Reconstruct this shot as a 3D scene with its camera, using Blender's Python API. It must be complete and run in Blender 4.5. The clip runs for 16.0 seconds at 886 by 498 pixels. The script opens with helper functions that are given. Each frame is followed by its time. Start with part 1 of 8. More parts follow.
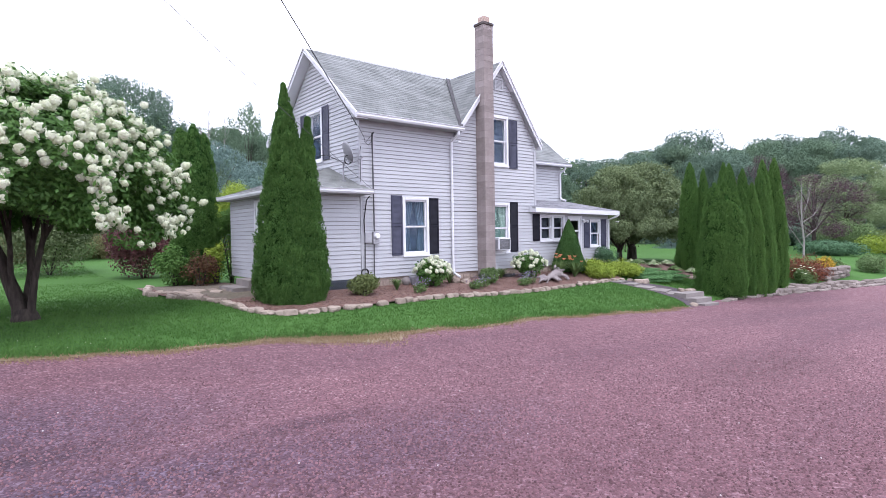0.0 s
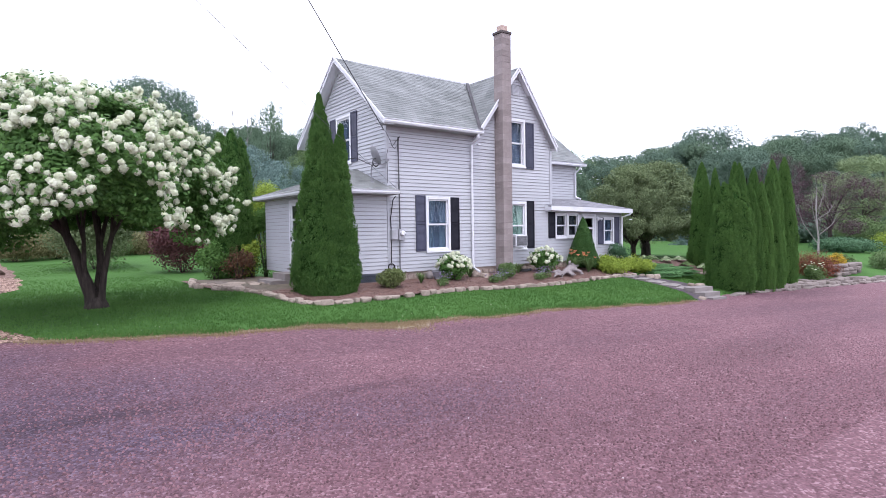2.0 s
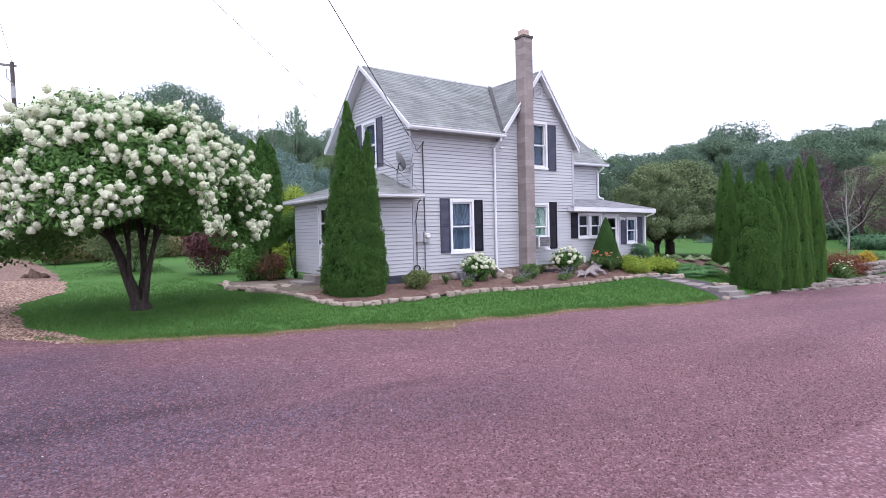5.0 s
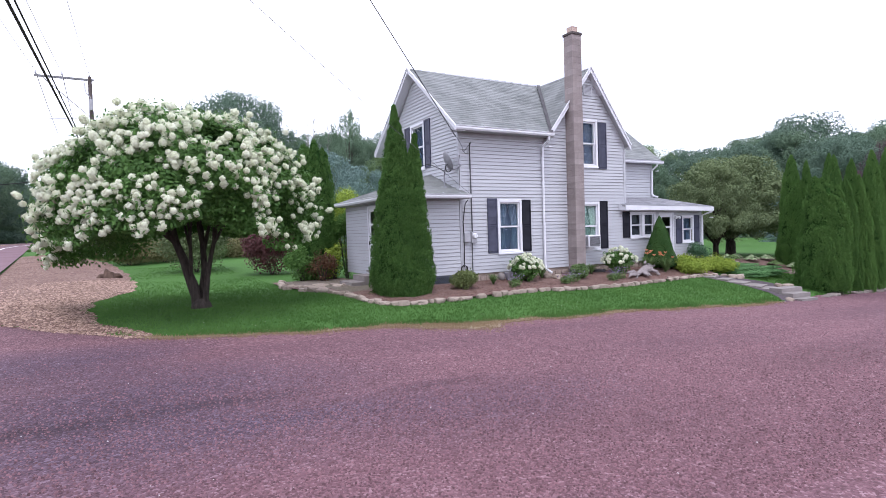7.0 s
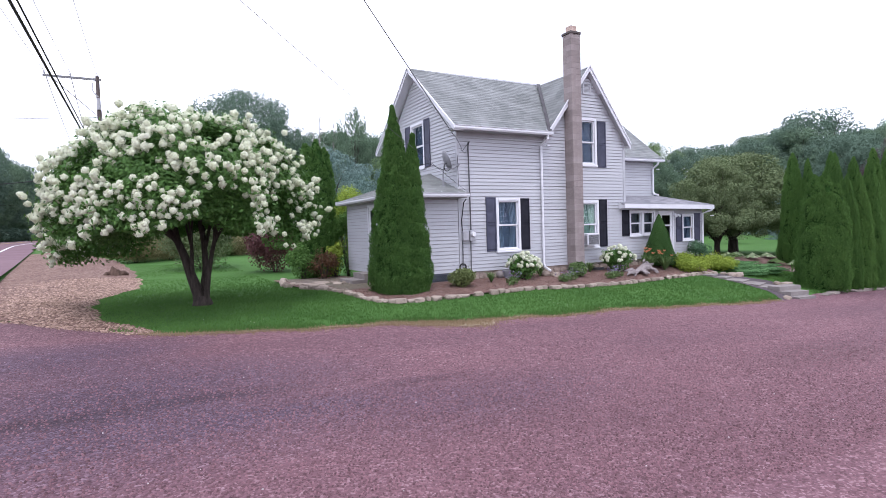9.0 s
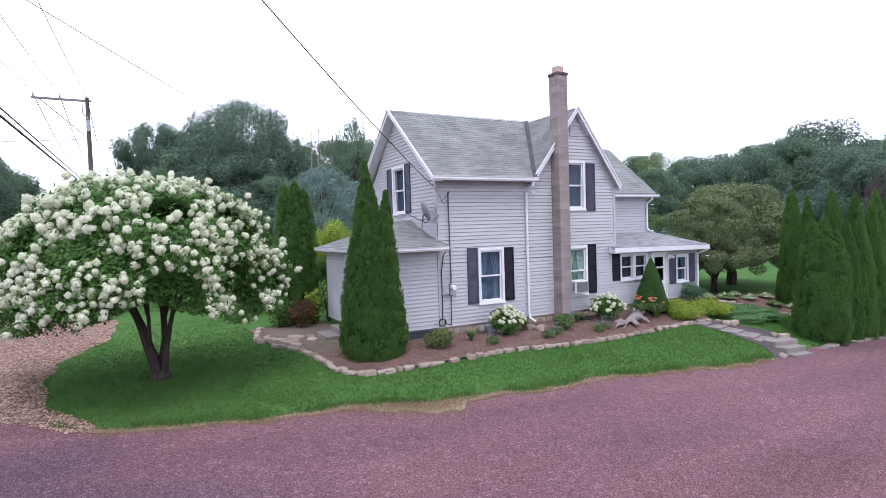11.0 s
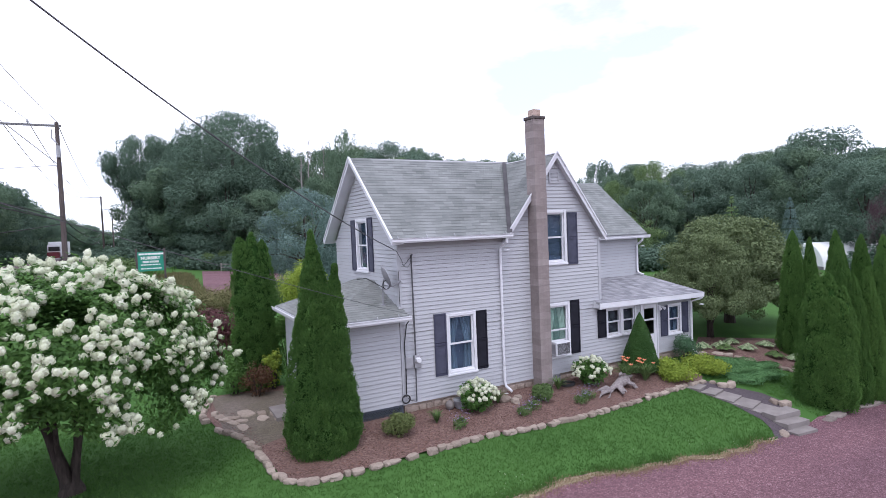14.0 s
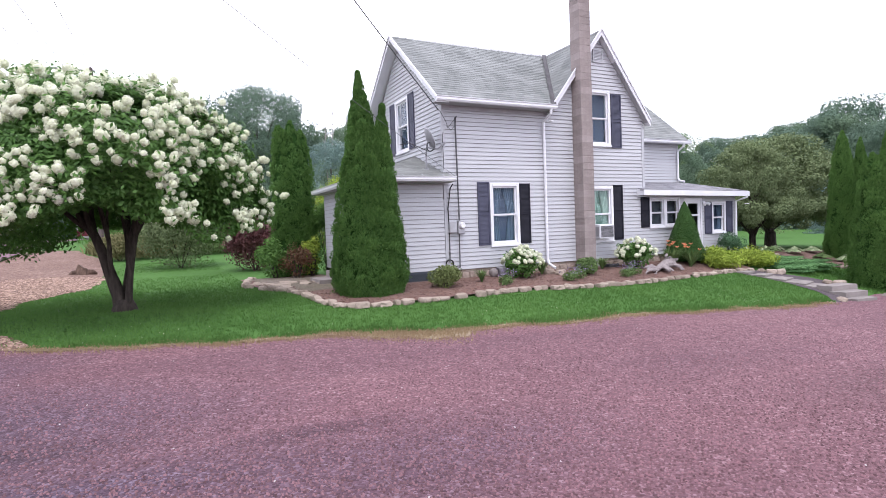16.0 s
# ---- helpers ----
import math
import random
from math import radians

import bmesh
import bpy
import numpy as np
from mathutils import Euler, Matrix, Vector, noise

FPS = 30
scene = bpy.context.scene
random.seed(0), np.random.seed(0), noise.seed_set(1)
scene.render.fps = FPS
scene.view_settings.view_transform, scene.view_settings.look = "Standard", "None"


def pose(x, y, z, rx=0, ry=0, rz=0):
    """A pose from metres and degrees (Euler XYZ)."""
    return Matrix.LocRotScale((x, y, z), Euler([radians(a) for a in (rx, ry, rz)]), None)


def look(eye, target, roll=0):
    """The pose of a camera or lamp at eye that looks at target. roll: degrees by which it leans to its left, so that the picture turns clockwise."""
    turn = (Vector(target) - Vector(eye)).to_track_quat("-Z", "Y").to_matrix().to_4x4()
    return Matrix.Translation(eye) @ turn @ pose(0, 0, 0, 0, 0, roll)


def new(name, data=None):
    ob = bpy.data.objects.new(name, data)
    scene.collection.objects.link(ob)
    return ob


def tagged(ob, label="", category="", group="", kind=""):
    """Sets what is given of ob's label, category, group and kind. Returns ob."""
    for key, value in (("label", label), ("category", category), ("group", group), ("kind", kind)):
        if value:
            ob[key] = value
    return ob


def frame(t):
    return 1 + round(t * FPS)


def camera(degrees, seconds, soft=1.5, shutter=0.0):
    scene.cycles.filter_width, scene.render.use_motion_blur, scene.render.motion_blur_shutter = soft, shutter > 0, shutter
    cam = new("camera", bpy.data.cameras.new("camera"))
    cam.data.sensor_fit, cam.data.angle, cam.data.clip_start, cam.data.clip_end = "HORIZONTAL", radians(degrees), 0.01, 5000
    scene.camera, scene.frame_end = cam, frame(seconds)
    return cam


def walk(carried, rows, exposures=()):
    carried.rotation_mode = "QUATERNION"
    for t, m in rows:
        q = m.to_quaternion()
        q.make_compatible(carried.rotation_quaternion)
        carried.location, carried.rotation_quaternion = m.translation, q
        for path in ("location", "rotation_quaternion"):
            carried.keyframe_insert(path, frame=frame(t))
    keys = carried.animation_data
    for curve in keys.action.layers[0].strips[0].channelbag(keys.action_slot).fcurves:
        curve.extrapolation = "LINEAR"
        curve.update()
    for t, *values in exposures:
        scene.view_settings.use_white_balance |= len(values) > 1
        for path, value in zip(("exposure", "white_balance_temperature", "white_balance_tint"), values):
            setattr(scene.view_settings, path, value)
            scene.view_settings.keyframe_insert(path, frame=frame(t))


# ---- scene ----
cam = camera(78.0, 16.0, soft=0.6)
PATH = [
    (0, (-0.027, 0.08, 2.002), (1.237, 1.629, 1.943), -0.9),
    (0.5, (-0.193, -0.162, 2.038), (1.057, 1.398, 1.972), -0.8),
    (1, (-0.42, -0.342, 1.998), (0.82, 1.227, 1.933), -0.9),
    (1.5, (-0.562, -0.431, 2.019), (0.662, 1.149, 1.952), -0.8),
    (2, (-0.843, -0.699, 2.023), (0.374, 0.887, 1.953), -0.9),
    (2.5, (-1.052, -0.963, 2.041), (0.15, 0.634, 1.969), -1.0),
    (3, (-1.178, -1.097, 2.056), (0.007, 0.512, 1.98), -1.2),
    (5.5, (-1.072, -0.969, 2.149), (0.049, 0.686, 2.08), -1.5),
    (6, (-0.896, -0.966, 2.156), (0.106, 0.764, 2.09), -1.6),
    (6.5, (-0.909, -1.023, 2.134), (0.086, 0.71, 2.07), -1.7),
    (7, (-1.03, -1.154, 2.126), (-0.042, 0.584, 2.06), -1.8),
    (7.5, (-1.216, -1.261, 2.103), (-0.234, 0.481, 2.037), -1.7),
    (8, (-1.39, -1.286, 2.117), (-0.412, 0.457, 2.047), -1.7),
    (10.3, (-0.14, -1.641, 2.438), (0.808, 0.118, 2.363), -1.8),
    (10.5, (-0.139, -1.637, 2.634), (0.81, 0.122, 2.568), -1.8),
    (11, (0.224, -1.173, 3.724), (1.172, 0.586, 3.652), -1.8),
    (11.5, (0.751, -0.472, 4.585), (1.718, 1.277, 4.51), -2.0),
    (12, (1.212, -0.002, 4.907), (2.161, 1.757, 4.833), -2.0),
    (12.5, (1.593, 0.194, 5.314), (2.543, 1.952, 5.242), -2.1),
    (13, (1.869, 0.142, 5.497), (2.82, 1.899, 5.425), -2.3),
    (13.5, (2.012, -0.06, 5.548), (2.964, 1.697, 5.476), -2.3),
    (14, (1.991, -0.226, 5.486), (2.936, 1.535, 5.415), -2.3),
    (14.5, (1.842, -0.339, 4.714), (2.788, 1.422, 4.641), -2.4),
    (15, (1.56, -0.263, 3.247), (2.484, 1.51, 3.179), -2.3),
    (15.5, (1.386, -0.122, 2.084), (2.278, 1.667, 2.016), -2.3),
    (16, (1.288, 0.242, 1.914), (2.174, 2.034, 1.834), -2.2),
]
walk(cam, [(t, look(eye, target, roll)) for t, eye, target, roll in PATH],
     exposures=[(0, 0.55, 6120, 13), (1.5, 0.50, 6120, 13), (3, 0.40, 6120, 13), (5.5, 0.37, 6100, 13), (8, 0.32, 6100, 13), (10.5, 0.29, 6130, 13), (11.5, 0.12, 6070, 12), (14, 0.05, 6070, 12), (15, 0.08, 6150, 13),
                (15.5, 0.32, 6300, 13), (16, 0.55, 6400, 12)])

# ---------------------------------------------------------------- sky and sun
SUN_ELEV, SUN_ROT = radians(52), radians(200)
world = bpy.data.worlds.new("overcast_sky")
scene.world = world
world.use_nodes = True
wt = world.node_tree
wt.nodes.clear()
w_out = wt.nodes.new("ShaderNodeOutputWorld")
w_bg = wt.nodes.new("ShaderNodeBackground")
w_sky = wt.nodes.new("ShaderNodeTexSky")
w_sky.sky_type = "NISHITA"
w_sky.sun_disc = False
w_sky.sun_elevation = SUN_ELEV
w_sky.sun_rotation = SUN_ROT
w_tc = wt.nodes.new("ShaderNodeTexCoord")
w_map = wt.nodes.new("ShaderNodeMapping")
w_map.inputs["Scale"].default_value = (1.0, 1.0, 2.6)
w_noise = wt.nodes.new("ShaderNodeTexNoise")
w_noise.inputs["Scale"].default_value = 2.3
w_noise.inputs["Detail"].default_value = 7
w_noise.inputs["Roughness"].default_value = 0.55
w_ramp = wt.nodes.new("ShaderNodeValToRGB")
w_ramp.color_ramp.elements[0].position = 0.33
w_ramp.color_ramp.elements[0].color = (0.46, 0.46, 0.46, 1)
w_ramp.color_ramp.elements[1].position = 0.50
w_ramp.color_ramp.elements[1].color = (0.97, 0.97, 0.97, 1)
w_scale = wt.nodes.new("ShaderNodeMixRGB")
w_scale.blend_type = "MULTIPLY"
w_scale.inputs[0].default_value = 1.0
w_scale.inputs[2].default_value = (0.11, 0.11, 0.11, 1)
w_mix = wt.nodes.new("ShaderNodeMixRGB")
w_mix.inputs[2].default_value = (1.72, 1.72, 1.93, 1)
wt.links.new(w_tc.outputs["Generated"], w_map.inputs["Vector"])
wt.links.new(w_map.outputs["Vector"], w_noise.inputs["Vector"])
wt.links.new(w_noise.outputs["Fac"], w_ramp.inputs["Fac"])
wt.links.new(w_sky.outputs["Color"], w_scale.inputs[1])
wt.links.new(w_ramp.outputs["Color"], w_mix.inputs[0])
wt.links.new(w_scale.outputs["Color"], w_mix.inputs[1])
wt.links.new(w_mix.outputs["Color"], w_bg.inputs["Color"])
w_bg.inputs["Strength"].default_value = 1.0
wt.links.new(w_bg.outputs["Background"], w_out.inputs["Surface"])

sun_data = bpy.data.lights.new("sun", "SUN")
sun_data.energy = 1.3
sun_data.angle = radians(16)
sun_data.color = (1.0, 0.97, 0.92)
sun = new("sun", sun_data)
sun.matrix_world = look((0, 0, 30), (6, 12, 0))

# ---------------------------------------------------------------- materials
def rgb(r, g, b):
    return (r, g, b, 1.0)


def surf(name, low, high, scale=3.0, rough=0.8, bump=0.15, bump_scale=40.0, fine=0.25, fine_scale=60.0, island=0.0, each=0.0,
         metal=0.0, stretch=(1, 1, 1), leafy=0.0, spec=0.3):
    """A surface that varies between two colours at two scales, with relief; island and each vary loose pieces and objects."""
    m = bpy.data.materials.new(name)
    m.use_nodes = True
    nt = m.node_tree
    nd, ln = nt.nodes, nt.links
    bsdf = nd["Principled BSDF"]
    tc = nd.new("ShaderNodeTexCoord")
    mp = nd.new("ShaderNodeMapping")
    mp.inputs["Scale"].default_value = stretch
    geo = nd.new("ShaderNodeNewGeometry")
    ln.new(tc.outputs["Object"], mp.inputs["Vector"])
    n1 = nd.new("ShaderNodeTexNoise")
    n1.inputs["Scale"].default_value = scale
    n1.inputs["Detail"].default_value = 5
    n2 = nd.new("ShaderNodeTexNoise")
    n2.inputs["Scale"].default_value = fine_scale
    n2.inputs["Detail"].default_value = 3
    for n in (n1, n2):
        ln.new(mp.outputs["Vector"], n.inputs["Vector"])
    ramp = nd.new("ShaderNodeMapRange")
    ramp.inputs["From Min"].default_value = 0.3
    ramp.inputs["From Max"].default_value = 0.7
    ln.new(n1.outputs["Fac"], ramp.inputs["Value"])
    fac = ramp.outputs["Result"]
    terms = [(n2.outputs["Fac"], fine)]
    if island:
        terms.append((geo.outputs["Random Per Island"], island))
    if each:
        info = nd.new("ShaderNodeObjectInfo")
        terms.append((info.outputs["Random"], each))
    for sock, amount in terms:
        mix = nd.new("ShaderNodeMix")
        mix.inputs[0].default_value = amount
        ln.new(fac, mix.inputs[2])
        ln.new(sock, mix.inputs[3])
        fac = mix.outputs[0]
    col = nd.new("ShaderNodeMixRGB")
    col.inputs[1].default_value = rgb(*low)
    col.inputs[2].default_value = rgb(*high)
    ln.new(fac, col.inputs[0])
    ln.new(col.outputs[0], bsdf.inputs["Base Color"])
    bsdf.inputs["Roughness"].default_value = rough
    bsdf.inputs["Metallic"].default_value = metal
    bsdf.inputs["Specular IOR Level"].default_value = spec
    if bump:
        n3 = nd.new("ShaderNodeTexNoise")
        n3.inputs["Scale"].default_value = bump_scale
        n3.inputs["Detail"].default_value = 4
        ln.new(mp.outputs["Vector"], n3.inputs["Vector"])
        bp = nd.new("ShaderNodeBump")
        bp.inputs["Strength"].default_value = bump
        bp.inputs["Distance"].default_value = 0.02
        ln.new(n3.outputs["Fac"], bp.inputs["Height"])
        ln.new(bp.outputs["Normal"], bsdf.inputs["Normal"])
    if leafy:
        tr = nd.new("ShaderNodeBsdfTranslucent")
        ln.new(col.outputs[0], tr.inputs["Color"])
        sh = nd.new("ShaderNodeMixShader")
        sh.inputs[0].default_value = leafy
        ln.new(bsdf.outputs[0], sh.inputs[1])
        ln.new(tr.outputs[0], sh.inputs[2])
        ln.new(sh.outputs[0], nd["Material Output"].inputs["Surface"])
    return m


def pebbled(name, colours, cell, spread, stain, bump=0.85, rough=0.85, streak=None, worn=()):
    """Loose stone or chips: cells of several tones under broad stains."""
    m = bpy.data.materials.new(name)
    m.use_nodes = True
    nt = m.node_tree
    nd, ln = nt.nodes, nt.links
    bsdf = nd["Principled BSDF"]
    tc = nd.new("ShaderNodeTexCoord")
    vor = nd.new("ShaderNodeTexVoronoi")
    vor.inputs["Scale"].default_value = 1.0 / cell
    big = nd.new("ShaderNodeTexNoise")
    big.inputs["Scale"].default_value = spread
    big.inputs["Detail"].default_value = 6
    mid = nd.new("ShaderNodeTexNoise")
    mid.inputs["Scale"].default_value = 1.0 / (cell * 7)
    mid.inputs["Detail"].default_value = 5
    for n in (vor, big, mid):
        ln.new(tc.outputs["Object"], n.inputs["Vector"])
    if streak:
        mp = nd.new("ShaderNodeMapping")
        mp.inputs["Scale"].default_value = streak
        mp.inputs["Rotation"].default_value = (0, 0, 0.2)
        ln.new(tc.outputs["Object"], mp.inputs["Vector"])
        ln.new(mp.outputs["Vector"], big.inputs["Vector"])
    sep = nd.new("ShaderNodeSeparateColor")
    ln.new(vor.outputs["Color"], sep.inputs[0])
    ramp = nd.new("ShaderNodeValToRGB")
    el = ramp.color_ramp.elements
    el[0].color, el[0].position = rgb(*colours[0]), 0.0
    el[1].color, el[1].position = rgb(*colours[-1]), 1.0
    for i, c in enumerate(colours[1:-1], 1):
        e = el.new(i / (len(colours) - 1))
        e.color = rgb(*c)
    mixv = nd.new("ShaderNodeMix")
    mixv.inputs[0].default_value = 0.35
    ln.new(sep.outputs[0], mixv.inputs[2])
    ln.new(mid.outputs["Fac"], mixv.inputs[3])
    ln.new(mixv.outputs[0], ramp.inputs["Fac"])
    st = nd.new("ShaderNodeMapRange")
    st.inputs["From Min"].default_value = 0.38
    st.inputs["From Max"].default_value = 0.66
    st.inputs["To Max"].default_value = 0.75
    ln.new(big.outputs["Fac"], st.inputs["Value"])
    mx = nd.new("ShaderNodeMixRGB")
    mx.blend_type = "MULTIPLY"
    mx.inputs[2].default_value = rgb(*stain)
    ln.new(st.outputs["Result"], mx.inputs[0])
    ln.new(ramp.outputs["Color"], mx.inputs[1])
    colour = mx.outputs[0]
    for wx, wy, rx, ry, tone in worn:
        # fines packed by tyres: a ragged oval of darker, bluer stone
        sub = nd.new("ShaderNodeVectorMath")
        sub.operation = "SUBTRACT"
        sub.inputs[1].default_value = (wx, wy, 0)
        ln.new(tc.outputs["Object"], sub.inputs[0])
        div = nd.new("ShaderNodeVectorMath")
        div.operation = "MULTIPLY"
        div.inputs[1].default_value = (1 / rx, 1 / ry, 0)
        ln.new(sub.outputs[0], div.inputs[0])
        size = nd.new("ShaderNodeVectorMath")
        size.operation = "LENGTH"
        ln.new(div.outputs[0], size.inputs[0])
        rag = nd.new("ShaderNodeMath")
        rag.operation = "MULTIPLY_ADD"
        rag.inputs[1].default_value = 2.2
        ln.new(big.outputs["Fac"], rag.inputs[0])
        ln.new(size.outputs["Value"], rag.inputs[2])
        fade = nd.new("ShaderNodeMapRange")
        fade.inputs["From Min"].default_value = 2.2
        fade.inputs["From Max"].default_value = 1.35
        ln.new(rag.outputs[0], fade.inputs["Value"])
        wm = nd.new("ShaderNodeMixRGB")
        wm.blend_type = "MULTIPLY"
        wm.inputs[2].default_value = rgb(*tone)
        ln.new(fade.outputs["Result"], wm.inputs[0])
        ln.new(colour, wm.inputs[1])
        colour = wm.outputs[0]
    ln.new(colour, bsdf.inputs["Base Color"])
    bsdf.inputs["Roughness"].default_value = rough
    bsdf.inputs["Specular IOR Level"].default_value = 0.25
    bp = nd.new("ShaderNodeBump")
    bp.inputs["Strength"].default_value = bump
    bp.inputs["Distance"].default_value = cell * 0.6
    ln.new(vor.outputs["Distance"], bp.inputs["Height"])
    bp.invert = True
    ln.new(bp.outputs["Normal"], bsdf.inputs["Normal"])
    return m


def glass(name, tint=(0.9, 0.95, 0.97)):
    m = bpy.data.materials.new(name)
    m.use_nodes = True
    b = m.node_tree.nodes["Principled BSDF"]
    b.inputs["Base Color"].default_value = rgb(*tint)
    b.inputs["Roughness"].default_value = 0.03
    b.inputs["Transmission Weight"].default_value = 1.0
    b.inputs["IOR"].default_value = 1.18
    return m


SIDING = surf("vinyl_siding", (0.375, 0.380, 0.408), (0.455, 0.460, 0.490), scale=0.7, rough=0.55, bump=0.06, bump_scale=25, fine=0.2, fine_scale=9,
              each=0.12, stretch=(0.6, 0.6, 5))
WHITE = surf("white_trim_paint", (0.60, 0.60, 0.64), (0.69, 0.69, 0.73), scale=2, rough=0.45, bump=0.03, fine=0.2, fine_scale=18)
# greyer than the white trim: eave shade is painted into this colour
SOFFIT_SHADED = surf("soffit_vinyl_shaded", (0.31, 0.31, 0.33), (0.39, 0.39, 0.41), scale=3, rough=0.6, bump=0.03)
SHINGLE = surf("asphalt_shingle", (0.108, 0.115, 0.115), (0.265, 0.275, 0.275), scale=1.1, rough=0.95, bump=0.35, bump_scale=90, fine=0.35, fine_scale=45,
               island=0.36)
SHINGLE_NEW = surf("light_asphalt_shingle", (0.13, 0.13, 0.15), (0.34, 0.335, 0.36), scale=1.6, rough=0.95, bump=0.35, bump_scale=90, fine=0.4, fine_scale=50,
                   island=0.6)
SHINGLE_MOSS = surf("weathered_shingle", (0.11, 0.116, 0.112), (0.255, 0.263, 0.26), scale=1.4, rough=0.95, bump=0.35, bump_scale=90, fine=0.35, fine_scale=45,
                    island=0.32)
VALLEY = surf("valley_metal", (0.045, 0.042, 0.048), (0.085, 0.08, 0.088), scale=3, rough=0.7, bump=0.1)
SHUTTER_DARK = surf("shutter_black", (0.007, 0.007, 0.012), (0.016, 0.016, 0.025), scale=4, rough=0.55, bump=0.03, spec=0.15)
SHUTTER_BLUE = surf("shutter_faded_navy", (0.032, 0.034, 0.060), (0.062, 0.064, 0.102), scale=4, rough=0.5, bump=0.03)
BLOCK = surf("chimney_block", (0.150, 0.122, 0.118), (0.365, 0.315, 0.308), scale=1.1, rough=0.95, bump=0.5, bump_scale=70, fine=0.45, fine_scale=16, each=0.2)
CAPSTONE = surf("sooty_concrete", (0.055, 0.046, 0.045), (0.13, 0.11, 0.108), scale=6, rough=0.95, bump=0.4, bump_scale=40)
MORTAR = surf("mortar", (0.20, 0.168, 0.165), (0.29, 0.25, 0.248), scale=6, rough=0.95, bump=0.3)
FLUE = surf("clay_flue", (0.36, 0.26, 0.22), (0.50, 0.39, 0.34), scale=5, rough=0.9, bump=0.2)
FOUNDATION = surf("foundation_stone", (0.23, 0.18, 0.155), (0.45, 0.37, 0.315), scale=4, rough=0.95, bump=0.5, bump_scale=30, each=0.5)
LATTICE = surf("lattice_paint", (0.055, 0.065, 0.085), (0.10, 0.115, 0.14), scale=6, rough=0.7, bump=0.05)
# near-black that paints the darkness under the lean-to
DARK = surf("crawl_space_shade", (0.012, 0.012, 0.013), (0.025, 0.024, 0.024), scale=2, rough=0.9, bump=0)
ROOM = surf("room_wall_paint", (0.25, 0.24, 0.22), (0.32, 0.31, 0.28), scale=2, rough=0.9, bump=0)
# sheet added behind the glass to give the panes their blue-grey tone
WINDOW_BACKING = surf("window_backing_bluegrey", (0.036, 0.054, 0.092), (0.060, 0.084, 0.136), scale=2, rough=0.9, bump=0.05, stretch=(1, 1, 12))
CURTAIN = surf("curtain_cloth_blue", (0.100, 0.145, 0.215), (0.17, 0.235, 0.325), scale=3, rough=0.95, bump=0.1, stretch=(9, 9, 0.6), leafy=0.3)
CURTAIN_GREEN = surf("curtain_cloth_green", (0.28, 0.42, 0.36), (0.55, 0.66, 0.58), scale=3, rough=0.95, bump=0.1, stretch=(9, 9, 0.6), leafy=0.3)
MINT = surf("mint_cloth_blind", (0.10, 0.17, 0.14), (0.17, 0.26, 0.22), scale=3, rough=0.95, bump=0.1, stretch=(9, 9, 0.6))
# added sheet; the porch panes' dark bluish reflection is put into its colour
PORCH_BACKING = surf("porch_pane_backing", (0.035, 0.04, 0.05), (0.065, 0.07, 0.085), scale=2, rough=0.9, bump=0.05)
GLASS = glass("window_glass")
METAL = surf("grey_metal", (0.30, 0.30, 0.32), (0.42, 0.42, 0.45), scale=5, rough=0.5, bump=0.05, metal=0.3)
DISH = surf("dish_grey_paint", (0.20, 0.20, 0.22), (0.28, 0.28, 0.30), scale=5, rough=0.5, bump=0.03)
CABLE = surf("cable_black", (0.012, 0.012, 0.013), (0.03, 0.03, 0.032), scale=9, rough=0.6, bump=0)
WIRE_PALE = surf("weathered_wire", (0.13, 0.13, 0.14), (0.20, 0.20, 0.21), scale=9, rough=0.7, bump=0)
CONDUIT = surf("dull_dark_conduit", (0.055, 0.055, 0.062), (0.11, 0.11, 0.12), scale=5, rough=0.6, bump=0.05)
POLEWOOD = surf("creosoted_pole", (0.055, 0.045, 0.045), (0.13, 0.105, 0.10), scale=3, rough=0.9, bump=0.3, stretch=(6, 6, 0.5))
GRASS = surf("lawn_grass", (0.042, 0.100, 0.024), (0.070, 0.152, 0.039), scale=0.45, rough=0.95, bump=0.6, bump_scale=55, fine=0.35, fine_scale=30, spec=0.1)
BLADE = surf("grass_blade", (0.058, 0.137, 0.032), (0.110, 0.218, 0.056), scale=0.6, rough=0.85, bump=0, fine=0.3, fine_scale=12, island=0.25, leafy=0.3, spec=0.15)
STRAW = surf("dry_grass", (0.20, 0.145, 0.085), (0.36, 0.27, 0.17), scale=2, rough=0.95, bump=0.2, island=0.6, leafy=0.2, spec=0.1)
GRAVEL = pebbled("red_shale_gravel", [(0.046, 0.022, 0.027), (0.130, 0.063, 0.076), (0.182, 0.094, 0.111), (0.40, 0.265, 0.295)], 0.024, 0.32, (0.58, 0.58, 0.64), streak=(0.35, 1.5, 1), worn=((-1.2, 5.9, 3.4, 2.6, (0.50, 0.60, 0.73)), (-2.0, 5.5, 1.5, 0.32, (0.62, 0.62, 0.64)), (-0.2, 5.7, 1.3, 0.26, (0.64, 0.64, 0.66)), (2.4, 5.2, 1.0, 0.22, (0.66, 0.66, 0.7)), (-2.6, 8.6, 2.6, 1.2, (0.60, 0.68, 0.80)), (2.6, 4.2, 2.6, 1.2, (0.66, 0.72, 0.82)), (9.5, 3.6, 2.2, 0.8, (0.72, 0.72, 0.72))))
PEBBLE = surf("loose_shale", (0.08, 0.040, 0.046), (0.25, 0.155, 0.165), scale=5, rough=0.9, bump=0.2, island=0.8)
CHIPS = pebbled("wood_chip_mulch", [(0.062, 0.034, 0.028), (0.138, 0.080, 0.065), (0.21, 0.134, 0.110), (0.38, 0.28, 0.235)], 0.06, 0.6, (0.75, 0.7, 0.68), bump=1.0)
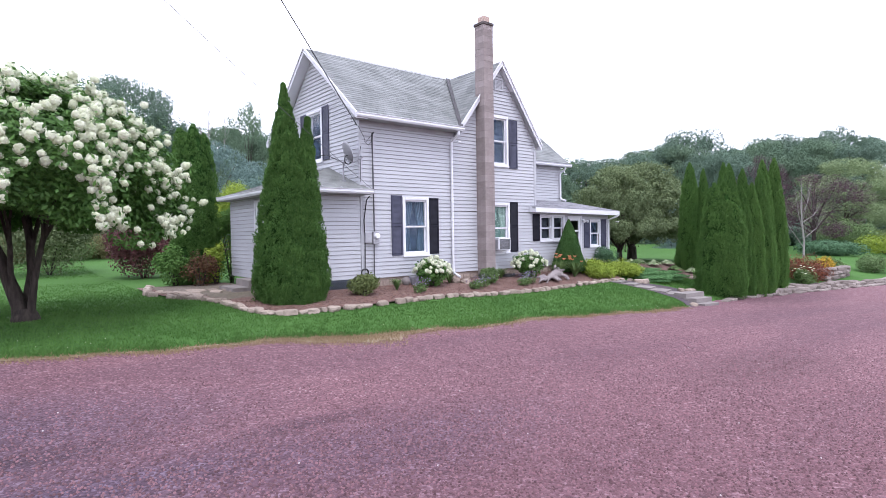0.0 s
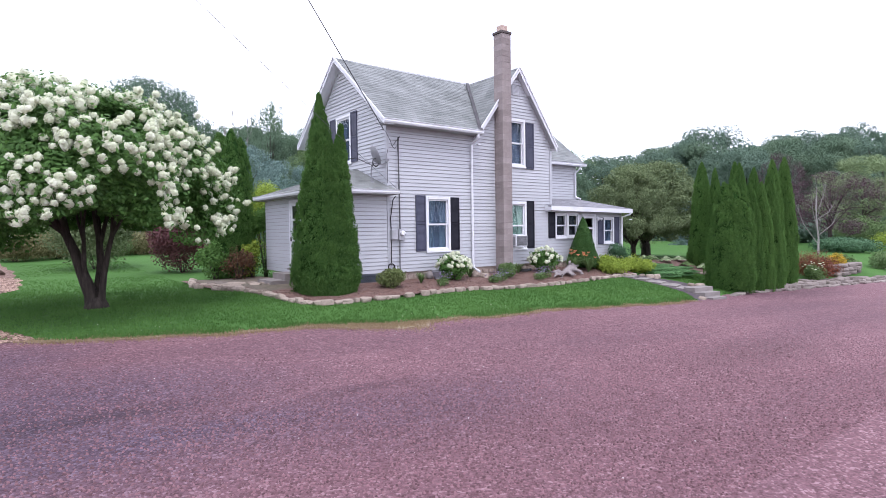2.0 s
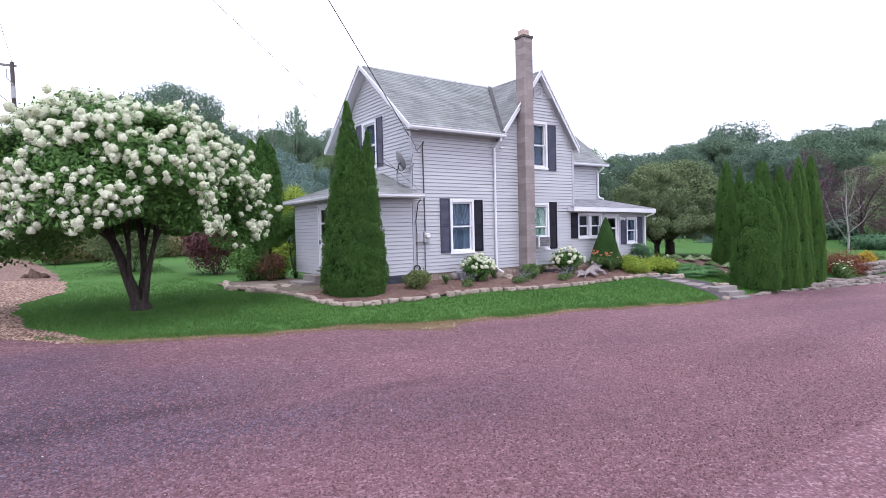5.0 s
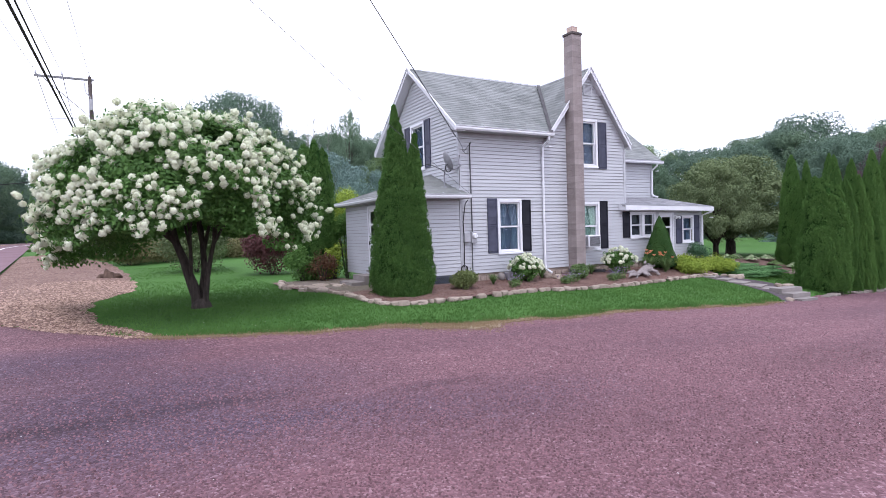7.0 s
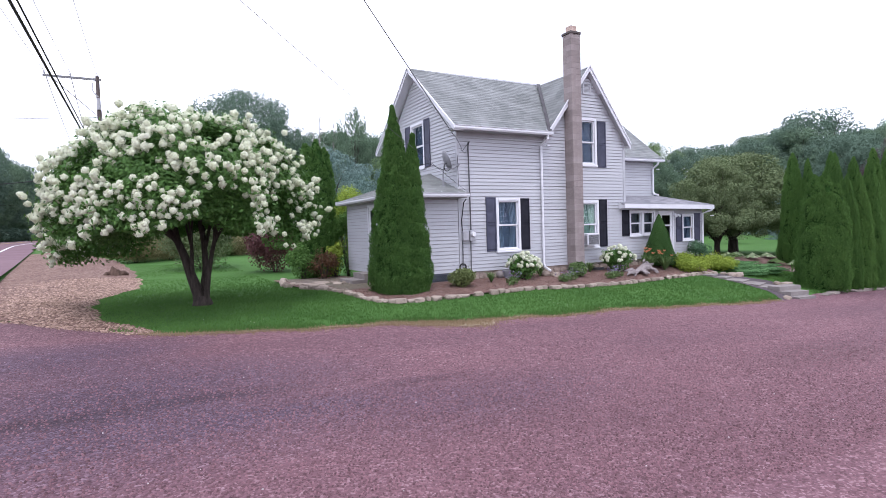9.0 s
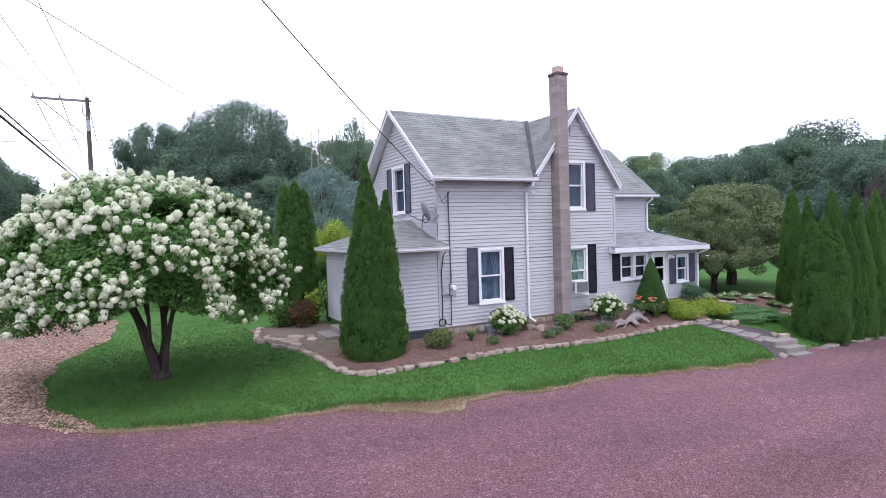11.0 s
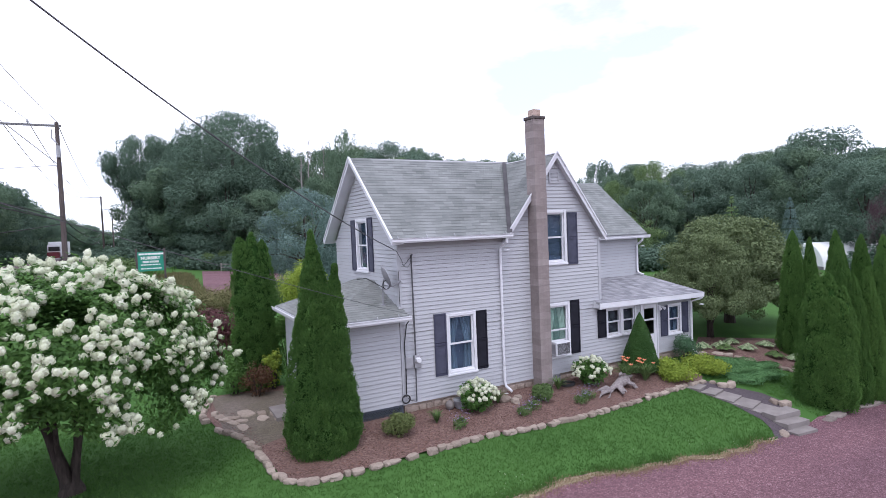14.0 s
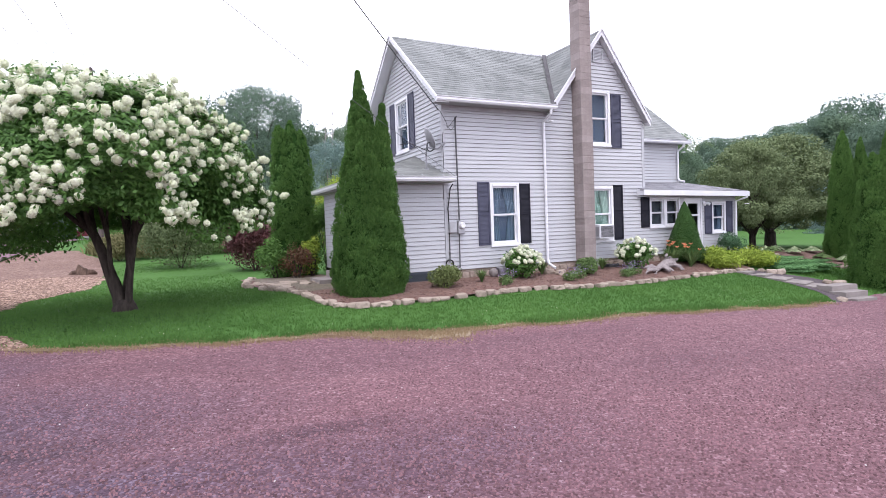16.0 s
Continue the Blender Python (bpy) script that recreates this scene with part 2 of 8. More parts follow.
CHIP = surf("wood_chip", (0.080, 0.043, 0.032), (0.44, 0.31, 0.25), scale=5, rough=0.9, bump=0.1, island=0.9)
MULCH = pebbled("bark_mulch_bed", [(0.065, 0.036, 0.031), (0.13, 0.076, 0.066), (0.19, 0.12, 0.105), (0.27, 0.195, 0.172)], 0.03, 0.7, (0.72, 0.68, 0.66), bump=0.8)
DIRT = pebbled("bare_grey_brown_earth", [(0.075, 0.058, 0.050), (0.12, 0.096, 0.083), (0.165, 0.135, 0.115), (0.24, 0.21, 0.18)], 0.025, 1.1, (0.78, 0.82, 0.66), bump=0.7)
ASPHALT = pebbled("dark_path_fines", [(0.045, 0.036, 0.042), (0.08, 0.065, 0.075), (0.11, 0.092, 0.10)], 0.02, 1.2, (0.8, 0.78, 0.8), bump=0.5)
SLAB = surf("grey_stone_slab", (0.145, 0.126, 0.122), (0.255, 0.230, 0.222), scale=2.4, rough=0.9, bump=0.3, bump_scale=30, each=0.2)
STONE = surf("edging_fieldstone", (0.17, 0.13, 0.105), (0.40, 0.335, 0.285), scale=5, rough=0.95, bump=0.5, bump_scale=25, each=0.55)
BARK = surf("dark_bark", (0.020, 0.016, 0.014), (0.075, 0.060, 0.052), scale=6, rough=0.95, bump=0.8, bump_scale=30, stretch=(3, 3, 0.6))
BIRCH = surf("pale_birch_bark", (0.16, 0.145, 0.14), (0.34, 0.32, 0.31), scale=8, rough=0.85, bump=0.2)
HYD_LEAF = surf("hydrangea_leaf", (0.032, 0.088, 0.018), (0.120, 0.245, 0.054), scale=1.2, rough=0.6, bump=0, island=0.55, leafy=0.35)
PETAL = surf("white_petals", (0.60, 0.64, 0.44), (0.90, 0.90, 0.82), scale=2.0, rough=0.9, bump=0, fine=0.2, fine_scale=30, each=0.2, island=0.3, leafy=0.4)
THUJA = surf("arborvitae_spray", (0.022, 0.066, 0.017), (0.150, 0.280, 0.072), scale=1.6, rough=0.8, bump=0, island=0.5, fine=0.5, fine_scale=9, each=0.22, leafy=0.22, spec=0.12)
# near-black green: the shade deep inside the foliage, put into the colour
THUJA_CORE = surf("arborvitae_inner_shade", (0.010, 0.030, 0.007), (0.026, 0.065, 0.014), scale=5, rough=0.95, bump=0.6, bump_scale=14, spec=0.05)
# next two leaf greens are paled and blued: distance haze put into the colour
OAK_LEAF_HAZED = surf("wood_leaf_dark_hazed", (0.074, 0.124, 0.094), (0.160, 0.228, 0.168), scale=0.25, rough=0.8, bump=0, island=0.28, leafy=0.32, spec=0.15)
ASH_LEAF_HAZED = surf("wood_leaf_mid_hazed", (0.082, 0.138, 0.094), (0.176, 0.248, 0.158), scale=0.3, rough=0.8, bump=0, island=0.28, leafy=0.32, spec=0.15)
LIME_LEAF = surf("wood_leaf_pale", (0.085, 0.140, 0.055), (0.195, 0.275, 0.120), scale=0.4, rough=0.8, bump=0, island=0.4, leafy=0.32, spec=0.15)
WILLOW_LEAF = surf("pale_willow_leaf", (0.14, 0.20, 0.095), (0.27, 0.34, 0.18), scale=0.4, rough=0.8, bump=0, island=0.4, leafy=0.35, spec=0.15)
SPRUCE_LEAF = surf("blue_spruce_needle", (0.080, 0.135, 0.122), (0.215, 0.300, 0.275), scale=0.6, rough=0.85, bump=0, island=0.4, leafy=0.25, spec=0.15)
RED_LEAF = surf("purple_red_leaf", (0.055, 0.022, 0.026), (0.165, 0.062, 0.066), scale=1, rough=0.7, bump=0, island=0.6, leafy=0.2)
GOLD_LEAF = surf("golden_leaf", (0.115, 0.185, 0.022), (0.35, 0.44, 0.062), scale=1.5, rough=0.8, bump=0, island=0.6, leafy=0.25)
SHRUB_LEAF = surf("shrub_leaf", (0.048, 0.092, 0.028), (0.155, 0.235, 0.078), scale=1.5, rough=0.7, bump=0, island=0.6, leafy=0.25)
BLUE_LEAF = surf("blue_green_juniper", (0.035, 0.085, 0.042), (0.105, 0.205, 0.105), scale=1.5, rough=0.8, bump=0, island=0.6, leafy=0.15)
RUST_LEAF = surf("rusty_leaf", (0.06, 0.035, 0.02), (0.19, 0.10, 0.055), scale=1.5, rough=0.8, bump=0, island=0.6, leafy=0.25)
OLIVE_LEAF = surf("olive_leaf", (0.075, 0.105, 0.035), (0.20, 0.24, 0.085), scale=1.5, rough=0.75, bump=0, island=0.6, leafy=0.25)
DOG_LEAF = surf("dogwood_leaf", (0.062, 0.094, 0.038), (0.205, 0.258, 0.122), scale=1.0, rough=0.7, bump=0, island=0.5, leafy=0.25)
COVER_LEAF = surf("creeping_juniper_green", (0.075, 0.18, 0.070), (0.165, 0.32, 0.125), scale=2, rough=0.85, bump=0, island=0.5, leafy=0.25)
WEED = surf("dry_weed_leaf", (0.085, 0.095, 0.04), (0.24, 0.22, 0.11), scale=0.8, rough=0.9, bump=0, island=0.6, leafy=0.25, spec=0.1)
FRINGE = pebbled("bare_edge_earth", [(0.13, 0.088, 0.070), (0.23, 0.172, 0.125), (0.32, 0.255, 0.185), (0.41, 0.345, 0.255)], 0.03, 1.2, (0.7, 0.75, 0.6), bump=0.6)
KERB_STONE = surf("red_brown_flagstone", (0.10, 0.080, 0.074), (0.285, 0.245, 0.225), scale=5, rough=0.95, bump=0.5, bump_scale=25, each=0.6)
PLUM_LEAF = surf("plum_leaf", (0.045, 0.026, 0.036), (0.12, 0.07, 0.085), scale=1, rough=0.7, bump=0, island=0.6, leafy=0.25)
SHARD = surf("packed_shale", (0.048, 0.024, 0.029), (0.235, 0.128, 0.150), scale=0.4, rough=0.9, bump=0.2, island=0.75)
MAPLE_LEAF = surf("red_maple_leaf", (0.07, 0.025, 0.016), (0.24, 0.075, 0.04), scale=1.5, rough=0.8, bump=0, island=0.6, leafy=0.25)
RUDBECKIA = surf("orange_yellow_bloom", (0.10, 0.16, 0.03), (0.62, 0.36, 0.03), scale=3, rough=0.8, bump=0, island=0.9, leafy=0.2)
DWARF = surf("dwarf_spruce_needle", (0.018, 0.058, 0.016), (0.095, 0.185, 0.055), scale=1.6, rough=0.8, bump=0, island=0.6, leafy=0.2, spec=0.12)

# ---------------------------------------------------------------- builders
rng = random.Random(7)
nrng = np.random.default_rng(11)


def link_mesh(name, verts, faces, mat, parent=None, label="", smooth=False):
    me = bpy.data.meshes.new(name)
    me.from_pydata([tuple(v) for v in verts], [], faces)
    if mat:
        me.materials.append(mat)
    if smooth:
        me.polygons.foreach_set("use_smooth", [True] * len(me.polygons))
    me.update()
    ob = new(name, me)
    ob.parent = parent
    if label:
        ob["label"] = label
    return ob


def quads_mesh(name, verts, mat):
    """A mesh of loose quads from an array (n, 4, 3)."""
    v = np.asarray(verts, np.float32).reshape(-1, 3)
    n = len(v) // 4
    me = bpy.data.meshes.new(name)
    me.vertices.add(len(v))
    me.vertices.foreach_set("co", v.ravel())
    me.loops.add(len(v))
    me.loops.foreach_set("vertex_index", np.arange(len(v), dtype=np.int32))
    me.polygons.add(n)
    me.polygons.foreach_set("loop_start", np.arange(0, len(v), 4, dtype=np.int32))
    me.materials.append(mat)
    me.update(calc_edges=True)
    me.validate()
    return me


def part(name, bm, mat, parent, label="", smooth=False):
    me = bpy.data.meshes.new(name)
    bm.normal_update()
    bm.to_mesh(me)
    bm.free()
    me.materials.append(mat)
    if smooth:
        me.polygons.foreach_set("use_smooth", [True] * len(me.polygons))
    ob = new(name, me)
    ob.parent = parent
    if label:
        ob["label"] = label
    return ob


def shared(name, me, parent, m, label=""):
    ob = new(name, me)
    ob.parent = parent
    ob.matrix_basis = m
    if label:
        ob["label"] = label
    return ob


def thing(name, label, category, at=(0, 0, 0), group="", kind="", turn=0):
    ob = new(name)
    ob.matrix_basis = pose(*at, 0, 0, turn)
    return tagged(ob, label, category, group, kind)


def box(bm, x0, x1, y0, y1, z0, z1):
    v = [bm.verts.new(p) for p in ((x0, y0, z0), (x1, y0, z0), (x1, y1, z0), (x0, y1, z0), (x0, y0, z1), (x1, y0, z1), (x1, y1, z1), (x0, y1, z1))]
    for f in ((3, 2, 1, 0), (4, 5, 6, 7), (0, 1, 5, 4), (1, 2, 6, 5), (2, 3, 7, 6), (3, 0, 4, 7)):
        bm.faces.new([v[i] for i in f])
    return v


def prism(bm, poly, d):
    """A closed prism: a planar polygon of points and a shift."""
    d = Vector(d)
    a = [bm.verts.new(p) for p in poly]
    b = [bm.verts.new(Vector(p) + d) for p in poly]
    n = len(poly)
    bm.faces.new(a[::-1])
    bm.faces.new(b)
    for i in range(n):
        bm.faces.new((a[i], a[(i + 1) % n], b[(i + 1) % n], b[i]))
    bmesh.ops.recalc_face_normals(bm, faces=bm.faces)


def tube(bm, pts, radii, sides=8, caps=True):
    pts = [Vector(p) for p in pts]
    if not hasattr(radii, "__len__"):
        radii = [radii] * len(pts)
    rings = []
    for i, p in enumerate(pts):
        d = (pts[min(i + 1, len(pts) - 1)] - pts[max(i - 1, 0)]).normalized()
        u = d.orthogonal().normalized() if i == 0 else (u - d * u.dot(d)).normalized()
        w = d.cross(u)
        rings.append([bm.verts.new(p + radii[i] * (math.cos(2 * math.pi * k / sides) * u + math.sin(2 * math.pi * k / sides) * w)) for k in range(sides)])
    for a, b in zip(rings, rings[1:]):
        for k in range(sides):
            bm.faces.new((a[k], a[(k + 1) % sides], b[(k + 1) % sides], b[k]))
    if caps:
        bm.faces.new(rings[0][::-1])
        bm.faces.new(rings[-1])


def soften(bm, width, segments=1):
    bmesh.ops.bevel(bm, geom=list(bm.edges), offset=width, segments=segments, affect="EDGES", clamp_overlap=True)


def rock_mesh(name, mat, seed, size=(1, 1, 1), rough=0.25, cuts=2, square=0.6):
    bm = bmesh.new()
    bmesh.ops.create_icosphere(bm, subdivisions=cuts, radius=0.5)
    for v in bm.verts:
        c = Vector(v.co)
        for k in range(3):
            c[k] = math.copysign(abs(2 * c[k]) ** square, c[k]) * 0.5
        c *= 1 + rough * noise.noise(c * 2.3 + Vector((seed * 7.1, seed * 3.3, 0)))
        v.co = Vector((c.x * size[0], c.y * size[1], c.z * size[2]))
    me = bpy.data.meshes.new(name)
    bm.to_mesh(me)
    bm.free()
    me.materials.append(mat)
    return me

# ---------------------------------------------------------------- the lie of the land
EDGE_X = (-60, -14, -8, -4.6, -3.42, -2.81, -2.17, -1.13, -0.2, 0.75, 2, 3.2, 4.6, 5.6, 8, 10.5, 12.8, 15.2, 17.4, 19.5, 25, 28, 32, 45, 90)
EDGE_Y = (60, 30, 20, 14.6, 13.1, 12.45, 11.55, 10.65, 10.15, 9.87, 9.65, 9.6, 9.4, 9.08, 8.87, 8.95, 8.5, 8.27, 8.3, 8.55, 8.25, 7.7, 6.8, 4.0, -6)
FRONT_X = (3.15, 3.3, 3.5, 3.86, 4.05, 4.13, 4.3, 4.83, 5.38, 6.2, 9, 10.8, 11.7, 14, 16.6, 17.7, 18.1)
FRONT_Y = (16.6, 15.3, 14.75, 14.15, 13.0, 11.6, 11.2, 11.05, 11.0, 11.03, 11.17, 11.1, 11.1, 11.2, 11.4, 11.5, 11.75)


def edge(x):
    """Where the drive meets the grass."""
    return np.interp(x, EDGE_X, EDGE_Y) + 0.07 * np.sin(2.1 * np.asarray(x)) + 0.04 * np.sin(5.3 * np.asarray(x) + 1)


def drive_z(x, y):
    return 0.25 - 0.038 * np.clip(x, -12, 24) + 0.02 * (np.clip(y, -6, 12) - 9)


def ground_z(x, y):
    x, y = np.asarray(x, float), np.asarray(y, float)
    e = edge(x)
    base = drive_z(x, y)
    at_edge = drive_z(x, e)
    top = 0.40 - 0.019 * np.clip(x - 4, -6, 22)
    high = 0.45 - 0.02 * np.clip(x - 21, 0, 20)
    y1 = np.maximum(11.3, e + 2.0)
    s = np.clip((y - e) / (y1 - e), 0, 1)
    lawn = at_edge + (top - at_edge) * s**0.85
    t = np.clip((y - y1) / 1.7, 0, 1)
    lawn = lawn + (high - lawn) * t * t * (3 - 2 * t)
    lawn = lawn + 0.02 * np.sin(0.9 * x) * np.sin(0.7 * y) * s
    rise = np.interp(y, (24, 40, 57, 70, 90, 120, 177, 260, 400), (0, 0.55, 1.2, 1.42, 1.6, 1.75, 1.1, 0.3, 0)) * np.interp(x, (2, 22), (1, 0))
    rise = rise + np.interp(x, (-6, -1.2), (1, 0)) * np.interp(y, (13, 20, 34, 57, 80), (0, 0.12, 0.10, 0.0, 0.0))
    return np.where(y > e, lawn + rise, base)


def sheet(name, xs, cols, mat, lift, label, category, skirt=0.0):
    """A draped strip: for each x a row of y."""
    verts, faces = [], []
    n = len(cols[0])
    for x, ys in zip(xs, cols):
        zs = ground_z(np.full(n, x), np.asarray(ys)) + lift
        if skirt:
            zs = np.array(zs)
            zs[0] -= skirt
            zs[-1] -= skirt
        verts += [(x, y, z) for y, z in zip(ys, zs)]
    for i in range(len(xs) - 1):
        for j in range(n - 1):
            a = i * n + j
            faces.append((a, a + n, a + n + 1, a + 1))
    ob = link_mesh(name, verts, faces, mat, smooth=True)
    return tagged(ob, label, category, kind="structure")


def spaced(stops, steps):
    out = []
    for a, b, s in zip(stops, stops[1:], steps):
        out += list(np.arange(a, b - 1e-6, s))
    return out + [stops[-1]]


gx = spaced((-900, -200, -60, -8, 34, 70, 200, 900), (70, 14, 2, 0.35, 2, 13, 70))
verts, faces = [], []
frac = spaced((0, 0.02, 0.12, 1), (0.0014, 0.004, 0.05))
for x in gx:
    e = float(edge(x))
    near = np.linspace(e, max(20.0, e + 12), 46)
    far = np.array(spaced((near[-1], near[-1] + 40, near[-1] + 200, 1400), (4, 20, 150)))[1:][:21]
    far = np.interp(np.linspace(0, 1, 16), np.linspace(0, 1, len(far)), far)
    back = np.array([-900, -200, -60, -25, -12, e - 6, e - 1.0, e - 0.3])
    ys = np.concatenate([np.sort(back), near, far])
    zs = ground_z(np.full(len(ys), x), ys)
    zs[: len(back)] -= 0.12
    rowlen = len(ys)
    verts += [(x, y, z) for y, z in zip(ys, zs)]
for i in range(len(gx) - 1):
    for j in range(rowlen - 1):
        a = i * rowlen + j
        faces.append((a, a + rowlen, a + rowlen + 1, a + 1))
ground = tagged(link_mesh("ground", verts, faces, GRASS, smooth=True), "green mown lawn running out to the woods", "lawn", kind="structure")

# drive of red shale, reaching behind the camera
dx = spaced((-60, -8, 30, 90), (1.5, 0.3, 2))
drive = sheet("road", dx, [np.concatenate([np.linspace(-60, -8, 14), np.linspace(-7, float(edge(x)) - 0.05, 40), [float(edge(x)) + 0.06]]) for x in dx], GRAVEL, 0.012,
              "wide drive of crushed red shale gravel", "driveway")

# thin bare fringe between lawn and gravel
fx = list(np.arange(-1.0, 16.4, 0.12))
fringe = sheet("verge", fx, [np.linspace(float(edge(x)) - 0.10 - 0.66 * math.exp(-(((x - 5.2) / 1.0) ** 2)) * (0.8 + 0.2 * math.sin(9 * x)) - 0.12 * (0.5 + 0.5 * math.sin(1.3 * x + 2)) * (0.6 + 0.4 * math.sin(4.7 * x)), float(edge(x)) + 0.03, 6) for x in fx], FRINGE, 0.022,
               "thin bare earth and dry grass along the drive's edge", "verge")

# wood-chip apron on the roadside of the lawn
CH_Y = (10.0, 10.56, 12, 13.9, 16.4, 18.5, 20, 23, 28, 36, 40, 58)
CH_X = (-0.75, -0.92, -1.75, -2.11, -2.05, -1.5, -1.1, -1.07, -1.2, -2.3, -3.5, -7.0)


def chip_edge(y):
    return np.interp(y, CH_Y, CH_X) + 0.05 * np.sin(3 * np.asarray(y))


cverts, cfaces = [], []
cy = list(np.linspace(10.2, 45, 104))
for y in cy:
    left = np.interp(y, (10.2, 10.6, 11.6, 12.5, 13.15, 14.6, 20, 27, 37, 48, 58), (-0.85, -1.05, -2.15, -2.8, -3.4, -4.3, -5.3, -5.9, -6.85, -7.8, -8.5))
    xs = np.linspace(left, float(chip_edge(y)), 14)
    zs = ground_z(xs, np.full(14, y)) + 0.02 + 0.10 * np.sin(np.linspace(0, math.pi, 14)) * min(1, (y - 10.2) / 2.5, 26 / y)
    cverts += [(x, y, z) for x, z in zip(xs, zs)]
for i in range(len(cy) - 1):
    for j in range(13):
        a = i * 14 + j
        cfaces.append((a, a + 1, a + 15, a + 14))
chip_bed = tagged(link_mesh("pavement", cverts, cfaces, CHIPS, smooth=True), "spread of pale reddish wood chips beside the lawn", "mulch", kind="structure")

# mulched bed before the house
bx = spaced((3.15, 5.7, 18.1), (0.15, 0.25))
bed = sheet("garden_bed", bx, [np.linspace(float(np.interp(x, FRONT_X, FRONT_Y)), 18.4 if x < 5.75 else 13.6, 18) for x in bx], MULCH, 0.05,
            "dark brown bark mulch flower bed along the house", "flower bed")

# bare trodden earth round the side door
tx = list(np.arange(3.45, 5.75, 0.15))
trodden = sheet("bare_earth", tx, [np.linspace(max(float(np.interp(x, FRONT_X, FRONT_Y)) + 0.15, 13.3 + 0.2 * math.sin(3 * x)), 18.0 + 0.25 * math.sin(2 * x), 14) for x in tx], DIRT, 0.058,
                "bare greyish earth worn round the side door", "earth")

# ---------------------------------------------------------------- the house
WX0, WX1, WY0, WY1 = 7.9, 15.2, 13.4, 18.8     # main block
RIDGE_Y, RIDGE_Z, EAVE_Z, EAVE_Y = 16.1, 7.82, 5.20, 13.02
GAB_X, GAB_Z = 13.36, 7.76                       # cross gable
GAB_X0, GAB_X1 = 11.40, 15.24
SIDE_Z = 0.73
COURSE = 0.1145
PORCH_X1, WING_Y, WING_X1 = 19.72, 15.75, 19.6

house = thing("house", "grey vinyl-sided farmhouse with white trim and dark shutters", "house", (0, 0, 0))


def cut_rows(z0, z1, limits, holes):
    """Pieces (xa0, xa1, za, xb0, xb1, zb) of a wall strip between z0 and z1, round the holes (x0, x1, z0, z1)."""
    stops = sorted({z0, z1, *[z for h in holes for z in h[2:] if z0 < z < z1]})
    out = []
    for a, b in zip(stops, stops[1:]):
        la, lb = limits(a), limits(b)
        mid = 0.5 * (a + b)
        cuts = sorted((h[0], h[1]) for h in holes if h[2] < mid < h[3])
        xa, xb = la[0], lb[0]
        for h0, h1 in cuts:
            if h0 > min(xa, xb):
                out.append((xa, h0, a, xb, h0, b))
            xa = xb = h1
        if la[1] > xa or lb[1] > xb:
            out.append((xa, max(la[1], xa), a, xb, max(lb[1], xb), b))
    return out


def wall(name, origin, along, outward, z0, z1, limits, holes, board=SIDING, first=None, thick=0.14, label=""):
    """A wall with openings: a core, and one overlapping board to each course, as parts."""
    along, outward, origin = Vector(along), Vector(outward), Vector(origin)

    def at(s, off, z):
        p = origin + along * s + outward * off
        return (p.x, p.y, z)

    bm = bmesh.new()
    for xa0, xa1, a, xb0, xb1, b in cut_rows(z0, z1, limits, holes):
        if xa1 - xa0 < 1e-3 and xb1 - xb0 < 1e-3:
            continue
        prism(bm, [at(xa0, 0, a), at(xa1, 0, a), at(xb1, 0, b), at(xb0, 0, b)], -outward * thick)
    bmesh.ops.remove_doubles(bm, verts=bm.verts, dist=1e-5)
    core = part(name, bm, ROOM, house, label or "wall clad in grey lap siding")
    z = z0 if first is None else first
    while z < z1 - 0.01:
        top = min(z + COURSE, z1)
        for xa0, xa1, a, xb0, xb1, b in cut_rows(z, top, limits, holes):
            if max(xa1 - xa0, xb1 - xb0) < 0.01:
                continue
            bm = bmesh.new()
            if a < z + 0.011 < b:
                s_ = (z + 0.011 - a) / (b - a)
                xa0, xa1, a = xa0 + (xb0 - xa0) * s_, xa1 + (xb1 - xa1) * s_, z + 0.011
            oa = 0.026 - 0.019 * (a - z) / COURSE
            ob_ = 0.026 - 0.019 * (b - z) / COURSE
            f = [at(xa0, oa, a), at(xa1, oa, a), at(xb1, ob_, b), at(xb0, ob_, b)]
            k = [at(xa0, 0.001, a), at(xa1, 0.001, a), at(xb1, 0.001, b), at(xb0, 0.001, b)]
            va, vk = [bm.verts.new(p) for p in f], [bm.verts.new(p) for p in k]
            bm.faces.new(va)
            for i in range(4):
                if (Vector(f[i]) - Vector(f[(i + 1) % 4])).length > 1e-5:
                    bm.faces.new((va[(i + 1) % 4], va[i], vk[i], vk[(i + 1) % 4]))
            bmesh.ops.remove_doubles(bm, verts=bm.verts, dist=1e-6)
            bmesh.ops.recalc_face_normals(bm, faces=bm.faces)
            part("siding_board", bm, board, core)
        z += COURSE
    return core


def frame_of(origin, along, outward):
    """Local axes: x along the wall, y inward, z up."""
    along, outward = Vector(along), Vector(outward)
    m = Matrix((along, -outward, Vector((0, 0, 1)))).transposed().to_4x4()
    m.translation = Vector(origin)
    return m


def bars(bm, x0, x1, z0, z1, w, y0, y1, sill=0.0):
    box(bm, x0, x0 + w, y0, y1, z0, z1)
    box(bm, x1 - w, x1, y0, y1, z0, z1)
    box(bm, x0 + w, x1 - w, y0, y1, z1 - w, z1)
    box(bm, x0 + w, x1 - w, y0, y1, z0, z0 + w + sill)


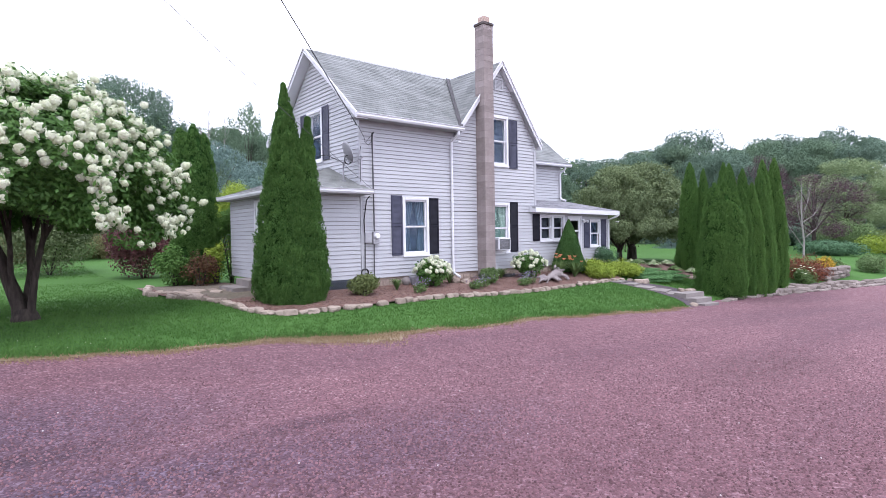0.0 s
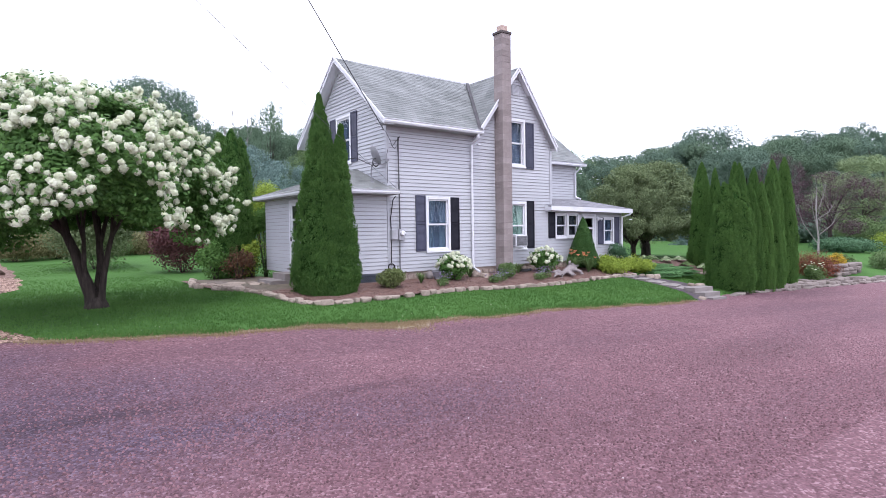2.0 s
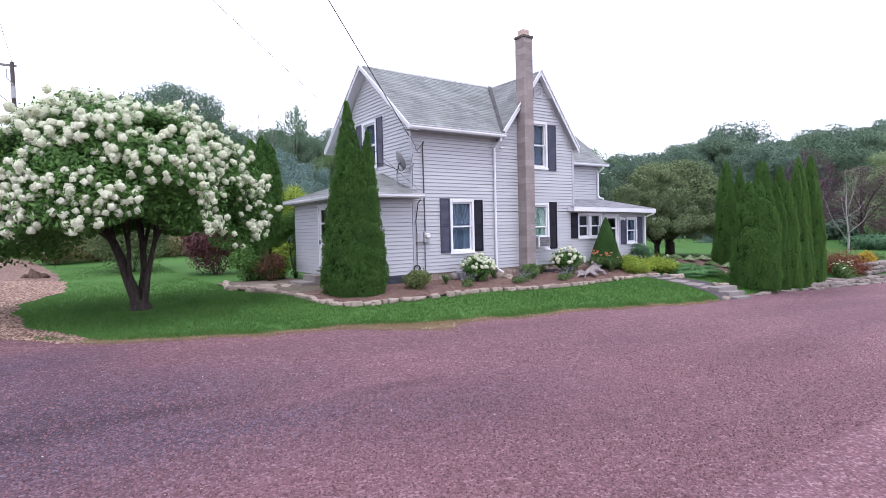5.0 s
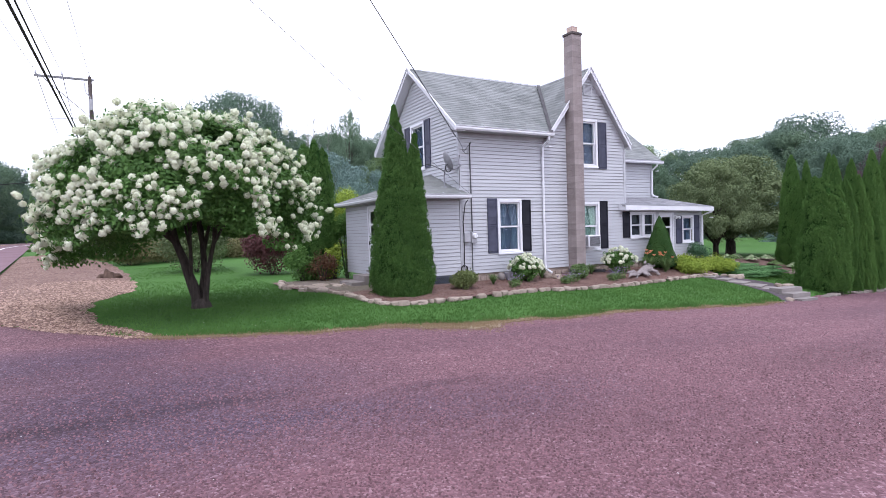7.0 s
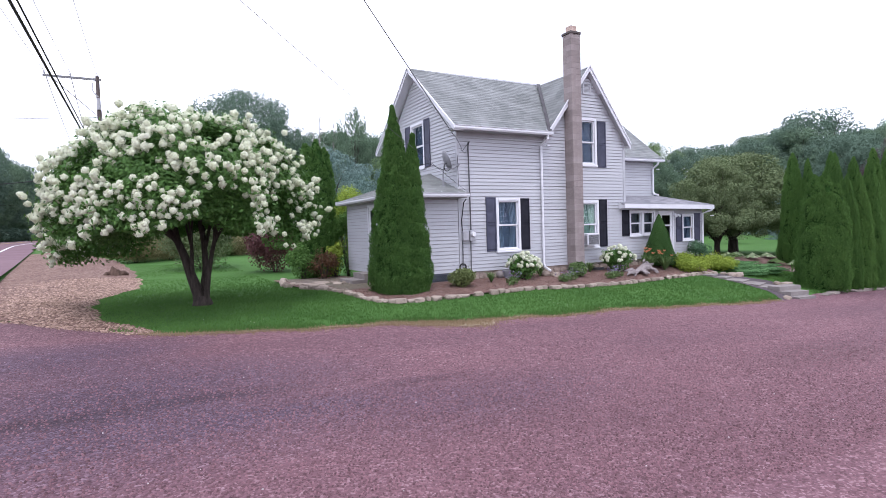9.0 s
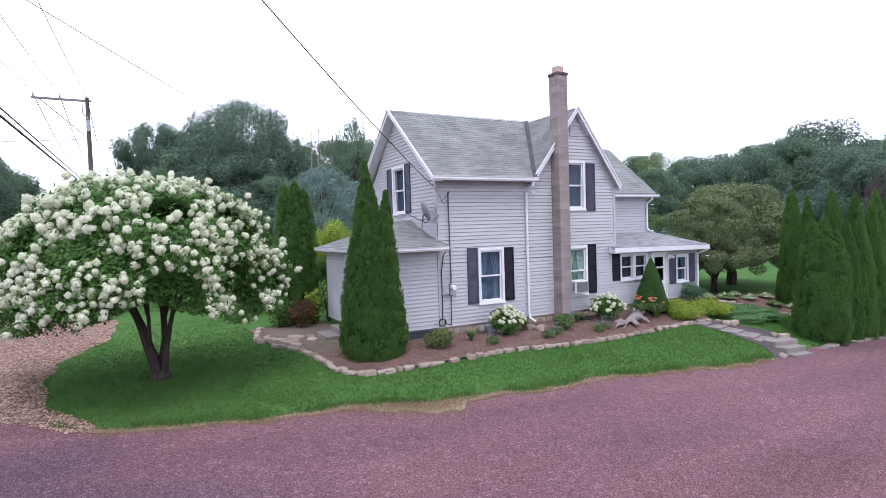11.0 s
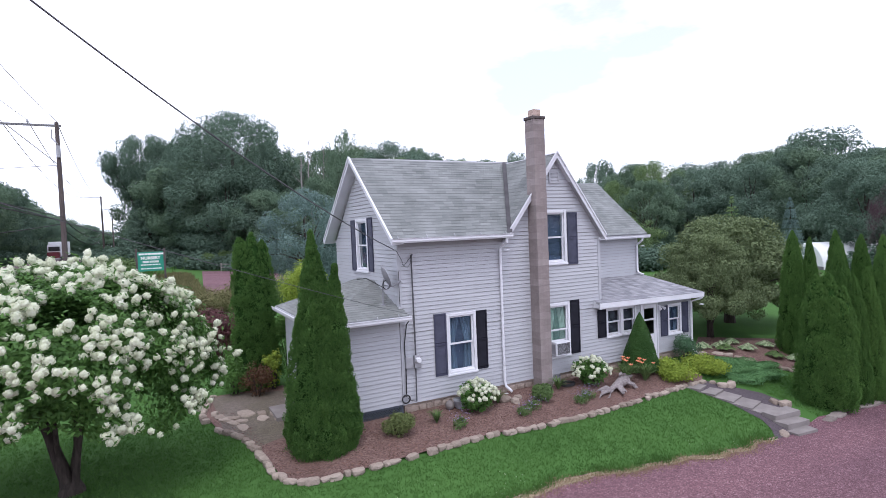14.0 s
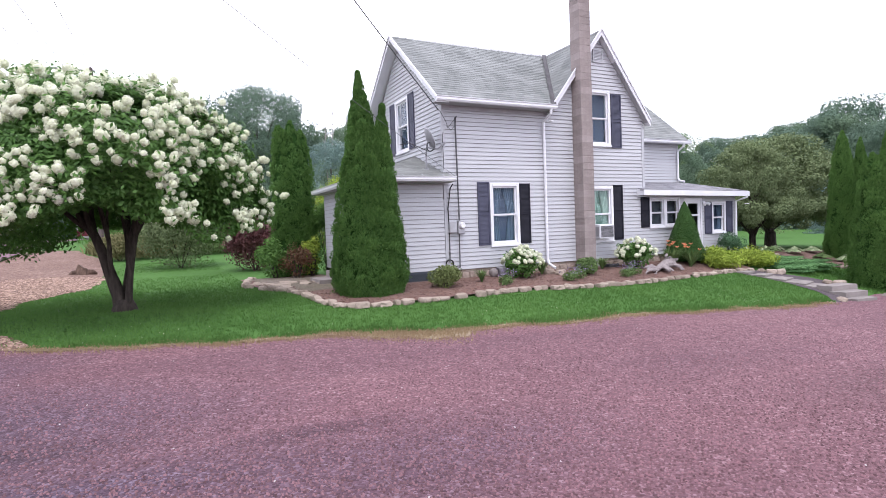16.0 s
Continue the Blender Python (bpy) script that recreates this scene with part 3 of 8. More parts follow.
def window(m, x0, x1, z0, z1, trim=0.09, curtain=None, backing=None, mullions=False, drape=(0.0, 1.0), parent=None):
    """A double-hung window; x0..z1 is the outside of the white casing."""
    bm = bmesh.new()
    bars(bm, x0, x1, z0, z1, trim, -0.045, 0.02)
    box(bm, x0 - 0.02, x1 + 0.02, -0.07, 0.0, z0 - 0.02, z0 + 0.035)
    soften(bm, 0.006)
    casing = part("window", bm, WHITE, parent or house, "white-cased double-hung window")
    casing.matrix_basis = m
    a, b, c, d = x0 + trim, x1 - trim, z0 + trim, z1 - trim
    half = 0.5 * (c + d)
    bm = bmesh.new()
    bars(bm, a, b, half - 0.02, d, 0.045, 0.005, 0.035)
    part("upper_sash", bm, WHITE, casing)
    bm = bmesh.new()
    bars(bm, a, b, c, half + 0.02, 0.05, 0.036, 0.066)
    if mullions:
        box(bm, a, b, 0.04, 0.06, half - 0.35, half - 0.32)
    part("lower_sash", bm, WHITE, casing)
    for nm, lo, hi, y in (("pane", half + 0.02, d - 0.04, 0.018), ("pane", c + 0.045, half - 0.02, 0.05)):
        bm = bmesh.new()
        box(bm, a + 0.04, b - 0.04, y, y + 0.005, lo, hi)
        p = part(nm, bm, GLASS, casing)
        p.visible_shadow = False
    # reveal that lines the opening
    bm = bmesh.new()
    bars(bm, a - 0.012, b + 0.012, c - 0.012, d + 0.012, 0.012, 0.02, 0.16)
    part("reveal", bm, WHITE, casing)
    # sheet filling the opening; the blue-grey ones are added to tone the panes
    if backing:
        bm = bmesh.new()
        box(bm, a, b, 0.135, 0.14, c, d)
        part("backing", bm, backing, casing, "pale green cloth behind the glass" if backing is MINT else "blue-grey sheet added behind the glass for the panes' tone")
    if curtain:
        for side in (0, 1):
            verts, faces = [], []
            n = 26
            for i in range(n + 1):
                s = i / n
                for z, spread in ((d, 0.5), (half, 0.30 + 0.1 * drape[0]), (c + 0.3, 0.36), (c, 0.40)):
                    wdt = (b - a) * spread
                    x = a + s * wdt if side == 0 else b - s * wdt
                    verts.append((x, 0.11 + 0.022 * math.sin(s * 34 + side), z))
            for i in range(n):
                for j in range(3):
                    q = i * 4 + j
                    faces.append((q, q + 4, q + 5, q + 1))
            link_mesh("curtain", verts, faces, curtain, casing, "gathered cloth curtain", smooth=True)
    return casing


def shutter(m, x0, x1, z0, z1, mat):
    bm = bmesh.new()
    bars(bm, x0, x1, z0, z1, 0.045, -0.05, -0.022)
    mid = z0 + 0.5 * (z1 - z0)
    box(bm, x0 + 0.045, x1 - 0.045, -0.05, -0.022, mid - 0.03, mid + 0.03)
    box(bm, x0 + 0.04, x1 - 0.04, -0.026, -0.022, z0 + 0.04, z1 - 0.04)
    z = z0 + 0.07
    while z < z1 - 0.06:
        if abs(z - mid) > 0.045:
            v = [bm.verts.new(p) for p in ((x0 + 0.045, -0.042, z), (x1 - 0.045, -0.042, z), (x1 - 0.045, -0.034, z + 0.034), (x0 + 0.045, -0.034, z + 0.034))]
            bm.faces.new(v)
        z += 0.035
    ob = part("shutter", bm, mat, house, "louvred shutter, " + ("black" if mat is SHUTTER_DARK else "faded navy"))
    ob.matrix_basis = m
    return ob


def hole(x0, x1, z0, z1, trim=0.09):
    return (x0 + trim - 0.012, x1 - trim + 0.012, z0 + trim - 0.012, z1 - trim + 0.012)


FRONT = frame_of((0, WY0, 0), (1, 0, 0), (0, -1, 0))
LEFT = frame_of((WX0, 0, 0), (0, -1, 0), (-1, 0, 0))       # local x = -y
WIN_LOW = (9.30, 10.28, 1.32, 3.09)
WIN_MID = (12.90, 13.84, 1.27, 3.0)
WIN_UP = (12.88, 13.80, 4.24, 5.96)
P_WIN1 = (15.42, 16.16, 1.62, 2.62)
P_WIN2 = (16.10, 16.84, 1.62, 2.62)
P_WIN3 = (18.43, 19.16, 1.33, 2.45)
P_DOOR = (17.05, 17.92, 0.56, 2.58)
GABLE_WIN = (-16.62, -15.57, 4.26, 5.92)


def front_limits(z):
    if z <= 2.72:
        return (WX0, PORCH_X1)
    if z <= EAVE_Z:
        return (WX0, WX1)
    s = (z - EAVE_Z) / (GAB_Z - 0.12 - EAVE_Z)
    return (GAB_X0 + (GAB_X - GAB_X0) * s, min(WX1, GAB_X1 + (GAB_X - GAB_X1) * s))


front_holes = [hole(*w) for w in (WIN_LOW, WIN_MID, WIN_UP, P_WIN1, P_WIN2, P_WIN3)] + [(P_DOOR[0] + 0.06, P_DOOR[1] - 0.06, P_DOOR[2], P_DOOR[3] - 0.06)]
lower = wall("wall_front", (0, WY0, 0), (1, 0, 0), (0, -1, 0), SIDE_Z, 2.688, lambda z: (WX0, PORCH_X1), front_holes)
wall("wall_front", (0, WY0, 0), (1, 0, 0), (0, -1, 0), 2.688, EAVE_Z, lambda z: (WX0, WX1), front_holes)
wall("gable_wall", (0, WY0, 0), (1, 0, 0), (0, -1, 0), EAVE_Z, GAB_Z - 0.12,
     lambda z: front_limits(z + 1e-6), front_holes, first=2.688 + COURSE * 22)


def left_limits(z):
    if z <= EAVE_Z:
        return (-WY1, -WY0)
    s = (z - EAVE_Z) / (RIDGE_Z - 0.12 - EAVE_Z)
    return (-WY1 + (WY1 - RIDGE_Y) * s, -WY0 - (RIDGE_Y - WY0) * s)


wall("gable_wall", (WX0, 0, 0), (0, -1, 0), (-1, 0, 0), SIDE_Z, RIDGE_Z - 0.12, left_limits, [hole(*GABLE_WIN)])
# the sides that are never faced
wall("wall_back", (0, WY1, 0), (-1, 0, 0), (0, 1, 0), SIDE_Z, EAVE_Z, lambda z: (-WX1, -WX0), [])
wall("wall_side", (WX1, 0, 0), (0, 1, 0), (1, 0, 0), 2.7, EAVE_Z, lambda z: (WY0, WY1), [])
# right wing, set back
wall("wing_wall", (0, WING_Y, 0), (1, 0, 0), (0, -1, 0), 3.1, 5.0, lambda z: (WX1, WING_X1), [])
wall("wing_wall", (WING_X1, 0, 0), (0, 1, 0), (1, 0, 0), SIDE_Z, 5.0, lambda z: (WING_Y, 20.6), [])
# porch end wall
wall("porch_wall", (PORCH_X1, 0, 0), (0, 1, 0), (1, 0, 0), SIDE_Z, 2.688, lambda z: (WY0, WING_Y), [])

window(FRONT, *WIN_LOW, curtain=CURTAIN, backing=WINDOW_BACKING)
window(FRONT, *WIN_MID, curtain=CURTAIN_GREEN, backing=MINT, mullions=True)
window(FRONT, *WIN_UP, backing=WINDOW_BACKING)
window(FRONT, *P_WIN1, trim=0.075, backing=PORCH_BACKING)
window(FRONT, *P_WIN2, trim=0.075, backing=PORCH_BACKING)
bm = bmesh.new()
box(bm, 16.065, 16.195, -0.052, 0.1, 1.63, 2.61)
part("window_mullion", bm, WHITE, house).matrix_basis = FRONT
window(FRONT, *P_WIN3, trim=0.075, curtain=CURTAIN, backing=WINDOW_BACKING)
window(LEFT, *GABLE_WIN, backing=WINDOW_BACKING)
shutter(FRONT, 8.90, 9.28, 1.36, 3.12, SHUTTER_BLUE)
shutter(FRONT, 10.29, 10.65, 1.36, 3.08, SHUTTER_DARK)
shutter(FRONT, 13.86, 14.24, 1.30, 3.04, SHUTTER_DARK)
shutter(FRONT, 13.84, 14.25, 4.20, 5.88, SHUTTER_BLUE)
shutter(FRONT, 15.03, 15.40, 1.65, 2.64, SHUTTER_DARK)
shutter(FRONT, 18.06, 18.42, 1.32, 2.42, SHUTTER_BLUE)
shutter(FRONT, 19.18, 19.52, 1.32, 2.46, SHUTTER_BLUE)
shutter(LEFT, -17.06, -16.64, 4.26, 5.90, SHUTTER_BLUE)
shutter(LEFT, -15.55, -15.14, 4.30, 5.94, SHUTTER_BLUE)


def storm_door(m, x0, x1, z0, z1, split=0.52):
    bm = bmesh.new()
    bars(bm, x0, x1, z0, z1, 0.06, -0.04, 0.03)
    casing = part("door", bm, WHITE, house, "white storm door with two dark panes")
    casing.matrix_basis = m
    a, b, c, d = x0 + 0.06, x1 - 0.06, z0 + 0.06, z1 - 0.06
    low = c + (d - c) * 0.45
    midz = low + (d - low) * 0.5
    bm = bmesh.new()
    box(bm, a, a + 0.13, -0.015, 0.02, c, d)
    box(bm, b - 0.13, b, -0.015, 0.02, c, d)
    box(bm, a + 0.13, b - 0.13, -0.015, 0.02, c, low)
    box(bm, a + 0.13, b - 0.13, -0.015, 0.02, midz - 0.03, midz + 0.03)
    box(bm, a + 0.13, b - 0.13, -0.015, 0.02, d - 0.12, d)
    soften(bm, 0.004)
    part("door_leaf", bm, WHITE, casing)
    for lo, hi in ((low, midz - 0.03), (midz + 0.03, d - 0.12)):
        bm = bmesh.new()
        box(bm, a + 0.13, b - 0.13, 0.0, 0.005, lo, hi)
        part("pane", bm, GLASS, casing).visible_shadow = False
    bm = bmesh.new()
    box(bm, a + 0.03, a + 0.06, -0.05, -0.015, low - 0.12, low)
    part("door_handle", bm, SHUTTER_DARK, casing, "black latch handle")
    bm = bmesh.new()
    box(bm, x0 - 0.05, x1 + 0.05, -0.12, 0.05, z0 - 0.06, z0)
    part("sill", bm, SLAB, casing)
    return casing


storm_door(FRONT, *P_DOOR)

# ---- lean-to at the left end
EX0, EY1, EZ0, EZ1 = 5.78, 17.85, 0.75, 3.08
wall("lean_to_wall", (0, WY0, 0), (1, 0, 0), (0, -1, 0), EZ0, EZ1, lambda z: (EX0, WX0 - 0.04), [])
EXT = frame_of((EX0, 0, 0), (0, -1, 0), (-1, 0, 0))
E_DOOR = (-15.72, -14.86, 0.92, 3.0)
wall("lean_to_wall", (EX0, 0, 0), (0, -1, 0), (-1, 0, 0), EZ0, EZ1, lambda z: (-EY1, -WY0), [(E_DOOR[0] + 0.06, E_DOOR[1] - 0.06, E_DOOR[2], E_DOOR[3] - 0.06)])
wall("lean_to_wall", (0, EY1, 0), (-1, 0, 0), (0, 1, 0), EZ0, EZ1, lambda z: (-WX0, -EX0), [])
storm_door(EXT, *E_DOOR)


# ---- roofs: a deck and overlapping courses of shingles
def roof(name, a, b, c, d, mat, label, row=0.145, tab=0.31, thick=0.06):
    """a, b: eave, left to right; d, c: the top over a and b. May taper to a point."""
    a, b, c, d = map(Vector, (a, b, c, d))
    nrm = (b - a).cross(d - a)
    if nrm.length < 1e-6:
        nrm = (b - a).cross(c - a)
    nrm.normalize()
    if nrm.z < 0:
        nrm = -nrm
    bm = bmesh.new()
    poly = [a, b, c, d] if (c - d).length > 1e-3 else [a, b, c]
    prism(bm, [p - nrm * 0.012 for p in poly], -nrm * thick)
    # the deck's underside takes the soffit grey with eave shade in it
    deck = part(name, bm, SOFFIT_SHADED, house, label)
    rows = max(2, int(((d - a).length + (c - b).length) / 2 / row))
    verts, faces = [], []
    for i in range(rows):
        s0, s1 = i / rows, (i + 1) / rows
        l0, r0, l1, r1 = a.lerp(d, s0), b.lerp(c, s0), a.lerp(d, s1), b.lerp(c, s1)
        wide = (r0 - l0).length
        n = max(1, int(wide / tab))
        shift = rng.random()
        cuts = sorted({0.0, 1.0, *[min(max((k + shift + rng.uniform(-0.06, 0.06)) / n, 0), 1) for k in range(n)]})
        for u0, u1 in zip(cuts, cuts[1:]):
            if u1 - u0 < 1e-3:
                continue
            lift = nrm * (0.003 + rng.uniform(0, 0.003))
            p = [l0.lerp(r0, u0) + lift, l0.lerp(r0, u1) + lift, l1.lerp(r1, u1) - nrm * 0.002, l1.lerp(r1, u0) - nrm * 0.002]
            q = [p[0] - nrm * 0.009, p[1] - nrm * 0.009]
            k = len(verts)
            verts += [tuple(v) for v in p + q]
            faces += [(k, k + 1, k + 2, k + 3), (k + 4, k + 5, k + 1, k)]
    sh = link_mesh("shingles", verts, faces, mat, deck)
    sh["kind"] = "stuff"
    return deck


OH = 0.32
RX0 = WX0 - OH
A = (RX0, EAVE_Y, EAVE_Z + 0.10)
V0 = (GAB_X0 - 0.05, EAVE_Y, EAVE_Z + 0.10)
TOP = (GAB_X, RIDGE_Y, RIDGE_Z - 0.04)
roof("roof", A, V0, TOP, (RX0, RIDGE_Y, RIDGE_Z), SHINGLE, "grey asphalt shingle roof slope")
roof("roof", (WX1 + 0.3, WY1 + 0.35, EAVE_Z + 0.1), (RX0, WY1 + 0.35, EAVE_Z + 0.1), (RX0, RIDGE_Y, RIDGE_Z), (WX1 + 0.3, RIDGE_Y, RIDGE_Z), SHINGLE, "grey asphalt shingle roof slope")
# cross gable slopes, ridge running back
GY = 13.19
roof("gable_roof", (GAB_X0 - 0.08, RIDGE_Y, EAVE_Z), (GAB_X0 - 0.08, GY, EAVE_Z), (GAB_X, GY, GAB_Z), (GAB_X, RIDGE_Y, GAB_Z), SHINGLE, "grey shingle slope of the front gable")
roof("gable_roof", (GAB_X1 + 0.08, GY, EAVE_Z - 0.12), (GAB_X1 + 0.08, RIDGE_Y, EAVE_Z - 0.12), (GAB_X, RIDGE_Y, GAB_Z), (GAB_X, GY, GAB_Z), SHINGLE, "grey shingle slope of the front gable")
# wing roof
WE = (15.1, 15.48, 5.0)
roof("wing_roof", WE, (19.9, 15.48, 5.0), (19.9, 18.25, 7.3), (13.6, 18.25, 7.3), SHINGLE, "grey shingle roof of the rear wing")
roof("wing_roof", (19.9, 21.0, 5.0), (13.6, 21.0, 5.0), (13.6, 18.25, 7.3), (19.9, 18.25, 7.3), SHINGLE, "grey shingle roof of the rear wing")
# porch roof
roof("porch_roof", (14.85, 13.05, 2.88), (20.0, 13.05, 2.80), (19.75, WING_Y, 3.34), (15.15, WING_Y, 3.34), SHINGLE_NEW, "light grey shingle porch roof")
# lean-to hip roof
roof("lean_to_roof", (5.50, 13.02, 3.24), (8.0, 13.02, 3.24), (WX0 - 0.01, 15.2, 4.04), (WX0 - 0.02, 15.2, 4.04), SHINGLE_MOSS, "mossy shingle hip roof of the lean-to")
roof("lean_to_roof", (5.50, 17.95, 3.24), (5.50, 13.02, 3.24), (WX0 - 0.01, 15.2, 4.04), (WX0 - 0.01, 16.6, 4.04), SHINGLE_MOSS, "mossy shingle hip roof of the lean-to")
roof("lean_to_roof", (8.0, 17.95, 3.24), (5.50, 17.95, 3.24), (WX0 - 0.02, 16.6, 4.04), (WX0 - 0.01, 16.6, 4.04), SHINGLE_MOSS, "mossy shingle hip roof of the lean-to")

# valley strip
bm = bmesh.new()
v0, v1 = Vector((GAB_X0 - 0.02, EAVE_Y + 0.02, EAVE_Z + 0.13)), Vector((GAB_X - 0.02, RIDGE_Y - 0.1, RIDGE_Z - 0.02))
w = Vector((1, 0, 0)) * 0.13
prism(bm, [v0 - w * 0.8, v0 + w * 0.6, v1 + w * 0.6, v1 - w * 0.8], (0, 0, 0.012))
part("valley_flashing", bm, VALLEY, house, "dark metal roof valley")


def trim_board(name, p, q, width, depth, out, mat=WHITE, label=""):
    """A board from p to q, hanging down by width, thick along out."""
    p, q, out = Vector(p), Vector(q), Vector(out)
    bm = bmesh.new()
    down = Vector((0, 0, -width))
    prism(bm, [p, q, q + down, p + down], out * depth)
    return part(name, bm, mat, house, label)


# rake boards, white, with a soffit return
for x, out, y0, y1 in ((RX0, (-1, 0, 0), EAVE_Y - 0.04, WY1 + 0.4),):
    for ya, yb in ((y0, RIDGE_Y), (y1, RIDGE_Y)):
        trim_board("rake_board", (x + 0.02, ya, EAVE_Z + 0.10), (x + 0.02, yb, RIDGE_Z + 0.02), 0.17, 0.035, out, label="white rake board")
        trim_board("rake_moulding", (x - 0.015, ya, EAVE_Z + 0.12), (x - 0.015, yb, RIDGE_Z + 0.04), 0.06, 0.03, out, label="white rake moulding")
        bm = bmesh.new()
        prism(bm, [(x + 0.02, ya, EAVE_Z - 0.06), (x + 0.02, yb, RIDGE_Z - 0.16), (WX0 + 0.02, yb, RIDGE_Z - 0.16), (WX0 + 0.02, ya, EAVE_Z - 0.06)], (0, 0, 0.02))
        part("soffit", bm, WHITE, house, "white soffit under the rake")
for xa, zb in ((GAB_X0 - 0.1, EAVE_Z - 0.0), (GAB_X1 + 0.1, EAVE_Z - 0.10)):
    trim_board("rake_board", (xa, GY + 0.02, zb), (GAB_X, GY + 0.02, GAB_Z + 0.03), 0.2, 0.035, (0, -1, 0), label="white rake board")
    trim_board("rake_moulding", (xa, GY - 0.015, zb + 0.03), (GAB_X, GY - 0.015, GAB_Z + 0.06), 0.07, 0.03, (0, -1, 0), label="white rake moulding")
    bm = bmesh.new()
    prism(bm, [(xa, GY, zb - 0.15), (GAB_X, GY, GAB_Z - 0.13), (GAB_X, WY0 + 0.02, GAB_Z - 0.13), (xa, WY0 + 0.02, zb - 0.15)], (0, 0, 0.02))
    part("soffit", bm, WHITE, house, "white soffit under the rake")


def gutter(p, q, out, label="white eave gutter"):
    """A box gutter from p to q with a lip, and the soffit's fascia behind it."""
    p, q, out = Vector(p), Vector(q), Vector(out)
    bm = bmesh.new()
    up = Vector((0, 0, 1))
    sec = [(0, 0), (0.085, 0), (0.11, 0.045), (0.105, 0.10), (0.125, 0.115), (0.125, 0.125), (0.098, 0.125), (0.095, 0.05), (0.08, 0.012), (0.012, 0.012), (0.012, 0.12), (0, 0.12)]
    n = len(sec)
    va = [bm.verts.new(p + out * s + up * t) for s, t in sec]
    vb = [bm.verts.new(q + out * s + up * t) for s, t in sec]
    for i in range(n):
        bm.faces.new((va[i], va[(i + 1) % n], vb[(i + 1) % n], vb[i]))
    bm.faces.new(va)
    bm.faces.new(vb)
    bmesh.ops.recalc_face_normals(bm, faces=bm.faces)
    return part("gutter", bm, WHITE, house, label)


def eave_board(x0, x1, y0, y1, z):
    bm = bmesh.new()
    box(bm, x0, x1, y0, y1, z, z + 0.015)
    part("soffit", bm, SOFFIT_SHADED, house)


gutter((RX0 - 0.02, EAVE_Y, EAVE_Z - 0.03), (GAB_X0 - 0.0, EAVE_Y, EAVE_Z - 0.03), (0, -1, 0))
gutter((RX0 - 0.02, WY1 + 0.37, EAVE_Z - 0.05), (WX1, WY1 + 0.37, EAVE_Z - 0.05), (0, 1, 0))
eave_board(RX0, GAB_X0, EAVE_Y, WY0 - 0.02, EAVE_Z - 0.03)
# grey board that paints the shadow band under the gutter
trim_board("frieze_shade_band", (WX0, WY0 - 0.025, EAVE_Z - 0.03), (GAB_X0, WY0 - 0.025, EAVE_Z - 0.03), 0.12, 0.02, (0, -1, 0), SOFFIT_SHADED)
gutter((15.35, 15.48, 4.83), (19.95, 15.48, 4.83), (0, -1, 0))
eave_board(15.2, 19.9, 15.48, WING_Y - 0.02, 4.83)
gutter((5.48, 13.02, 3.10), (8.03, 13.02, 3.10), (0, -1, 0))
gutter((5.50, 18.0, 3.10), (5.50, 12.95, 3.10), (-1, 0, 0))
eave_board(5.50, 8.0, 13.02, WY0 - 0.02, 3.085)
eave_board(5.50, EX0 - 0.02, 13.4, 17.95, 3.085)
eave_board(EX0, 8.0, EY1, 17.95, 3.085)
# porch fascia
trim_board("porch_fascia", (14.83, 13.06, 2.86), (20.02, 13.06, 2.78), 0.17, 0.03, (0, -1, 0), label="white porch fascia board")
trim_board("porch_fascia", (20.0, 13.06, 2.78), (19.77, WING_Y, 3.3), 0.17, 0.03, (1, 0, 0), label="white porch fascia board")
bm = bmesh.new()
box(bm, 14.9, 19.95, 13.09, WY0 - 0.02, 2.655, 2.672)
part("soffit", bm, WHITE, house)
# left end of the porch eave
bm = bmesh.new()
prism(bm, [(14.87, 13.07, 2.69), (14.87, 13.38, 2.69), (14.87, 13.38, 2.92), (14.87, 13.07, 2.85)], (0.02, 0, 0))
part("eave_end", bm, WHITE, house)


def corner_post(x, y, z0, z1, sx=1, sy=1):
    bm = bmesh.new()
    box(bm, x - 0.03, x + 0.06, y - 0.03, y - 0.002, z0, z1)
    box(bm, x - 0.03, x - 0.002, y - 0.002, y + 0.07, z0, z1)
    part("corner_trim", bm, SIDING, house, "grey corner trim")


corner_post(WX0, WY0, SIDE_Z, EAVE_Z - 0.03)
corner_post(EX0, WY0, EZ0, EZ1)
bm = bmesh.new()
box(bm, WX1 - 0.07, WX1 + 0.03, WY0 - 0.035, WY0 - 0.002, 2.95, EAVE_Z - 0.25)
box(bm, WX1 + 0.002, WX1 + 0.03, WY0 - 0.002, WY0 + 0.07, 2.95, EAVE_Z - 0.25)
part("corner_trim", bm, SIDING, house, "grey corner trim")


def downspout(pts, label="white downspout"):
    bm = bmesh.new()
    tube(bm, pts, 0.042, 8)
    for i in (1, len(pts) - 2):
        p = pts[i]
        if i < len(pts) - 1:
            box(bm, p[0] - 0.055, p[0] + 0.055, p[1] - 0.05, p[1] + 0.05, p[2] - 0.25, p[2] - 0.22)
    part("downspout", bm, WHITE, house, label)


downspout([(11.2, 12.97, 5.16), (11.2, 12.98, 5.06), (11.19, 13.32, 4.86), (11.19, 13.32, 0.85), (11.2, 13.28, 0.72), (11.26, 13.06, 0.60)])
downspout([(19.55, 15.42, 4.84), (19.55, 15.44, 4.74), (19.5, 15.68, 4.55), (19.5, 15.68, 3.5), (19.5, 15.6, 3.4), (19.56, 15.42, 3.34)])
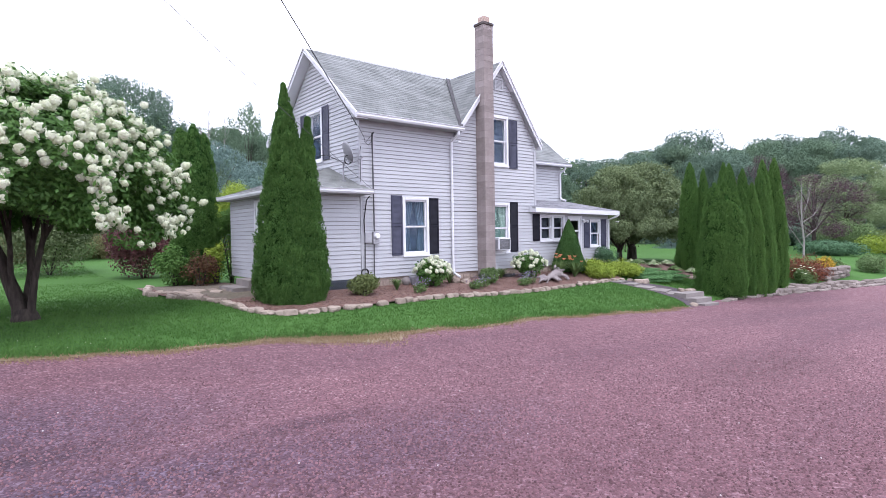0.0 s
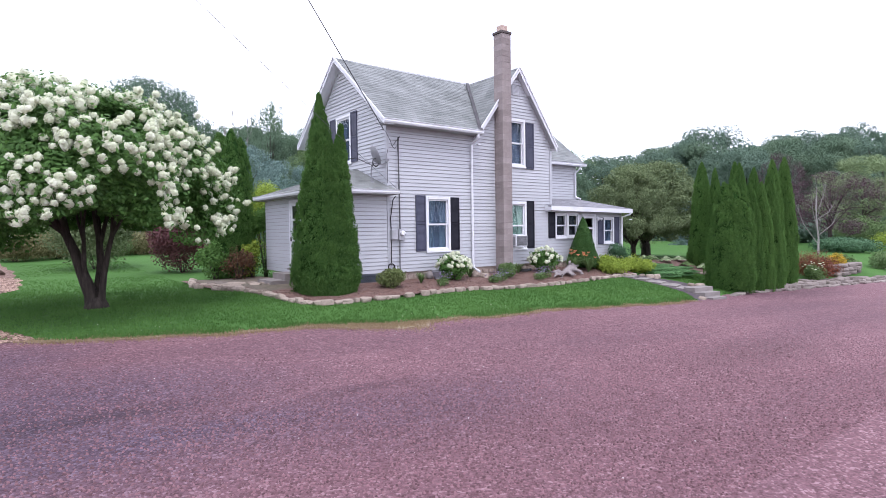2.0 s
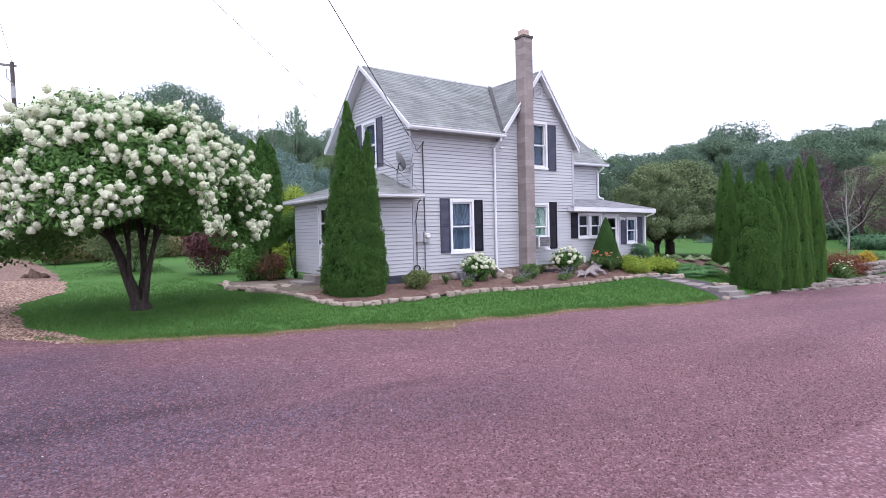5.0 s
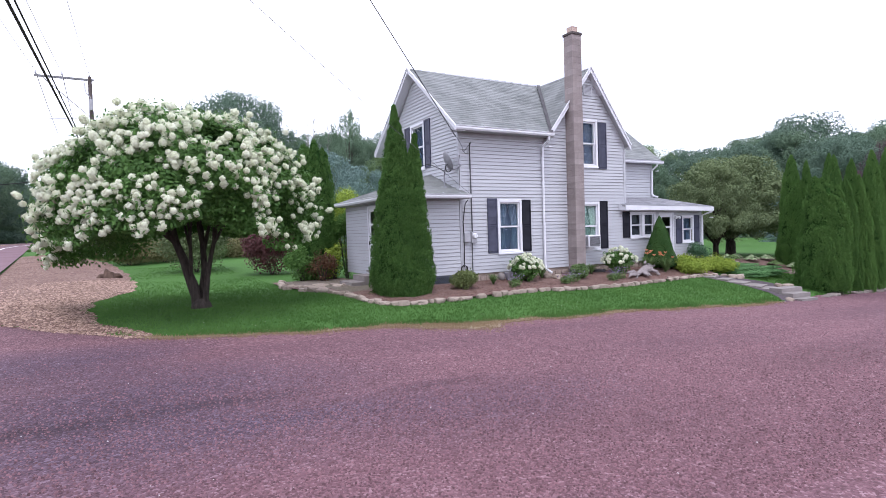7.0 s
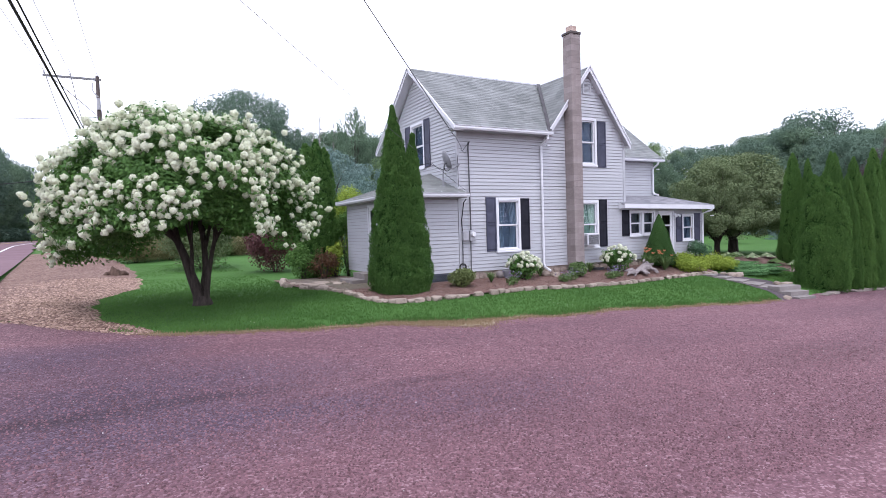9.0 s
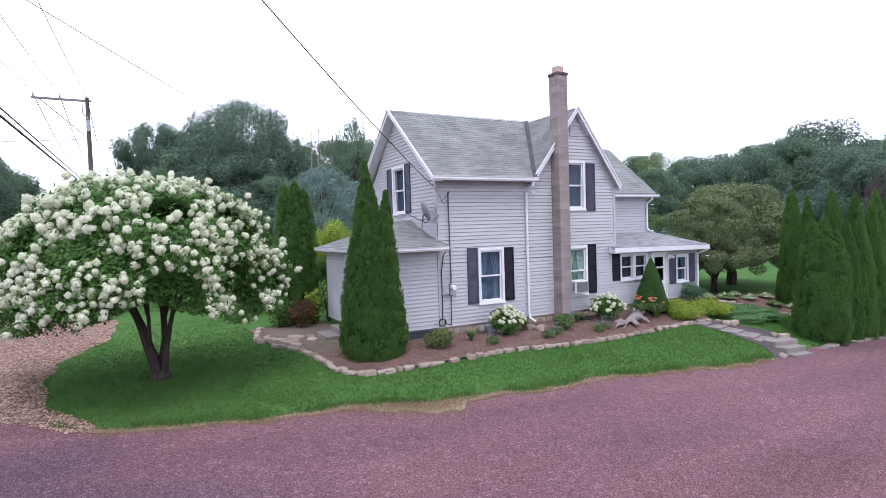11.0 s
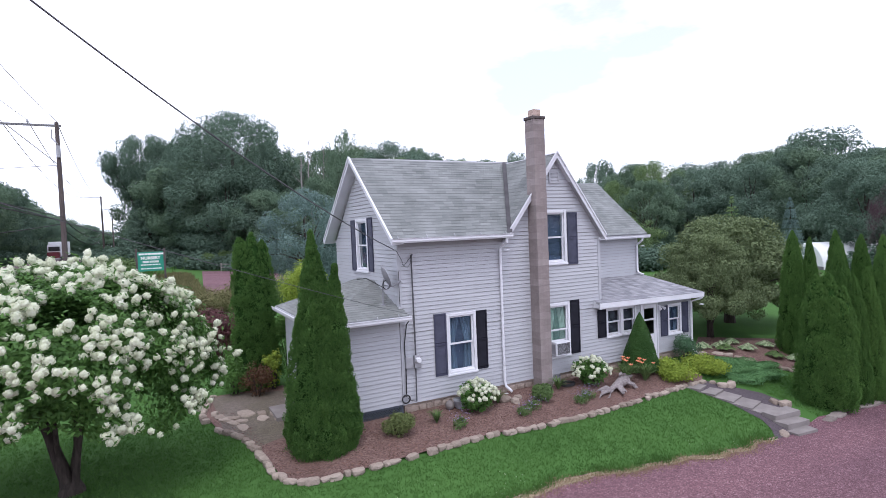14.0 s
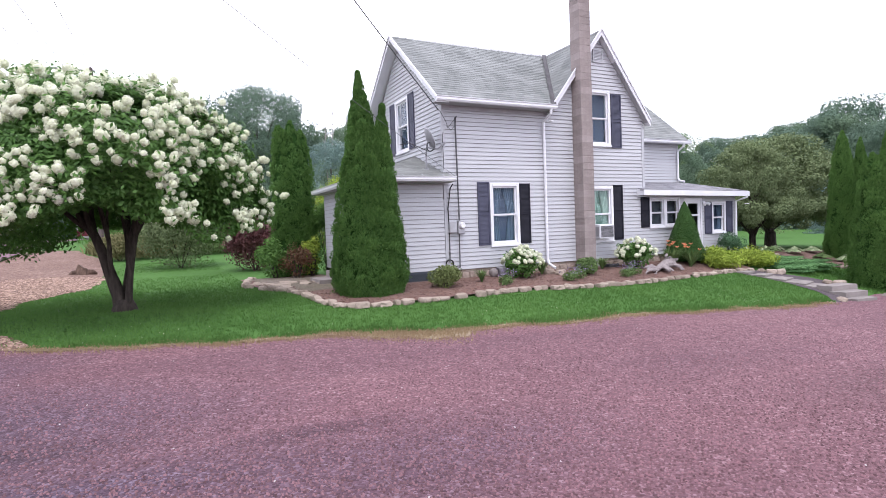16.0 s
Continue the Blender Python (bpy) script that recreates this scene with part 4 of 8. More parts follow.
downspout([(19.9, 13.02, 2.66), (19.88, 13.05, 2.58), (19.66, 13.33, 2.44), (19.66, 13.33, 0.78), (19.67, 13.3, 0.66), (19.72, 13.12, 0.52)])

# gable vent
bm = bmesh.new()
bars(bm, 13.16, 13.57, 6.80, 7.22, 0.05, -0.05, -0.02)
for k in range(7):
    z = 6.86 + k * 0.044
    bm.faces.new([bm.verts.new(p) for p in ((13.21, -0.046, z), (13.52, -0.046, z), (13.52, -0.026, z + 0.036), (13.21, -0.026, z + 0.036))])
box(bm, 13.2, 13.53, -0.025, -0.02, 6.84, 7.18)
vent = part("gable_vent", bm, SIDING, house, "grey louvred gable vent")
vent.matrix_basis = FRONT

# window air conditioner
bm = bmesh.new()
box(bm, 13.02, 13.60, -0.30, 0.05, 1.38, 1.80)
soften(bm, 0.015, 2)
ac = tagged(part("air_conditioner", bm, WHITE, None), "white window air conditioner in the lower sash", "air conditioner")
ac.matrix_basis = FRONT
bm = bmesh.new()
for k in range(14):
    z = 1.42 + k * 0.025
    box(bm, 13.06, 13.56, -0.312, -0.302, z, z + 0.017)
part("grille", bm, CONDUIT, ac, "dark grey grille")
bm = bmesh.new()
box(bm, 13.011, 13.019, -0.26, -0.08, 1.44, 1.74)
part("side_louvre", bm, METAL, ac, "grey side louvre")

# plinth of rubble, dark core behind
bm = bmesh.new()
box(bm, WX0 + 0.05, PORCH_X1 - 0.05, WY0 + 0.05, WY0 + 0.3, 0.1, SIDE_Z)
part("foundation", bm, FOUNDATION, house, "rubble stone foundation")
fnd = bpy.data.objects["foundation"]
rocks = [rock_mesh("stone", FOUNDATION, s, (1, 1, 1), 0.3, 2) for s in range(5)]
for r in range(3):
    x = WX0 + 0.05
    while x < PORCH_X1 - 0.1:
        wd = rng.uniform(0.2, 0.42)
        shared("stone", rng.choice(rocks), fnd, Matrix.LocRotScale((x + wd / 2, WY0 + 0.07, 0.24 + r * 0.17), Euler((0, 0, rng.uniform(-0.08, 0.08))), (wd * 1.05, 0.13, 0.2)))
        x += wd
# lattice skirt below the lean-to
bm = bmesh.new()
bars(bm, EX0, WX0 - 0.02, 0.28, EZ0, 0.05, 0.0, 0.03)
n = 34
for k in range(-8, n):
    for sgn in (1, -1):
        xa = EX0 + k * 0.075
        za, zb = 0.3, EZ0
        xb = xa + 0.45 * sgn
        lo, hi = (xa, xb)
        p0, p1 = Vector((xa, 0.01 if sgn > 0 else 0.018, za)), Vector((xb, 0.01 if sgn > 0 else 0.018, zb))
        d = p1 - p0
        t0, t1 = 0.0, 1.0
        for lim, side in ((EX0 + 0.02, 1), (WX0 - 0.04, -1)):
            if abs(d.x) > 1e-6:
                t = (lim - p0.x) / d.x
                if (d.x > 0) == (side > 0):
                    t0 = max(t0, t)
                else:
                    t1 = min(t1, t)
        if t1 - t0 > 0.05:
            a_, b_ = p0 + d * t0, p0 + d * t1
            o = Vector((0.014, 0, 0))
            bm.faces.new([bm.verts.new(q) for q in (a_ - o, a_ + o, b_ + o, b_ - o)])
lat = part("lattice", bm, LATTICE, house, "grey-blue lattice skirt")
lat.matrix_basis = FRONT
# added black sheet standing in for the shade behind the lattice
bm = bmesh.new()
box(bm, EX0 + 0.3, WX0, 0.35, 0.4, 0.1, EZ0)
crawl = part("crawl_shade_wall", bm, DARK, house)
crawl.matrix_basis = FRONT

# rooms behind the glass: floors, and a dark partition
bm = bmesh.new()
box(bm, WX0 + 0.15, PORCH_X1 - 0.15, WY0 + 0.15, WY1 - 0.15, 0.6, 0.7)
box(bm, WX0 + 0.15, WX1 - 0.1, WY0 + 0.15, WY1 - 0.15, 3.45, 3.6)
box(bm, 11.3, 11.4, WY0 + 0.15, WY1 - 0.15, 0.7, 5.2)
box(bm, WX0 + 0.15, WX1 - 0.1, 15.6, 15.7, 0.7, 5.2)
box(bm, 15.0, 15.1, WY0 + 0.15, WY1 - 0.15, 0.7, 3.4)
box(bm, 15.2, PORCH_X1 - 0.1, WING_Y, WING_Y + 0.1, 0.7, 3.2)
box(bm, EX0 + 0.15, WX0, WY0 + 0.15, EY1 - 0.15, 0.7, 0.78)
part("interior", bm, ROOM, house, "plain dim rooms")

# ---- block chimney
chimney = thing("chimney", "tall brown concrete-block chimney against the gable", "chimney", (12.51, 13.17, 0.2))
bm = bmesh.new()
box(bm, -0.2065, 0.2065, -0.2065, 0.2065, 0.0, 8.56)
shaft = part("shaft", bm, MORTAR, chimney)
bm = bmesh.new()
box(bm, -0.21, 0.21, -0.21, 0.21, 0.0, 0.195)
soften(bm, 0.004)
block = bpy.data.meshes.new("block")
bm.to_mesh(block)
bm.free()
block.materials.append(BLOCK)
for k in range(42):
    shared("block", block, shaft, pose(rng.uniform(-0.003, 0.003), rng.uniform(-0.003, 0.003), 0.004 + k * 0.2035, 0, 0, rng.choice((0, 90, 180, 270)) + rng.uniform(-0.4, 0.4)))
bm = bmesh.new()
box(bm, -0.24, 0.24, -0.24, 0.24, 8.50, 8.59)
soften(bm, 0.015)
part("cap", bm, CAPSTONE, chimney, "dark weathered concrete cap")
bm = bmesh.new()
bars(bm, -0.13, 0.13, -0.13, 0.13, 0.03, 8.59, 8.80)
for v in bm.verts:
    v.co = Vector((v.co.x, v.co.z, v.co.y))
bmesh.ops.recalc_face_normals(bm, faces=bm.faces)
part("flue", bm, FLUE, chimney, "pale clay flue tile")

# ---------------------------------------------------------------- plants
def fan_quads(n, centre, normal, size, flat=0.6, seed=0):
    """Leaf-like quads at centres, turned about their normals."""
    r = np.random.default_rng(seed)
    u = np.cross(normal, r.normal(size=(n, 3)))
    u /= np.linalg.norm(u, axis=1, keepdims=True) + 1e-9
    w = np.cross(normal, u)
    w /= np.linalg.norm(w, axis=1, keepdims=True) + 1e-9
    s = np.asarray(size).reshape(-1, 1) if np.ndim(size) else np.full((n, 1), size)
    s = s * r.uniform(0.7, 1.3, (n, 1))
    return np.stack([centre - u * s * 0.5, centre + w * s * flat * 0.5 - u * s * 0.05, centre + u * s * 0.5, centre - w * s * flat * 0.5 - u * s * 0.05], 1)


def thuja_taper(h, shape):
    """Breadth by height: shape 1 is a straight cone with a blunt tip, below 1 a fuller column."""
    if shape >= 1:
        return np.minimum(1.0, 0.12 * (1 - h) ** 0.3 + 0.99 * (1 - h))
    return (1 - h) ** shape


def thuja_mesh(name, height, radius, seed, n=9000, leaders=((0, 0, 1.0),), size=0.10, shape=0.75, tuft=0.11, per=56, mat=THUJA):
    """Upright sprays gathered in small bulging tufts over a cone that bellies low, with one or more tips."""
    r = np.random.default_rng(seed)
    quads = []
    for lx, ly, top in leaders:
        k = max(8, int(n * top / sum(l[2] for l in leaders) / per))
        h = r.uniform(0, 1, k) ** 1.2
        a = r.uniform(0, 2 * np.pi, k)
        prof = radius * top * np.minimum(1.0, 0.82 + 1.6 * h) * thuja_taper(h, shape)
        lump = 1 + 0.06 * np.sin(3 * a + 9 * h + seed) + 0.05 * np.sin(7 * a - 15 * h) + r.normal(0, 0.05, k)
        rr = np.maximum(prof * lump - 0.45 * tuft, 0.01)
        c = np.stack([lx * h + rr * np.cos(a) + lx * 0.2, ly * h + rr * np.sin(a) + ly * 0.2, 0.07 + h * height * top * 0.985], 1)
        rad = tuft * r.uniform(0.5, 1.35, k) * np.clip(0.42 + 1.9 * (1 - h), 0.42, 1.0)
        a, c, rad = np.repeat(a, per), np.repeat(c, per, axis=0), np.repeat(rad, per)
        m = len(a)
        out = np.stack([np.cos(a), np.sin(a), np.full(m, 0.45)], 1)
        d = r.normal(size=(m, 3)) + out * 0.9
        d /= np.linalg.norm(d, axis=1, keepdims=True)
        p = c + d * (rad * (0.55 + 0.45 * r.random(m) ** 0.5))[:, None] * np.array([1, 1, 1.35])
        u = d * 0.75 + np.array([0, 0, 0.85]) + r.normal(size=(m, 3)) * 0.3
        u /= np.linalg.norm(u, axis=1, keepdims=True)
        w = np.cross(u, out + r.normal(size=(m, 3)) * 0.8)
        w /= np.linalg.norm(w, axis=1, keepdims=True) + 1e-9
        s = (size * r.uniform(0.6, 1.5, m))[:, None]
        quads.append(np.stack([p - u * s * 0.7, p + w * s * 0.36, p + u * s * 1.0, p - w * s * 0.36], 1))
    return quads_mesh(name, np.concatenate(quads), mat)


# solid dark cone under the sprays, painting the shaded inside of the plant
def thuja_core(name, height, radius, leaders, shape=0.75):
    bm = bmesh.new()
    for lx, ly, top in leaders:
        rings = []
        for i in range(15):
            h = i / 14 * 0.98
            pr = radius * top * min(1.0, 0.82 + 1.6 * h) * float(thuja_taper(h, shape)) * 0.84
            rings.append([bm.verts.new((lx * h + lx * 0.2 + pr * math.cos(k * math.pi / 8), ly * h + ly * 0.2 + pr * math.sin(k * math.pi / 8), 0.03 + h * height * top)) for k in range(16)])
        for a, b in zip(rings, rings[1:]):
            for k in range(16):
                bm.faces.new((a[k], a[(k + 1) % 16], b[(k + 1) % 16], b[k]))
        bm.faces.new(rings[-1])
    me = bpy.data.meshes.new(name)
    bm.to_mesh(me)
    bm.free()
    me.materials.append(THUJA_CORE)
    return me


def arborvitae(at, meshes, label, scale=1.0, turn=0, group="arborvitae"):
    t = thing("arborvitae", label, "evergreen tree", (at[0], at[1], float(ground_z(at[0], at[1])) - 0.03 + (at[2] if len(at) > 2 else 0)), group=group, turn=turn)
    t.scale = (scale if np.ndim(scale) else (scale, scale, scale)) if np.ndim(scale) else (scale, scale, scale)
    shared("trunk", meshes[2], t, Matrix.Identity(4))
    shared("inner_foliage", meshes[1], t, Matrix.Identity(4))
    shared("foliage", meshes[0], t, Matrix.Identity(4))
    return t


def trunk_mesh(name, height, r, mat=BARK):
    bm = bmesh.new()
    tube(bm, [(0, 0, -0.05), (0.01, 0, height * 0.4), (0, 0.01, height)], [r, r * 0.8, r * 0.4], 8)
    me = bpy.data.meshes.new(name)
    bm.to_mesh(me)
    bm.free()
    me.materials.append(mat)
    return me


big_lead = ((-0.04, 0.02, 1.0), (0.33, -0.24, 0.845))
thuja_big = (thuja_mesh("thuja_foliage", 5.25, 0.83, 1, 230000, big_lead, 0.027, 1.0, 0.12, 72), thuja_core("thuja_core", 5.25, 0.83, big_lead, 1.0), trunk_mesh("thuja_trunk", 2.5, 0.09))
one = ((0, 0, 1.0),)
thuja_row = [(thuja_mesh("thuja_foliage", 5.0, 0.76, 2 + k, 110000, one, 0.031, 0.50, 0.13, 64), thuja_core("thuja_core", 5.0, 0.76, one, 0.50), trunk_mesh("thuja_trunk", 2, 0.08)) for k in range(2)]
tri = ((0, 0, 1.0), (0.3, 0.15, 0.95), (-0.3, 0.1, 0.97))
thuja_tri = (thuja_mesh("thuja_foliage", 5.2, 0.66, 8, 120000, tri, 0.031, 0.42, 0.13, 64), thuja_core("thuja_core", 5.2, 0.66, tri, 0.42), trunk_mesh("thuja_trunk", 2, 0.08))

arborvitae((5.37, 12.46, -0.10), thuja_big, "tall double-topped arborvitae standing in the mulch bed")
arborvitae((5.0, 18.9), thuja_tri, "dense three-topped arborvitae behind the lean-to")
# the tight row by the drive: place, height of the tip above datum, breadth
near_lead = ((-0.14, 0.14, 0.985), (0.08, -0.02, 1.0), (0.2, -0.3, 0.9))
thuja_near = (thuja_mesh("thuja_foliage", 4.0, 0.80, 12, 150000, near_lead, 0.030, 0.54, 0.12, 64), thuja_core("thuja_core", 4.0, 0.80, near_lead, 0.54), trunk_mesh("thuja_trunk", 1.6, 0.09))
arborvitae((20.2, 9.0), thuja_near, "broad many-topped arborvitae beside the stone steps", (1.0, 1.0, (3.72 - float(ground_z(20.2, 9.0))) / 4.06), 0, "arborvitae row")
ROW = [(21.4, 9.2, 4.35, 0.7), (21.5, 8.85, 3.6, 0.72), (22.3, 8.8, 3.75, 0.74), (22.95, 8.75, 4.2, 0.76), (23.8, 9.0, 4.75, 0.78), (25.0, 9.0, 4.9, 0.8), (22.9, 9.9, 4.65, 0.72), (24.7, 10.9, 4.9, 0.72),
       (23.7, 11.9, 4.95, 0.82), (24.1, 11.5, 4.65, 0.6), (25.9, 10.6, 4.7, 0.74)]
for i, (x, y, tip, w) in enumerate(ROW):
    arborvitae((x, y), thuja_row[i % 2], "slim pointed arborvitae in a tight row by the drive", (w * 0.9, w * 0.9, (tip - float(ground_z(x, y))) / 5.06), (i * 77) % 360, "arborvitae row")


def crown_mesh(name, lobes, n, leaf, mat, seed, flat=0.7, hollow=0.55, toss=0.6):
    """Leaves on the skins of many lobes (x, y, z, rx, rz)."""
    r = np.random.default_rng(seed)
    lobes = np.asarray(lobes, float)
    wgt = lobes[:, 3] ** 2
    pick = r.choice(len(lobes), n, p=wgt / wgt.sum())
    d = r.normal(size=(n, 3))
    d /= np.linalg.norm(d, axis=1, keepdims=True)
    rad = hollow + (1 - hollow) * r.random(n) ** 0.5
    rad *= 1 + 0.18 * np.sin(7 * d[:, 0] + pick) * np.sin(6 * d[:, 1] + 2 * pick)
    L = lobes[pick]
    c = L[:, :3] + d * rad[:, None] * np.stack([L[:, 3], L[:, 3], L[:, 4]], 1)
    nrm = d + r.normal(size=(n, 3)) * toss + np.array([0, 0, 0.4])
    nrm /= np.linalg.norm(nrm, axis=1, keepdims=True)
    return quads_mesh(name, fan_quads(n, c, nrm, leaf, flat, seed + 5), mat)


def make_lobes(seed, height, spread, base, count, small=1.0):
    """Lobes over an egg-shaped crown, smaller towards the outside."""
    r = random.Random(seed)
    mid, half = 0.5 * (height + base), 0.5 * (height - base)
    out = []
    for k in range(count):
        u, a = r.uniform(-0.95, 1.0), r.uniform(0, 2 * math.pi)
        ring = math.sqrt(max(0.0, 1 - u * u)) * r.uniform(0.56, 0.92) / (0.4 + 0.6 * small)
        size = spread * r.uniform(0.20, 0.44) * small
        out.append((spread * ring * math.cos(a), spread * ring * math.sin(a), mid + u * (half - size * 0.7), size, size * r.uniform(0.75, 0.95)))
    out.append((0, 0, mid, spread * 0.6, half * 0.72))
    return out


def limb_mesh(name, height, r, lobes, mat=BARK, seed=0, split=0.35):
    bm = bmesh.new()
    rr = random.Random(seed)
    tube(bm, [(0, 0, -0.2), (0.02, 0, height * 0.2), (0.05, 0.03, height * split), (0.0, 0.1, height * 0.75)], [r * 1.25, r, r * 0.8, r * 0.3], 9)
    for lx, ly, lz, lr, _ in lobes[:14]:
        b = Vector((0.03, 0.02, height * rr.uniform(split * 0.6, split * 1.3)))
        e = Vector((lx, ly, lz))
        if e.z < b.z:
            continue
        m = b.lerp(e, 0.5) + Vector((0, 0, 0.1 * (e - b).length))
        tube(bm, [b, m, e], [r * 0.45, r * 0.28, r * 0.08], 6, caps=False)
    me = bpy.data.meshes.new(name)
    bm.to_mesh(me)
    bm.free()
    me.materials.append(mat)
    return me


def tree_kind(seed, height, spread, base, count, n, leaf, mat, r=0.25, bark=BARK, name="tree", small=0.62):
    lobes = make_lobes(seed, height, spread, base, count, small)
    return (crown_mesh(name + "_crown", lobes, n, leaf, mat, seed, 0.7, 0.72, 0.4), limb_mesh(name + "_trunk", height, r, lobes, bark, seed))


def plant_tree(kind, at, label, category="tree", scale=(1, 1, 1), turn=0, group="", lift=0.0, name="tree"):
    z = float(ground_z(at[0], at[1])) + lift
    t = thing(name, label, category, (at[0], at[1], z), group=group, turn=turn)
    t.scale = scale
    shared("trunk", kind[1], t, Matrix.Identity(4))
    shared("crown", kind[0], t, Matrix.Identity(4))
    return t

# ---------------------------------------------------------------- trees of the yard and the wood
oak = tree_kind(21, 10, 4.2, 0.9, 110, 52000, 0.15, OAK_LEAF_HAZED, 0.22)
oak_b = tree_kind(22, 10, 4.2, 0.7, 120, 52000, 0.15, OAK_LEAF_HAZED, 0.22)
ash = tree_kind(23, 10, 4.0, 0.5, 110, 50000, 0.145, ASH_LEAF_HAZED, 0.2)
ash_b = tree_kind(24, 10, 4.0, 0.6, 100, 50000, 0.145, ASH_LEAF_HAZED, 0.2)
lime = tree_kind(25, 10, 4.0, 0.5, 90, 44000, 0.13, LIME_LEAF, 0.18)
red = tree_kind(26, 10, 4.0, 0.8, 70, 20000, 0.15, RED_LEAF, 0.18)
big_oak = tree_kind(31, 10, 4.2, 0.9, 160, 84000, 0.11, OAK_LEAF_HAZED, 0.2)
tall = tree_kind(28, 10, 4.2, 4.6, 80, 44000, 0.13, OAK_LEAF_HAZED, 0.2)
airy = tree_kind(27, 10, 3.6, 3.5, 50, 12000, 0.16, ASH_LEAF_HAZED, 0.12)


def conifer_mesh(name, height, radius, tiers, mat, seed, per=150, leaf=0.3, droop=0.25):
    """Whorls of needle sprays on tiers of boughs."""
    r = np.random.default_rng(seed)
    cs, ns = [], []
    for k in range(tiers):
        h = (k + r.random() * 0.7) / tiers
        reach = radius * (1 - h) ** 0.85 * r.uniform(0.85, 1.1) + 0.1
        m = int(per * (0.25 + 0.75 * (1 - h)))
        arms = 7 + int(5 * (1 - h))
        arm = r.integers(0, arms, m)
        a = arm * 2 * np.pi / arms + k * 1.7 + r.normal(0, 0.13, m)
        d = r.random(m) ** 0.6 * reach
        z = 0.1 + h * height * 0.96 - droop * d * 0.5 + r.normal(0, 0.08, m)
        cs.append(np.stack([d * np.cos(a), d * np.sin(a), z], 1))
        ns.append(np.stack([0.4 * np.cos(a), 0.4 * np.sin(a), np.ones(m)], 1) + r.normal(size=(m, 3)) * 0.5)
    c, n = np.concatenate(cs), np.concatenate(ns)
    n /= np.linalg.norm(n, axis=1, keepdims=True)
    return quads_mesh(name, fan_quads(len(c), c, n, leaf, 0.5, seed), mat)


spruce = (conifer_mesh("spruce_boughs", 10, 3.6, 30, SPRUCE_LEAF, 31, 1100, 0.2), trunk_mesh("spruce_trunk", 9.5, 0.2))
darkfir = (conifer_mesh("fir_boughs", 10, 3.4, 30, OAK_LEAF_HAZED, 32, 1000, 0.22), trunk_mesh("fir_trunk", 9.5, 0.2))

